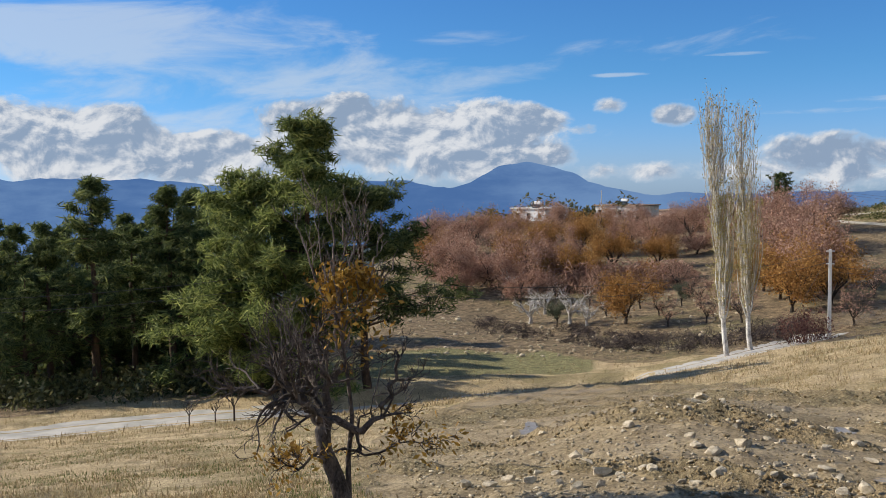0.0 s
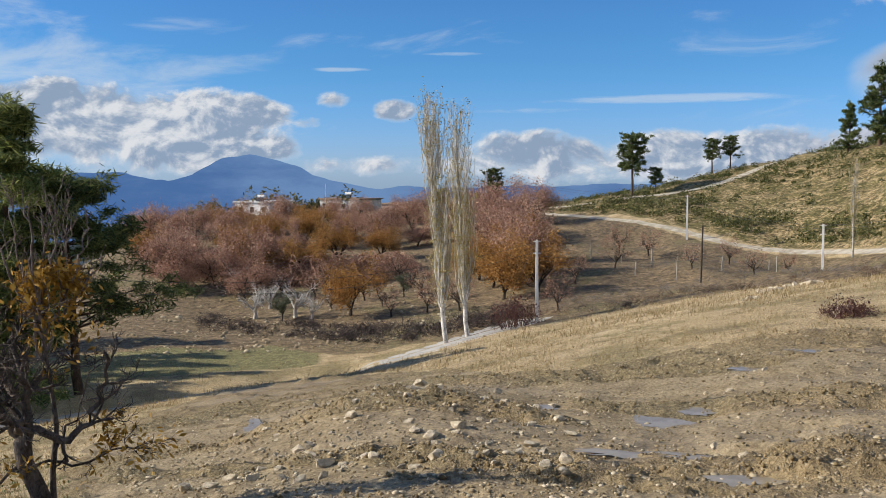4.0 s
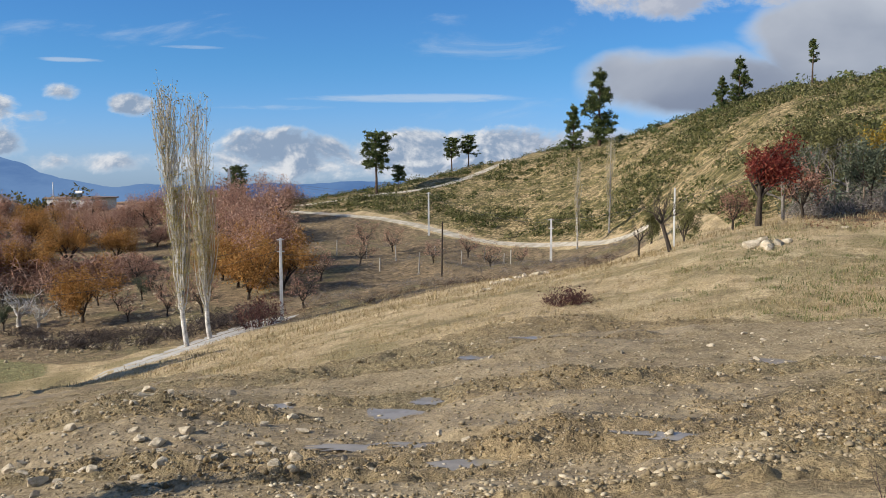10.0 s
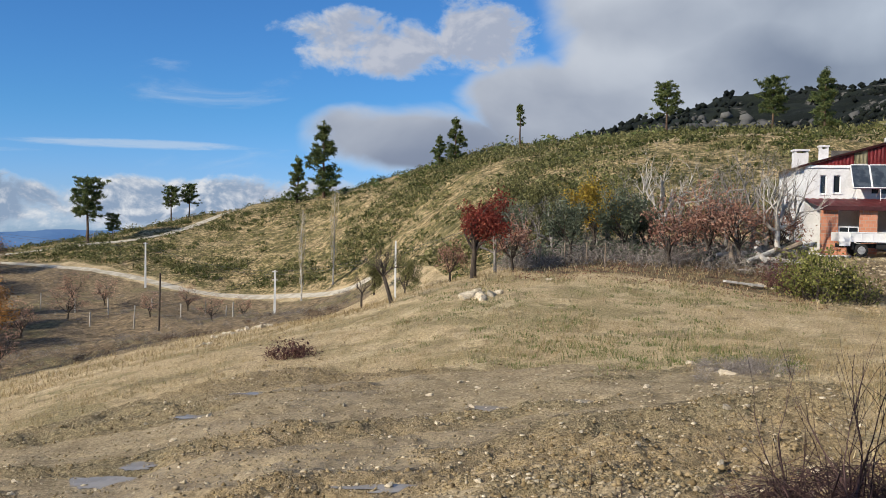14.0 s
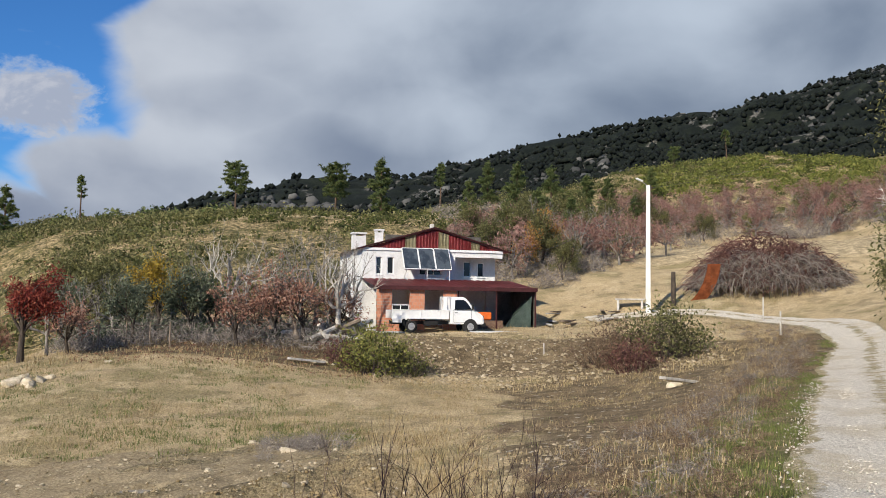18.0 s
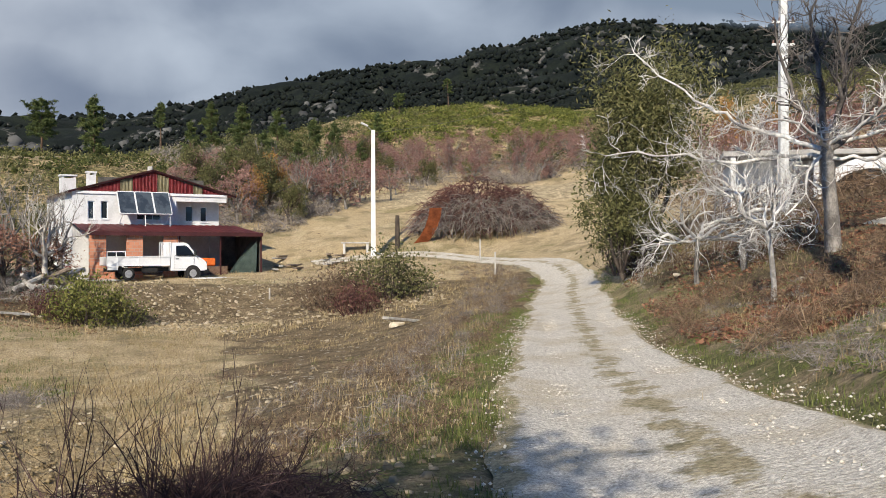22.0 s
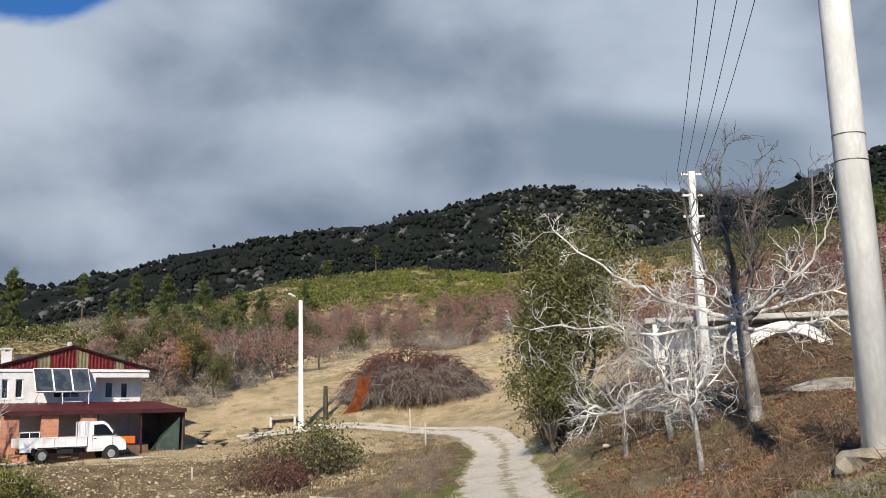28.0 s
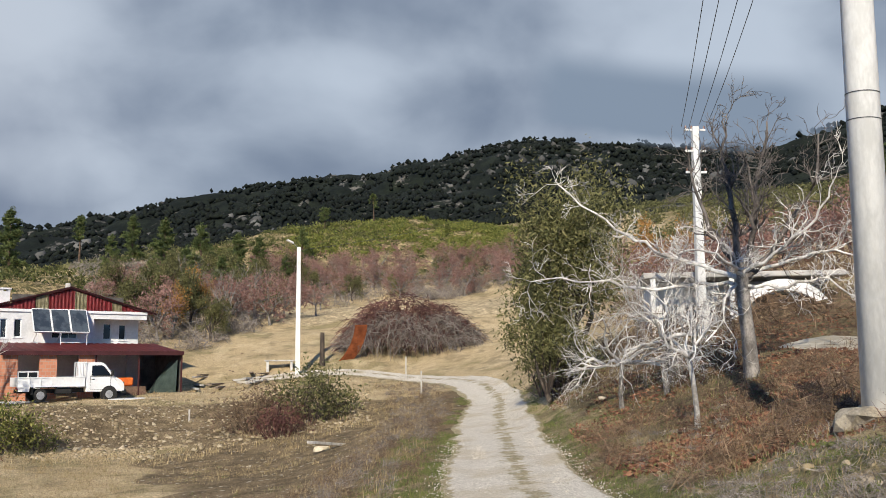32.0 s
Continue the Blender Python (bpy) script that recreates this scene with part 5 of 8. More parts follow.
def window(parent, x0, x1, z0, z1, y, bars=1, material="window_glass"):
    fr = boxes((x0, x0 + .06, y - .04, y + .04, z0, z1), (x1 - .06, x1, y - .04, y + .04, z0, z1), (x0 + .06, x1 - .06, y - .04, y + .04, z0, z0 + .06), (x0 + .06, x1 - .06, y - .04, y + .04, z1 - .06, z1),
               *[(x0 + (x1 - x0) * k / (bars + 1) - .025, x0 + (x1 - x0) * k / (bars + 1) + .025, y - .03, y + .03, z0 + .06, z1 - .06) for k in range(1, bars + 1)])
    w_ = part("window", fr, "white_frame", parent)
    part("pane", boxes((x0 + .03, x1 - .03, y - .008, y + .008, z0 + .03, z1 - .03)), material, w_, "dark reflecting glass")
    part("sill", boxes((x0 - .06, x1 + .06, y - .20, y - .05, z0 - .06, z0 - .01)), "white_frame", w_)
    return w_


window(house, 0.95, 1.35, 3.5, 4.65, 0.14, 0)
window(house, 1.75, 2.2, 3.55, 4.65, 0.14, 0)
window(house, 4.0, 5.6, 3.5, 4.45, 0.14, 2)
window(house, 7.7, 8.25, 3.5, 4.55, 1.7, 0)
window(house, 8.75, 9.25, 3.5, 4.5, 1.7, 0)


def slope(u):
    return EV + (AP - EV) * (1 - abs(u - Wd / 2) / (Wd / 2))


def sheet(parent, name, material, us, y, z_low, ridges=0.22):
    """A ribbed sheet that follows the gable's slope."""
    b = bmesh.new()
    prev = None
    n = max(2, int((us[1] - us[0]) / (ridges / 4)))
    for k in range(n + 1):
        u = us[0] + (us[1] - us[0]) * k / n
        yy = y + (0.03 if (k // 2) % 2 else 0.0)
        cur = b.verts.new((u, yy, z_low)), b.verts.new((u, yy, slope(u) - 0.06))
        if prev:
            b.faces.new((prev[0], cur[0], cur[1], prev[1]))
        prev = cur
    bmesh.ops.solidify(b, geom=b.faces[:], thickness=0.012)
    return part(name, b, material, parent)


edges = [0.35, 2.95, 3.75, 5.35, 6.1, 7.3, 7.75, 8.4, 9.75]
mats_ = ["red_sheet", "yellow_sheet", "red_sheet", "yellow_sheet", "red_sheet", "red_sheet", "yellow_sheet", "red_sheet"]
for a_, b_, m_ in zip(edges[:-1], edges[1:], mats_):
    sheet(house, "gable_sheet", m_, (a_ + .01, b_ - .01), -0.05, EV + 0.01)
part("gable_backing", boxes((1.6, Wd - 1.6, 0.05, 0.2, EV, EV + .9)), "dark_shed", house)
part("band", boxes((-.02, Wd + .02, -.10, -.0, EV - .16, EV - .002)), "white_frame", house)
for side, nm in ((1, "a"), (-1, "b")):
    b = bmesh.new()
    c0, c1 = (Wd / 2, AP + .10), ((Wd + 0.6) if side > 0 else -0.5, EV - .10)
    vs = [b.verts.new(p) for p in ((c0[0], -.2, c0[1]), (c1[0], -.2, c1[1]), (c1[0], Dp + .5, c1[1]), (c0[0], Dp + .5, c0[1]))]
    b.faces.new(vs)
    bmesh.ops.solidify(b, geom=b.faces[:], thickness=0.07)
    part("roof", b, "roof_red", house)
    b = bmesh.new()
    vs = [b.verts.new(p) for p in ((c0[0], -.23, c0[1] + .03), (c1[0], -.23, c1[1] + .03), (c1[0], -.23, c1[1] - .10), (c0[0], -.23, c0[1] - .10))]
    b.faces.new(vs)
    bmesh.ops.solidify(b, geom=b.faces[:], thickness=0.03)
    part("barge_board", b, "dark_red_trim", house)
for u, v_, s, h_ in ((0.35, 3.4, 0.45, 1.15), (2.6, 7.0, 0.28, 1.1)):
    zt = slope(u) - 0.3
    ch = part("chimney", boxes((u - s, u + s, v_ - s, v_ + s, zt - .6, zt + h_)), "white_wall", house)
    part("chimney_cap", boxes((u - s - .07, u + s + .07, v_ - s - .07, v_ + s + .07, zt + h_ + .14, zt + h_ + .24), *[(u + i * s * .8 - .07, u + i * s * .8 + .07, v_ + j * s * .8 - .07, v_ + j * s * .8 + .07, zt + h_, zt + h_ + .14) for i in (-1, 1) for j in (-1, 1)]), "white_wall", ch)
part("ridge_cowl", boxes((Wd / 2 - .14, Wd / 2 + .14, .5, .8, AP + .02, AP + .38), bevel=.04), "concrete", house)
# the porch with its sloping sheet roof
b = bmesh.new()
PW, PY = 10.7, -5.0
n = 96
prev = None
for k in range(n + 1):
    u = -0.15 + (PW + .15) * k / n
    lift_ = 0.025 if (k // 2) % 2 else 0
    cur = b.verts.new((u, -0.02, 3.22 + lift_)), b.verts.new((u, PY - .25, 2.62 + lift_))
    if prev:
        b.faces.new((prev[0], cur[0], cur[1], prev[1]))
    prev = cur
bmesh.ops.solidify(b, geom=b.faces[:], thickness=0.02)
porch = part("porch_roof", b, "roof_red", house)
part("fascia", boxes((-.15, PW, PY - .30, PY - .262, 2.44, 2.68)), "dark_red_trim", porch)
for u0, u1 in ((0.0, 0.95), (2.15, 3.1), (4.35, 5.25)):
    part("brick_pier", boxes((u0, u1, PY, PY + .22, -.6, 2.48)), "brick_wall", house)
part("parapet", boxes((0.95, 2.15, PY + .02, PY + .18, -.5, 0.62)), "brick_wall", house)
window(house, 0.98, 2.12, 0.66, 1.55, PY + .1, 1)
for u in (5.3, 7.9, PW - .08):
    part("porch_post", boxes((u, u + .08, PY - .05, PY + .03, -.2, 2.46)), "dark_red_trim", house)
part("shed_wall", boxes((9.6, PW, -.3, -.1, -.3, 2.9), (PW - .05, PW, -4.9, -.3, -.3, 2.5)), "dark_shed", house)
b = bmesh.new()
vs = [b.verts.new(p) for p in ((8.9, -3.3, -.1), (10.35, PY + .1, -.1), (10.45, PY + .1, 2.2), (10.35, -3.6, 2.0))]
b.faces.new(vs)
bmesh.ops.solidify(b, geom=b.faces[:], thickness=0.03)
part("leaning_sheet", b, "dark_green_sheet", house, "dark green metal sheet leaning in the porch")
part("low_board", boxes((5.6, 8.4, PY - .02, PY + .06, -.2, 0.62)), "brown_board", house)
part("slab", boxes((-.1, 11.6, -6.6, 0.0, -.5, -.06), (5.2, 11.9, -8.3, -6.605, -.45, .03), bevel=.03), "pale_concrete", house)

solar = thing("solar_heater", HOUSE, "three dark glass solar water panels on a white steel frame", "solar panel")
for k in range(3):
    x0 = 2.72 + k * 1.13
    b = boxes((x0, x0 + 1.03, -.05, .03, 0, 1.62))
    b.transform(Matrix.Translation((0, -1.05, 3.86)) @ Matrix.Rotation(radians(-33), 4, "X"))
    p_ = part("panel", b, "solar_glass", solar)
    b = boxes((x0 - .04, x0 + .0, -.07, .05, -.02, 1.65), (x0 + 1.03, x0 + 1.07, -.07, .05, -.02, 1.65), (x0, x0 + 1.03, -.07, .05, 1.62, 1.67), (x0, x0 + 1.03, -.07, .05, -.05, 0))
    b.transform(Matrix.Translation((0, -1.05, 3.86)) @ Matrix.Rotation(radians(-33), 4, "X"))
    part("panel_frame", b, "white_frame", p_)
for x in (2.9, 4.3, 5.9):
    b = bmesh.new()
    rod(b, (x, -1.05, 3.86), (x, -0.02, 3.3), .025)
    rod(b, (x, -1.05, 3.86), (x, -1.05, 3.05), .025)
    part("leg", b, "white_frame", solar)
b = bmesh.new()
rod(b, (4.4, -.6, 3.25), (5.6, -.6, 3.25), .02)
part("crossbar", b, "white_frame", solar)

tractor = thing("garden_tractor", HOUSE @ Matrix.Translation((6.6, -3.4, 0)), "small orange tractor parked under the porch", "tractor")
part("bonnet", boxes((0.5, 1.5, -.3, .3, .62, 1.12), bevel=.08), "orange_paint", tractor)
part("body", boxes((-.6, .5, -.25, .25, .5, .85), bevel=.05), "black_part", tractor)
part("mudguard", boxes((-.7, .1, -.62, -.32, .85, 1.1), bevel=.06), "orange_paint", tractor)
part("seat", boxes((-.45, -.05, -.22, .22, .9, 1.3), bevel=.06), "black_part", tractor)
for x, y, r in ((-.35, -.5, .5), (-.35, .5, .5), (1.2, -.45, .32), (1.2, .45, .32)):
    b = bmesh.new()
    rod(b, (x, y - .12, r - .05), (x, y + .12, r - .05), r, r, 20)
    part("wheel", b, "tyre", tractor)

# ---------------------------------------------------------------- the flat-bed truck
TRUCK = HOUSE @ Matrix.Translation((0.35, -6.95, -0.07))
truck = thing("pickup_truck", TRUCK, "white flat-bed pickup truck parked before the porch", "truck")
b = boxes((0.0, 3.55, -.95, -.90, .82, 1.30), (0.0, 3.55, .90, .95, .82, 1.30), (0, .05, -.90, .90, .82, 1.30), (3.5, 3.55, -.9, .9, .82, 1.30), bevel=.012)
bed = part("bed_side", b, "truck_paint", truck)
for x in (0.6, 1.18, 1.77, 2.36, 2.95):
    part("rib", boxes((x - .02, x + .02, -.975, -.951, .84, 1.28)), "truck_paint", bed)
part("bed_rim", boxes((-.01, 3.56, -.985, -.94, 1.28, 1.335), (-.01, 3.56, -.985, -.94, .80, .845)), "truck_paint", bed)
part("bed_floor", boxes((0.05, 3.5, -.9, .9, .84, .90)), "grey_timber", truck)
part("chassis", boxes((0.1, 5.3, -.42, -.30, .48, .70), (0.1, 5.3, .30, .42, .48, .70), (1.5, 1.62, -.3, .3, .5, .68), (3.2, 3.32, -.3, .3, .5, .68)), "black_part", truck)
part("fuel_tank", boxes((2.0, 2.9, -.85, -.45, .42, .72), bevel=.05), "black_part", truck)
part("splash_guard", boxes((1.0, 2.05, -.93, -.55, .74, .80), (0.72, .80, -.93, -.55, .40, .80)), "black_part", truck)
b = bmesh.new()
prof_ = [(3.62, .50), (3.62, 1.15), (3.66, 2.02), (3.80, 2.10), (4.50, 2.10), (4.72, 1.98), (5.18, 1.36), (5.62, 1.10), (5.78, .92), (5.80, .50)]
low = [b.verts.new((x, -.92 if z < 1.4 else -.92 + (z - 1.4) * .16, z)) for x, z in prof_]
high = [b.verts.new((x, .92 if z < 1.4 else .92 - (z - 1.4) * .16, z)) for x, z in prof_]
b.faces.new(low), b.faces.new(high[::-1])
for i in range(len(prof_)):
    j = (i + 1) % len(prof_)
    b.faces.new((low[j], low[i], high[i], high[j]))
bmesh.ops.recalc_face_normals(b, faces=b.faces[:])
bmesh.ops.bevel(b, geom=b.edges[:], offset=.035, segments=2, affect="EDGES")
cab = part("cab", b, "truck_paint", truck)


def flat(points, y, thick=0.012):
    b = bmesh.new()
    b.faces.new([b.verts.new((x, y, z)) for x, z in points])
    bmesh.ops.solidify(b, geom=b.faces[:], thickness=thick)
    return b


b = flat([(3.92, 1.38), (3.95, 1.92), (4.48, 1.94), (4.66, 1.84), (5.00, 1.38)], 0.0)
b.transform(Matrix.Translation((0, -.905, 0)) @ Matrix.Translation((0, 0, 1.4)) @ Matrix.Rotation(radians(-9), 4, "X") @ Matrix.Translation((0, -.018, -1.4)))
part("side_window", b, "window_glass", cab, "dark cab side window")
b = flat([(3.86, 1.34), (3.88, 1.37), (5.04, 1.37), (5.06, 1.33)], -.928, .01)
part("window_trim", b, "black_part", cab)
b = bmesh.new()
b.faces.new([b.verts.new(p) for p in ((4.78, -.76, 1.93), (4.78, .76, 1.93), (5.20, .80, 1.375), (5.20, -.80, 1.375))])
bmesh.ops.solidify(b, geom=b.faces[:], thickness=-.02)
part("windscreen", b, "window_glass", cab)
part("door_seam", boxes((3.84, 3.85, -.932, -.915, .62, 1.36), (4.98, 4.99, -.932, -.915, .70, 1.34), (3.85, 4.98, -.932, -.915, .61, .62)), "black_part", cab)
part("door_handle", boxes((3.92, 4.08, -.945, -.918, 1.16, 1.20)), "black_part", cab)
part("bumper", boxes((5.62, 5.92, -.9, .9, .38, .62), bevel=.05), "black_part", truck)
part("headlight", boxes((5.66, 5.80, -.88, -.60, .84, 1.02), bevel=.02), "solar_glass", truck)
part("headlight", boxes((5.66, 5.80, .60, .88, .84, 1.02), bevel=.02), "solar_glass", truck)
part("mirror", boxes((4.98, 5.10, -1.12, -.95, 1.36, 1.66), bevel=.03), "black_part", truck)
rk = boxes((3.57, 3.61, -.9, -.86, 1.3, 2.12), (3.57, 3.61, .86, .9, 1.3, 2.12), (3.57, 3.61, -.86, .86, 2.08, 2.12), *[(3.57, 3.61, y - .015, y + .015, 1.3, 2.08) for y in (-.55, -.25, 0.05, .35, .62)],
           (2.95, 3.55, -.93, -.90, 2.06, 2.10), (2.95, 2.99, -.93, -.90, 1.3, 2.06), (3.15, 3.18, -.93, -.90, 1.3, 2.06), (3.36, 3.39, -.93, -.90, 1.3, 2.06))
part("headboard_rack", rk, "truck_paint", truck, "white tube rack behind the cab")
part("tail_lamp", boxes((-.06, 0.0, -.90, -.62, .66, .78)), "red_sheet", truck)
part("number_board", boxes((0.02, .60, -.94, -.90, .58, .76)), "truck_paint", truck)
for x in (1.20, 4.92):
    for y in ((-.80, .80) if x < 3 else (-.86, .86)):
        b = bmesh.new()
        rod(b, (x, y - .11, .36), (x, y + .11, .36), .36, .36, 28)
        bmesh.ops.bevel(b, geom=b.edges[:], offset=.03, segments=1, affect="EDGES")
        wh = part("wheel", b, "tyre", truck)
        s = -1 if y < 0 else 1
        b = bmesh.new()
        rod(b, (x, y + s * .09, .36), (x, y + s * .125, .36), .235, .20, 24)
        rod(b, (x, y + s * .12, .36), (x, y + s * .16, .36), .09, .07, 12)
        part("rim", b, "rim_grey", wh)
b = bmesh.new()
rod(b, (4.92, -.70, .36), (4.92, -.935, .36), .46, .46, 28)
part("wheel_arch", b, "black_part", cab)

# ---------------------------------------------------------------- poles and wires
def slab_pole(b, d, h, name="utility_pole", w0=0.16, w1=0.11, arms=1, label="pale concrete utility pole with iron crossarm", turn=0.0, lamp=False, insul=True, sink=0.3, arm=0.27):
    x, y = at(b, d)
    root = thing(name, Matrix.Translation((x, y, z_at(x, y))) @ Matrix.Rotation(radians(-b + turn), 4, "Z"), label, "pole")
    bm = bmesh.new()
    bmesh.ops.create_cone(bm, cap_ends=True, segments=4, radius1=w0 * 1.2, radius2=w1 * 1.2, depth=h + sink, matrix=Matrix.Translation((0, 0, (h - sink) / 2)) @ Matrix.Rotation(radians(45), 4, "Z"))
    bmesh.ops.bevel(bm, geom=bm.edges[:], offset=.015, segments=1, affect="EDGES")
    part("shaft", bm, "pale_concrete", root)
    for k in range(arms):
        z = h - .12 - k * .85
        bar = part("crossarm", boxes((-arm, arm, -.04, .04, z - .04, z + .04)), "pale_concrete", root)
        if insul:
            for q in (-.88 * arm, -.33 * arm, .33 * arm, .88 * arm):
                bm = bmesh.new()
                rod(bm, (q, 0, z + .05), (q, 0, z + .17), .045, .03)
                part("insulator", bm, "insulator", bar)
    if lamp:
        bm = bmesh.new()
        rod(bm, (0, 0, h - .1), (-.45, -.25, h + .28), .03, .025)
        la = part("lamp_arm", bm, "steel", root)
        bm = boxes((-.26, .26, -.10, .10, -.05, .06), bevel=.03)
        bm.transform(Matrix.Translation((-.58, -.32, h + .33)) @ Matrix.Rotation(radians(30), 4, "Z") @ Matrix.Rotation(radians(20), 4, "Y"))
        part("lamp_head", bm, "white_frame", la)
    return root


def wire(a, b, sag, name="overhead_wire", r=0.012, label="thin dark overhead wire between poles"):
    a, b = Vector(a), Vector(b)
    w = Wood(4)
    n = 24
    w.limb([a.lerp(b, k / n) - Vector((0, 0, sag * 4 * (k / n) * (1 - k / n))) for k in range(n + 1)], [r] * (n + 1), 4)
    return tagged(new(name, w.mesh(name, "wire_metal")), label, "wire", "overhead wires")


def top_of(b, d, h):
    x, y = at(b, d)
    return Vector((x, y, z_at(x, y) + h))


slab_pole(22.28, 68, 5.95, arms=2, label="pale concrete utility pole beside the concrete lane")
slab_pole(31.2, 124, 5.7, arms=1, label="pale concrete utility pole below the hill road")
slab_pole(38.65, 96, 4.5, arms=2, label="pale concrete utility pole at the field edge")
slab_pole(19.3, 157, 7.3, arms=1, w0=.26, w1=.2, label="thick concrete pole where the roads fork")
slab_pole(-9.1, 52, 7.2, arms=1, label="grey concrete pole half hidden behind the fruit tree")
slab_pole(86.75, 64.0, 8.6, "street_lamp", w0=.2, w1=.15, arms=0, label="white concrete street lamp pole beside the track", lamp=True)
slab_pole(110.6, 38.0, 8.0, arms=3, w0=.2, w1=.15, label="pale concrete power pole behind the walnut trees", turn=20, arm=.42)
slab_pole(45.9, 47, 3.0, arms=0, w0=.06, w1=.05, insul=False, label="thin pale post beside the pollarded tree", name="post")
x, y = at(32.0, 88)
po = thing("wooden_post", Matrix.Translation((x, y, z_at(x, y))), "dark slanting wooden post at the field edge", "post")
bm = bmesh.new()
rod(bm, (0, 0, -.3), (.1, 0, 5.2), .09, .07, 8)
part("shaft", bm, "dark_bark", po)
# the great spun pole near the track
x, y = at(118.85, 12.6)
big = thing("power_pole", Matrix.Translation((x, y, EYE - 0.28)), "large round grey concrete power pole on a rough footing", "pole")
bm = bmesh.new()
rod(bm, (0, 0, -.4), (0, 0, 12.0), .215, .155, 40)
shaft = part("shaft", bm, "pale_concrete", big)
for f in shaft.data.polygons:
    f.use_smooth = len(f.vertices) == 4
for z in (3.42, 3.75):
    bm = bmesh.new()
    bmesh.ops.create_cone(bm, segments=40, radius1=.201, radius2=.201, depth=.012, matrix=Matrix.Translation((0, 0, z)) @ Matrix.Rotation(radians(2), 4, "X"))
    part("band", bm, "wire_metal", shaft)
part("crossarm", boxes((-.9, .9, -.06, .06, 11.3, 11.45)), "steel", big)
rngp = np.random.default_rng(5)
bm = bmesh.new()
bmesh.ops.create_icosphere(bm, subdivisions=3, radius=0.5)
for v_ in bm.verts:
    k = 0.75 + 0.5 * noise.noise(v_.co * 3.1)
    v_.co = Vector((v_.co.x * 1.25 * k, v_.co.y * 1.1 * k, v_.co.z * .75 * k - .17))
part("footing", bm, "rock_grey", big)
# wires
A1, A2 = top_of(110.6, 38, 8.0), Vector((x, y, EYE + 10.9))
for k in (-.8, -.3, .3, .8):
    wire(A1 + Vector((k * .5, k * .5, 0.1)), A2 + Vector((k * .45, k * .9, 0)), 0.5, r=.011)
P1, P3, P2, P0 = top_of(22.28, 68, 5.8), top_of(38.65, 96, 4.4), top_of(31.2, 124, 5.6), top_of(19.3, 157, 7.1)
for q in (0.0, 0.35):
    wire(P0 - Vector((0, 0, q)), P2 - Vector((0, 0, q)), 1.0)
    wire(P2 - Vector((0, 0, q)), P3 - Vector((0, 0, q)), 0.8)
    wire(P3 - Vector((0, 0, q)), top_of(58, 54, 4.2) - Vector((0, 0, q * .4)), 1.2)
    wire(P1 - Vector((0, 0, q + 1)), P3 - Vector((0, 0, q)), 1.4)
    wire(top_of(-9.1, 52, 7.0) - Vector((0, 0, q * 2)), top_of(-40, 55, 7) - Vector((0, 0, q * 2)), 0.8)
    wire(top_of(-9.1, 52, 7.0) - Vector((0, 0, q * 2)), P1 - Vector((0, 0, q * 2)), 1.6)
wire(P1, top_of(19.6, 66, 0.0), 0.0, label="slanting stay wire of the utility pole")
wire(top_of(86.75, 64, 8.4), top_of(79.5, 62, 4.6), 0.7)
wire(top_of(86.75, 64, 8.4), top_of(103, 120, 11), 1.2)

# ---------------------------------------------------------------- the upper house behind the walnut trees
UP = frame_at(107.9, 39.5, 4, EYE + 39.5 * math.tan(radians(1.2)))
upper = thing("upper_house", UP, "white single-storey house with arched veranda, half hidden by trees", "house")
bm = boxes((0, 7.0, 1.8, 6.0, -1.0, 2.75))
part("wall", bm, "white_wall", upper)
part("roof", boxes((-.4, 7.5, -.1, 6.4, 2.80, 3.02), bevel=.03), "roof_grey", upper)
part("veranda_wall", boxes((-.1, 3.0, 0, .2, -1.0, .55), (3.0, 3.2, 0, .2, -1, 2.8), (-.1, .1, 0, .2, .55, 2.8)), "white_wall", upper)
bm = bmesh.new()
prev = None
for k in range(25):
    a = math.pi * k / 24
    for r_ in (1,):
        cu = [bm.verts.new((5.1 - 1.75 * math.cos(a), yy, .6 + 1.65 * math.sin(a))) for yy in (0, .25)] + [bm.verts.new((5.1 - 2.1 * math.cos(a), yy, .6 + 2.1 * math.sin(a))) for yy in (0, .25)]
    if prev:
        for i, j in ((0, 1), (1, 3), (3, 2), (2, 0)):
            bm.faces.new((prev[i], prev[j], cu[j], cu[i]))
    prev = cu
bmesh.ops.recalc_face_normals(bm, faces=bm.faces[:])
part("arch", bm, "white_wall", upper)
part("pier", boxes((3.0, 3.35, 0.01, .24, -1, .6), (6.85, 7.2, .01, .24, -1, .6)), "white_wall", upper)
for u in (0.4, 1.35, 2.3):
    window(upper, u, u + .75, .6, 1.9, 1.74, 1, "solar_glass")
# dark sheet on the uncut wall, painted shade of the veranda's inside
part("dark_opening", boxes((3.6, 6.7, 1.70, 1.78, -.6, 2.2)), "dark_shed", upper)

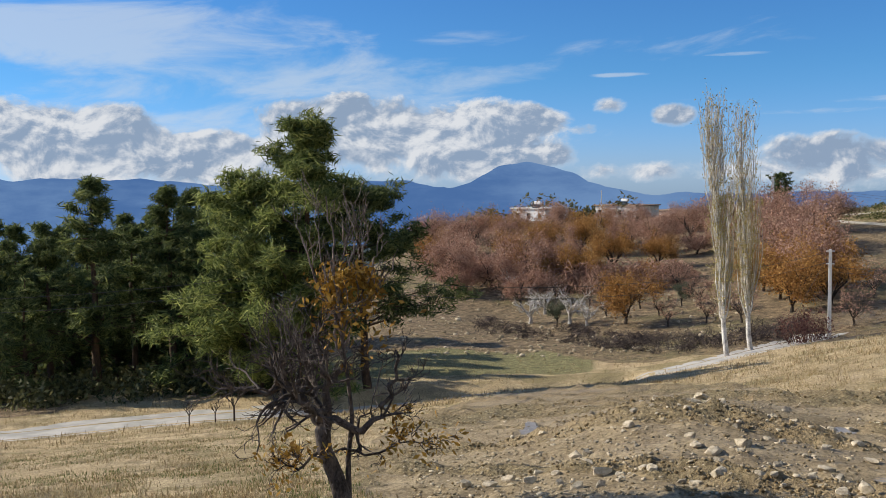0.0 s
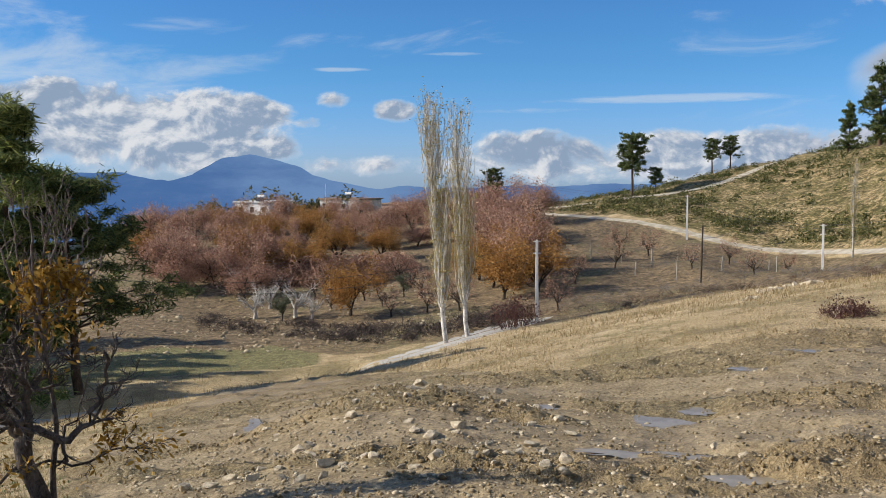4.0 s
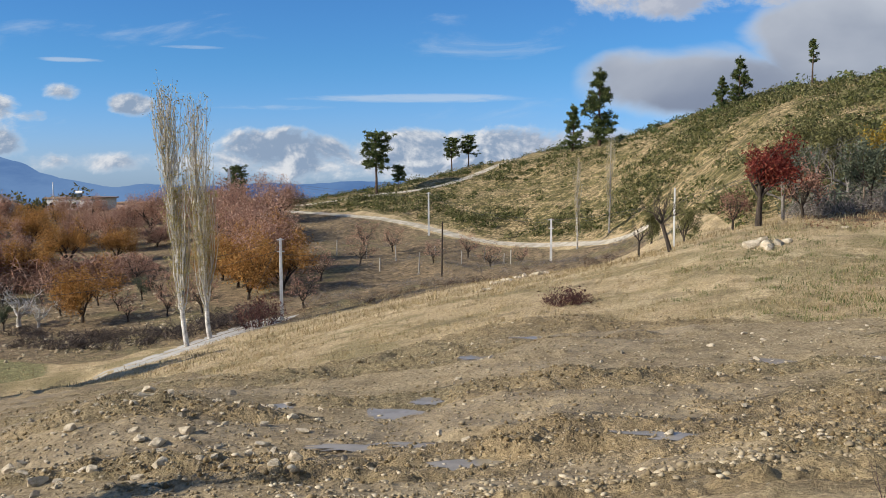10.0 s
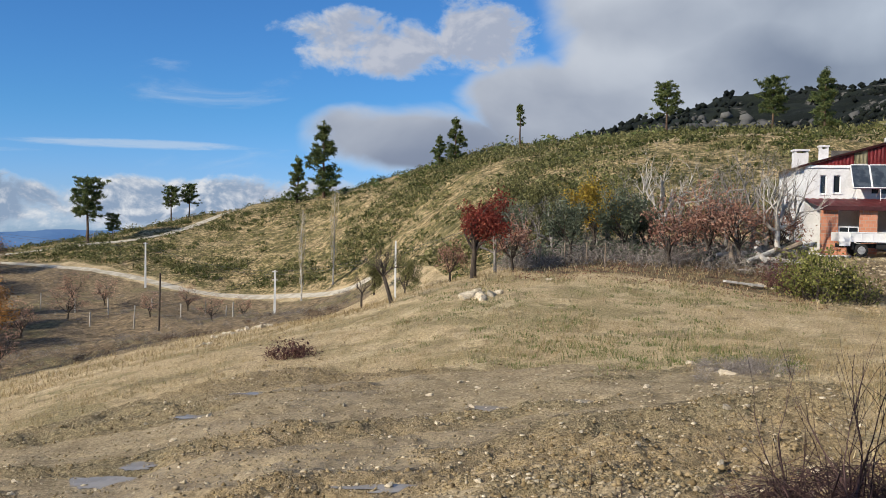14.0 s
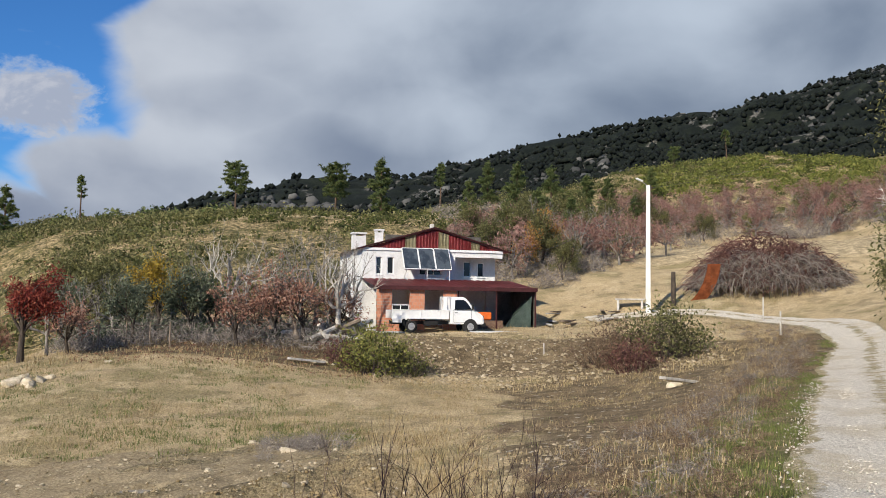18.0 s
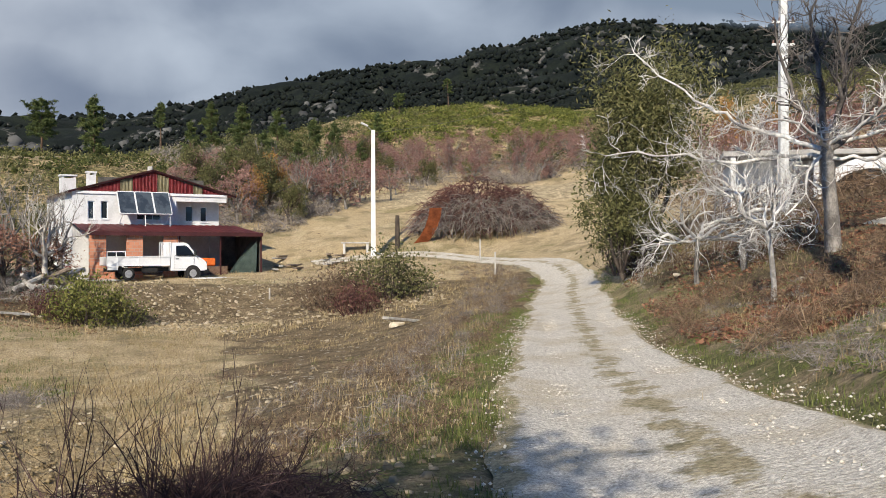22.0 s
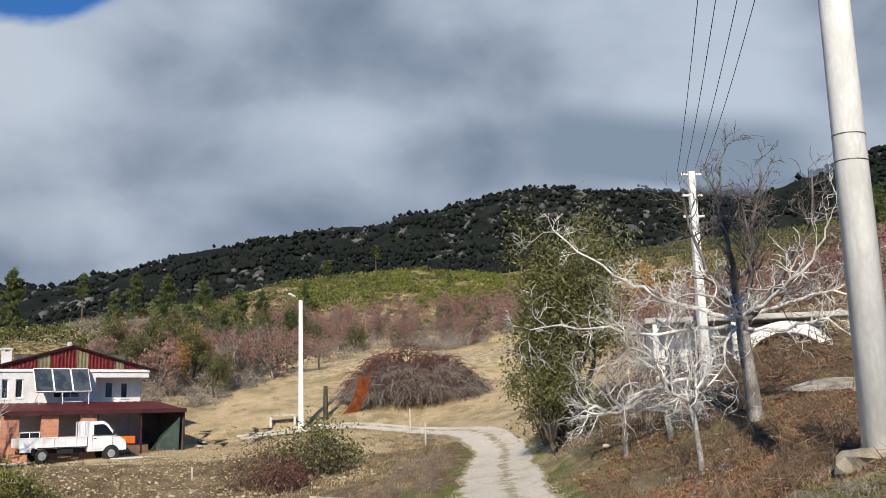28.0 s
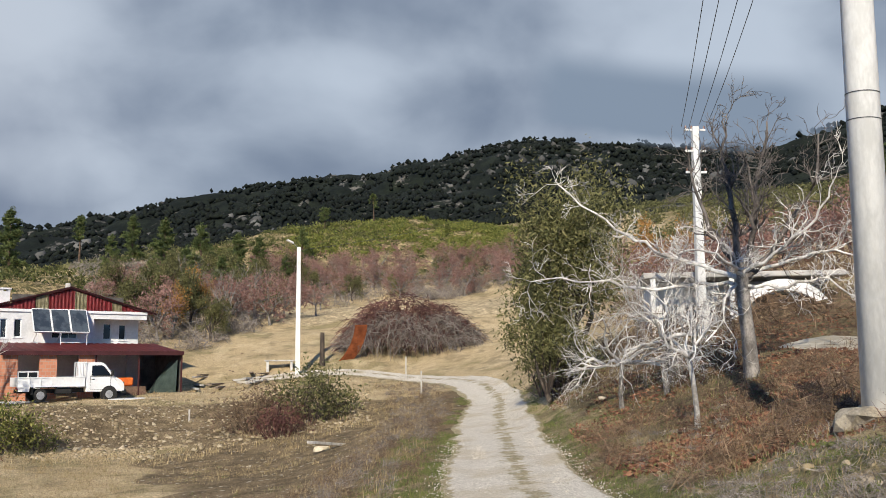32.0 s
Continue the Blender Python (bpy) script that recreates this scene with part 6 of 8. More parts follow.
# ---------------------------------------------------------------- the low buildings beyond the orchard
def far_house(b, d, w_, h_, deep, label, tank=True, wall="white_wall", roof="pale_concrete", yaw=0):
    m = frame_at(b, d, yaw)
    root = thing("village_house", m, label, "house", "houses beyond the orchard")
    part("wall", boxes((0, w_, 0, deep, -3, h_)), wall, root)
    part("roof", boxes((-.3, w_ + .3, -.3, deep + .3, h_, h_ + .22)), roof, root)
    n = max(2, int(w_ / 2.2))
    for k in range(n):
        u = w_ * (k + .5) / n
        wi = part("window", boxes((u - .45, u + .45, -.04, -.003, h_ - 1.8, h_ - .7)), "white_frame", root)
        part("pane", boxes((u - .4, u + .4, -.06, -.041, h_ - 1.75, h_ - .75)), "window_glass", wi)
    if tank:
        tk = part("water_heater", boxes((w_ * .6, w_ * .6 + 1.6, .5, 1.0, h_ + .9, h_ + 1.4), bevel=.1), "white_frame", root)
        part("collector", boxes((w_ * .6, w_ * .6 + 1.6, .1, .45, h_ + .23, h_ + .9)), "solar_glass", tk)
    return root


far_house(4.2, 176, 7.8, 2.3, 7, "low white flat-roofed house beyond the orchard", yaw=-40)
far_house(9.2, 182, 9.5, 2.2, 7, "low grey house with brown roof beyond the orchard", True, "pale_concrete", "tile_brown", -40)
far_house(12.7, 190, 11, 2.2, 7, "long low brown house beyond the orchard", False, "pink_wall", "tile_brown", -35)
x, y = at(9.56, 179)
fp = thing("thin_mast", Matrix.Translation((x, y, z_at(x, y))), "thin white mast on the village houses", "mast")
bm = bmesh.new()
rod(bm, (0, 0, 0), (0, 0, 5.0), .1, .07)
part("shaft", bm, "white_frame", fp)

# ---------------------------------------------------------------- yard clutter
x, y = at(90.2, 66.5)
ru = thing("rusty_sheet", Matrix.Translation((x, y, z_at(x, y) - .1)) @ Matrix.Rotation(radians(-90), 4, "Z"), "tall curved rusty iron sheet leaning at the brambles", "scrap metal")
bm = bmesh.new()
prev = None
for k in range(13):
    t = k / 12
    u = -1.2 + 1.15 * math.sin(t * 1.45)
    z = 2.5 * t ** 1.25
    cu = bm.verts.new((u, 0, z)), bm.verts.new((u + .95 - .1 * t, .25, z + .03))
    if prev:
        bm.faces.new((prev[0], prev[1], cu[1], cu[0]))
    prev = cu
bmesh.ops.solidify(bm, geom=bm.faces[:], thickness=.02)
part("sheet", bm, "rust_metal", ru)
for b_, d_, h_, lab in ((93.2, 59.5, 1.5, "thin white marker stake beside the track"), (94.1, 50, 1.2, "pale wooden stake on the verge"), (80.6, 49.6, .6, "short grey post at the bank edge")):
    x, y = at(b_, d_)
    st = thing("stake", Matrix.Translation((x, y, z_at(x, y))), lab, "stake")
    part("shaft", boxes((-.04, .04, -.04, .04, -.3, h_), bevel=.008), "grey_timber", st)
x, y = at(85.7, 66)
tb = thing("low_table", Matrix.Translation((x, y, z_at(x, y))) @ Matrix.Rotation(radians(-86), 4, "Z"), "weathered grey slab table beside the lamp pole", "table")
part("top", boxes((-1.0, 1.0, -.5, .5, .55, .65), bevel=.01), "grey_timber", tb)
for q in (-.8, .8):
    part("leg", boxes((q - .08, q + .08, -.4, .4, -.2, .55)), "concrete", tb)
x, y = at(88.2, 66)
pt = thing("dark_post", Matrix.Translation((x, y, z_at(x, y))), "rough dark stump of a post by the lamp", "post")
bm = bmesh.new()
rod(bm, (0, 0, -.2), (.12, 0, 2.3), .2, .14, 9)
part("shaft", bm, "dark_bark", pt)
rngl = np.random.default_rng(77)
for k in range(14):
    b_, d_ = rngl.uniform(80.5, 85), rngl.uniform(60, 67)
    x, y = at(b_, d_)
    lg = thing("plank", Matrix.Translation((x, y, z_at(x, y) + .12)) @ Matrix.Rotation(rngl.uniform(-.4, .4), 4, "Z"), "weathered plank lying in the yard", "plank", "planks in the yard")
    part("board", boxes((-1.3, 1.3, -.12, .12, -.05, .05), bevel=.01), "timber" if k % 2 else "grey_timber", lg)
for k in range(16):
    b_, d_ = rngl.uniform(65.6, 69.6), rngl.uniform(49, 53)
    x, y = at(b_, d_)
    lg = thing("log", Matrix.Translation((x, y, z_at(x, y) + .25 + rngl.uniform(0, .5))) @ Matrix.Rotation(rngl.uniform(0, 3), 4, "Z") @ Matrix.Rotation(rngl.uniform(-.6, .6), 4, "Y"), "grey split log on the woodpile by the house", "log", "woodpile logs")
    bm = bmesh.new()
    rod(bm, (-.9, 0, 0), (.9, .05, .05), .13, .10, 7)
    part("wood", bm, "grey_timber" if k % 3 else "timber", lg)
for b_, d_ in ((54.6, 47.5), (56.1, 47), (57.4, 46.8), (58.5, 46.6)):
    x, y = at(b_, d_)
    fp = thing("fence_post", Matrix.Translation((x, y, z_at(x, y))), "leaning brown fence post at the grove", "post", "grove fence posts")
    bm = bmesh.new()
    rod(bm, (0, 0, -.2), (.07, .04, 1.15), .045, .035, 7)
    part("shaft", bm, "timber", fp)
    if b_ < 58:
        rail = bmesh.new()
        rod(rail, (0, 0, 1.0), (1.25, -.25, .95), .022, .018, 6)
        part("rail", rail, "timber", fp)

slab_pole(126.9, 70, 4.2, arms=0, w0=.1, w1=.08, insul=False, name="post", label="thin pale post on the upper slope")
for k, (b_, d_, h_) in enumerate([(27.4, 108, 1.6), (29.2, 101, 1.7), (30.6, 92, 2.2), (33.2, 99, 1.5), (34.6, 104, 1.6), (36.2, 92, 1.4), (28.2, 95, 1.4), (31.6, 108, 1.6), (25.6, 112, 1.8), (35.8, 101, 1.5)]):
    x, y = at(b_, d_)
    st = thing("stake", Matrix.Translation((x, y, z_at(x, y))) @ Matrix.Rotation(rngl.uniform(-.08, .08), 4, "X"), "thin pale stake in the bare lower field", "stake", "stakes in the lower field")
    part("shaft", boxes((-.05, .05, -.05, .05, -.3, h_), bevel=.01), "grey_timber", st)
for b_, d_, L_ in ((88.9, 35.5, 1.3), (66.4, 44.2, .9)):
    x, y = at(b_, d_)
    lg = thing("plank", Matrix.Translation((x, y, z_at(x, y) + .14)) @ Matrix.Rotation(radians(-40), 4, "Z") @ Matrix.Rotation(.12, 4, "Y"), "pale weathered plank lying on the verge", "plank")
    part("board", boxes((-L_, L_, -.16, .16, -.05, .05), bevel=.01), "grey_timber", lg)
cy = thing("gas_cylinder", HOUSE @ Matrix.Translation((-.35, -.5, -.1)), "small red gas cylinder against the house wall", "gas cylinder")
b = bmesh.new()
rod(b, (0, 0, 0), (0, 0, .75), .2, .2, 18)
bmesh.ops.bevel(b, geom=b.edges[:], offset=.05, segments=2, affect="EDGES")
part("body", b, "red_sheet", cy)
b = bmesh.new()
rod(b, (0, 0, .75), (0, 0, .9), .07, .07, 12)
part("valve", b, "steel", cy)
# cloud that hangs on the summit; its light is a painted grey glow
fog = Nodes("summit_cloud_glow", 1.0, 0, 0.0)
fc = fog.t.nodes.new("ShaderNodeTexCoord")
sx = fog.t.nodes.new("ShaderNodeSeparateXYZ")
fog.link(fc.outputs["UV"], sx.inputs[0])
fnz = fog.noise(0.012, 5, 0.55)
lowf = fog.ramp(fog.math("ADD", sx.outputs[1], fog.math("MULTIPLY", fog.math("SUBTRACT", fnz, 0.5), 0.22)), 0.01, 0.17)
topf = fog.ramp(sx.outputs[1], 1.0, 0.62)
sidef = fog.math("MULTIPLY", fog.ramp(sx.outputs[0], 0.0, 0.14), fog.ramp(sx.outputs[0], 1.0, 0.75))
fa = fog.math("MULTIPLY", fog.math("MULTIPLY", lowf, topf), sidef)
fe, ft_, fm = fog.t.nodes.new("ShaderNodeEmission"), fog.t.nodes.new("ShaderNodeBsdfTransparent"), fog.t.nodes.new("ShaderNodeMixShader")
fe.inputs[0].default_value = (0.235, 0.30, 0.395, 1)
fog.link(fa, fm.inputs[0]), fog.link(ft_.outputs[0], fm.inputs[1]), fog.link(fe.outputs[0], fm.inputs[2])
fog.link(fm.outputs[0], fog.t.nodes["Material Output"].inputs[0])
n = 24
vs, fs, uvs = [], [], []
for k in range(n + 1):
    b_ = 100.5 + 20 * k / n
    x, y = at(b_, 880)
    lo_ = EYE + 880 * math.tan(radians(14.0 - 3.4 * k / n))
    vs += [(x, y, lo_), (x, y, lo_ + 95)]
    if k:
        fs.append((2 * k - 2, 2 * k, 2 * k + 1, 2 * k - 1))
m_ = np_mesh("backdrop_cloud", vs, fs, "summit_cloud_glow")
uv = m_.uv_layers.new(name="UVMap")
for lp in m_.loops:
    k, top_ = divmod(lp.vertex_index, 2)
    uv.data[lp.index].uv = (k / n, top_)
o = tagged(new("backdrop_cloud", m_), "grey cloud hanging on the mountain summit, a glowing backdrop strip", "cloud", kind="structure")
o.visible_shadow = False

# ---------------------------------------------------------------- planting
R = np.random.default_rng(2024)
# pines by the lane
p = pine(15.4, 4.6, 0.10, 1, 40000, 0.30, label="broad sunlit green pine beside the concrete lane", gaps=0.4, whorls=26, pointed=0.35)
p.matrix_world = put(p, -8.4, 53)
p = pine(12.8, 5.4, 0.08, 2, 38000, 0.30, label="broad sunlit green pine beside the concrete lane", gaps=0.4, whorls=22, pointed=0.4)
p.matrix_world = put(p, -11.4, 54)
p = pine(12.2, 4.6, 0.30, 3, 24000, 0.30, "dark_needles", label="dark pine with bare lower trunk by the field", gaps=0.3, whorls=20, pointed=0.3)
p.matrix_world = put(p, -5.0, 55)
ga = pine(12.5, 3.0, 0.24, 4, 9000, 0.34, "dark_needles", "tall dark pine with an open ragged crown", "pines along the lane", whorls=22, pointed=0.62, gaps=.55)
gb = pine(11.5, 2.6, 0.40, 5, 7000, 0.34, "dark_needles", "tall dark pine with a long bare trunk", "pines along the lane", whorls=17, pointed=0.45, gaps=.6)
gc = pine(9.0, 2.6, 0.10, 6, 7000, 0.34, "dark_needles", "young bushy dark pine", "pines along the lane", whorls=20, pointed=0.7, gaps=.45)
scatter(ga, [(-20.6, 60, 1.04), (-16.2, 61, 1.0), (-25.5, 63, .9), (-13.4, 66, 1.0), (-23.0, 78, 1.05), (-28, 70, 1.0), (-30.5, 62, .95), (-18.6, 82, 1.1), (-15.0, 72, 1.1), (-24.4, 70, .95), (-22.2, 90, 1.15), (-27, 86, 1.2), (-14, 84, 1.2), (-17.4, 92, 1.2)], R)
scatter(gb, [(-22.9, 61, .86), (-18.5, 63, .92), (-14.4, 60, .85), (-26.8, 76, 1.0), (-16.8, 78, 1.05), (-12.5, 74, 1.1), (-32, 75, 1.1), (-19.6, 74, 1.0), (-25.4, 80, 1.05), (-29.5, 78, 1.1), (-20.8, 84, 1.1), (-10.6, 80, 1.1)], R)
scatter(gc, [(-24.2, 58, .8), (-19.4, 66, .95), (-21.8, 69, 1.0), (-17.3, 68, .9), (-26.4, 67, .9), (-15.6, 65, .8), (-12.0, 62, .9), (-13.6, 79, 1.2), (-18.0, 74, 1.1), (-23.8, 84, 1.3), (-20.0, 92, 1.4), (-16.2, 86, 1.3), (-28.5, 82, 1.2)], R)
# pines on the ridge and round the farm
ra = pine(10, 2.5, 0.42, 11, 6500, 0.42, material="dark_needles", label="lone pine with a flat ragged crown on the ridge", group="pines on the ridge", gaps=.35, whorls=14, pointed=.05)
scatter(ra, [(28.0, 163, 1.10), (29.4, 165, .5), (32.6, 186, .68), (33.6, 188, .66), (67.9, 150, .93), (62.0, 112, .64), (88.3, 185, .5), (120.5, 110, .7), (19.75, 165, .78)], R)
rb = pine(10, 2.2, 0.10, 12, 7000, 0.42, material="dark_needles", label="slender green pine on the hill crest", group="pines on the ridge", gaps=.25, whorls=18, pointed=.6)
scatter(rb, [(41.5, 166, 1.35), (39.9, 168, .85), (49.4, 138, .72), (48.5, 140, .55), (70.7, 138, .95), (77.2, 140, .7), (79.0, 110, .7), (81, 118, .72), (83.2, 122, .66), (80.2, 96, .6), (82.3, 100, .55), (78.3, 92, .5), (84.4, 132, .62), (87.0, 150, .55), (86, 118, .5), (104, 150, .6), (122.5, 95, .6), (124, 120, .8), (76.0, 112, .5)], R)
rc = pine(10, 1.3, 0.52, 13, 2600, 0.42, material="dark_needles", label="thin pine with a long bare stem", group="pines on the ridge", gaps=.4, whorls=8, pointed=.3)
scatter(rc, [(53.3, 132, .62), (74.3, 150, .80), (91.3, 190, .66)], R)
# autumn orchard beyond the green field
oa = round_tree(6.3, 7.4, 21, 8000, 0.18, "rust_leaf", label="rounded orchard tree with rust-brown autumn leaves", group="orchard trees", trunk=.10, haze=.075)
ob_ = round_tree(5.9, 7.0, 22, 7500, 0.18, "rust_leaf", label="rounded orchard tree with rust-brown autumn leaves", group="orchard trees", trunk=.10, haze=.075)
oc = round_tree(5.4, 6.2, 23, 6500, 0.17, "orange_leaf", label="rounded orchard tree with orange autumn leaves", group="orchard trees", trunk=.10, haze=.075)
od = round_tree(4.2, 4.6, 24, 700, 0.15, "rust_leaf", "dark_bark", label="nearly bare orchard tree, its twigs red-brown", group="orchard trees", depth=5, trunk=.2)
rows_a, rows_b, rows_c, rows_d = [], [], [], []
for ring, (dd, b0, b1, st) in enumerate([(158, 0.5, 19, 2.2), (146, -0.5, 19, 2.3), (134, -2, 18, 2.5), (123, -1.5, 15, 2.8), (108, 1.0, 9.5, 2.4)]):
    b_ = b0
    while b_ < b1:
        r_ = R.random()
        row = (b_ + R.normal(0, .3), dd + R.normal(0, 2.0), R.uniform(.80, 1.10) * (.78 if dd > 150 else .95))
        (rows_a if r_ < .42 else rows_b if r_ < .78 else rows_c)[len((rows_a if r_ < .42 else rows_b if r_ < .78 else rows_c)):] = [row]
        b_ += st
rows_a += [(20.6, 96, 1.05), (20.2, 128, 1.2), (21.4, 110, 1.1), (19.2, 122, 1.1), (17.8, 132, 1.1), (22.0, 138, 1.0)]
rows_b += [(19.5, 106, 1.15), (21.2, 90, .9), (20.5, 142, 1.1), (1.0, 104, .85), (4.6, 100, .9)]
rows_c += [(20.3, 84, 1.0), (22.4, 86, .95), (22.3, 98, 1.1), (18.8, 98, 1.0), (10.9, 84, .95), (5.6, 108, .9), (19.7, 92, 1.0)]
rows_d += [(3.0, 112, .9), (9.5, 102, .8), (12.6, 96, .75), (14, 105, .8), (24.6, 90, .8), (27, 100, .8), (29, 112, .75), (33.6, 104, .7), (35, 90, .6), (31.5, 95, .6), (36.8, 100, .6), (27.3, 116, .85), (23.6, 72, .7), (17.6, 80, .8), (15.3, 90, .8), (13.4, 82, .6), (4.6, 96, .7), (6.8, 98, .75), (8.8, 95, .7), (11.8, 92, .7), (14.6, 97, .75), (16.4, 88, .7), (12.9, 88, .6), (15.6, 82, .65), (9.8, 88, .6)]
scatter(oa, rows_a, R), scatter(ob_, rows_b, R), scatter(oc, rows_c, R), scatter(od, rows_d, R)
# felled brush and pale dead boughs in the orchard
for k, (b_, d_, s_) in enumerate([(1.5, 114, 1.0), (4.0, 110, 1.0), (8.2, 106, 1.25), (10.6, 106, 1.3), (6.6, 116, .9), (12.8, 110, 1.1)]):
    br_ = bramble(3.0, 9.5, 5.0, 90 + k, 520, "rust_leaf", "brush_pile", "heap of cut reddish brush in the orchard", .06)
    br_.matrix_world = put(br_, b_, d_, s_, R.uniform(-20, 20))
wb = bare_tree(3.2, 3.4, 31, "white_bark", label="pale dead fruit tree with tangled white boughs", group="dead fruit trees", depth=5, trunk=.2, spread=.8, r=.05, rise=(.2, .9))
scatter(wb, [(5.2, 88, 1.15), (7.6, 86, 1.2), (8.6, 84, .9), (6.1, 92, 1.0), (4.0, 104, 1.0)], R)
# poplars at the lane
pa = poplar(16.6, 2.3, 41, "tall slender poplar with sparse yellow leaves and leaning white stem", "poplars at the lane", 3800, .10, lean=-.055)
pa.matrix_world = put(pa, 16.8, 62, 1.0, -16.8)
pb = poplar(16.2, 2.3, 42, "tall slender poplar with sparse yellow leaves and white stem", "poplars at the lane", 3300, .10, lean=-.035)
pb.matrix_world = put(pb, 18.05, 64, 1.0, -18.05)
pc = poplar(10.2, 1.3, 43, "thin bare poplar below the hill", "small poplars", 420, .11, "pale_bark", leaders=26)
scatter(pc, [(40.2, 104, 1.0), (42.1, 106, 1.02)], R)
# the fruit tree near by, and the rest of the foreground
def crooked(w, rng, pts, r0, r1, shoots, length, depth, bag, up=0.5, spread=0.6, least=0.006, sides=7, wiggle=0.2):
    """A limb bent along given points, with shoots growing from it."""
    p = np.array(pts, float)
    fine = np.array([np.interp(np.linspace(0, len(p) - 1, len(p) * 3), np.arange(len(p)), p[:, i]) for i in range(3)]).T
    fine[1:-1] += rng.normal(0, .3 * r0 + .02, fine[1:-1].shape)
    rad = np.linspace(r0, r1, len(fine))
    w.limb(fine, rad, sides)
    for k in range(shoots):
        i = int(rng.integers(max(1, len(fine) // 4), len(fine)))
        along = fine[i] - fine[i - 1]
        d = along / (np.linalg.norm(along) + 1e-9) * 0.6 + rng.normal(0, .65, 3) + np.array([0, 0, up])
        grow(w, rng, fine[i], d / np.linalg.norm(d), length * rng.uniform(.5, 1.3), max(least, rad[i] * rng.uniform(.4, .65)), depth, bag, spread, wiggle, up * .5, (2, 3), .68, 4, .6, 5, least)


def fruit_tree(seed):
    """A crooked old stem, low side boughs, a tangle of shoots on one side and tall whips above."""
    rng = np.random.default_rng(seed)
    stem, grey, tips, gold, low = Wood(6), Wood(6), [], [], []
    stem.limb([(0.02, 0, -.35), (-.04, 0, .15), (-.13, .02, .45), (-.27, 0, .82), (-.29, 0, 1.08), (-.22, 0, 1.26)], [.145, .125, .115, .105, .11, .09], 11)
    stem.limb([(.05, .05, -.2), (.05, .06, .65), (.12, .04, 1.24), (.06, 0, 1.9), (-.02, 0, 2.5), (0, 0, 3.0)], [.045, .038, .032, .026, .02, .014], 7)
    crooked(stem, rng, [(-.27, 0, 1.15), (-.54, .05, 1.48), (-.86, 0, 1.62), (-1.2, -.05, 1.70)], .075, .03, 22, .52, 3, tips, .4)
    crooked(stem, rng, [(-.22, 0, 1.22), (-.42, -.3, 1.5), (-.7, -.5, 1.8), (-.8, -.6, 2.2)], .055, .022, 16, .52, 3, tips, .35)
    crooked(stem, rng, [(-.26, 0, 1.2), (-.4, .25, 1.6), (-.5, .4, 2.0), (-.55, .4, 2.4)], .055, .02, 12, .42, 3, tips, .5)
    crooked(stem, rng, [(-.22, 0, 1.24), (.2, -.05, 1.08), (.54, 0, 1.24), (.68, .05, 1.68), (.74, .05, 2.15)], .06, .018, 11, .36, 3, tips, .4)
    crooked(stem, rng, [(-.22, 0, 1.26), (-.2, 0, 1.7), (-.32, .05, 2.2), (-.3, 0, 2.6)], .06, .022, 12, .42, 3, tips, .5)
    for top, start in (((-.33, .05, 3.95), 2.1), ((-.17, -.1, 4.30), 2.5), ((.22, .1, 4.05), 2.5), ((.58, 0, 3.75), 2.3), ((.80, .1, 3.55), 2.2), ((-.55, .1, 3.85), 2.4), ((.05, -.15, 4.0), 2.6), ((.40, .2, 3.9), 2.5)):
        crooked(grey, rng, [(0.0, 0, start), (top[0] * .35, top[1], start + (top[2] - start) * .35), (top[0] * .75, top[1], start + (top[2] - start) * .7), top], .024, .007, 5, .34, 2, gold, .9, .45, .005)
    crooked(stem, rng, [(-.3, 0, .85), (-.62, -.05, .55), (-.95, 0, .72)], .024, .01, 10, .28, 2, low, .2)
    crooked(stem, rng, [(-.18, 0, .76), (.45, 0, .74), (.9, .05, .86), (1.25, .05, .80)], .022, .008, 10, .25, 2, low, .15)
    crooked(stem, rng, [(.06, 0, .9), (.35, .2, 1.3), (.6, .3, 2.0)], .02, .008, 6, .3, 2, gold, .5)
    gold = np.array(gold)
    near = gold[np.hypot(gold[:, 0] - .08, (gold[:, 2] - 2.65) * .8) < .55]
    c = np.vstack([around(near, 900, .09, rng), around(np.array([(.05, 0, 2.45), (-.1, 0, 2.75), (.25, .05, 2.7)]), 260, .22, rng), around(np.array(low), 420, .09, rng)])
    root = plant("fruit_tree", "old dark crooked fruit tree with a few ochre leaves", "tree", "", stem, "old_bark", leaf_mesh("crown", c, .072, rng, "ochre_leaf"))
    part("whip", grey.mesh("whip", "whip_bark"), "whip_bark", root, "tall thin pinkish grey shoots")
    return root


plain("whip_bark", (0.085, 0.070, 0.062), (0.27, 0.225, 0.20), 6, stretch=(1, 1, 0.4), bump=0.4)
plain("old_bark", (0.032, 0.025, 0.022), (0.17, 0.14, 0.125), 5, stretch=(1, 1, 0.4), bump=0.9, depth=0.03)
ft = fruit_tree(52)
ft.matrix_world = put(ft, -6.6, 13.2, 1.0, 6.6)
sl = bare_tree(1.7, 1.1, 131, "dark_bark", "sapling", "small bare sapling at the lane's edge", "saplings at the lane", depth=4, trunk=.35, limbs=4, r=.022, spread=.5)
scatter(sl, [(-15.5, 44.5, .85), (-14.0, 45, .8), (-12.9, 45, 1.25)], R)
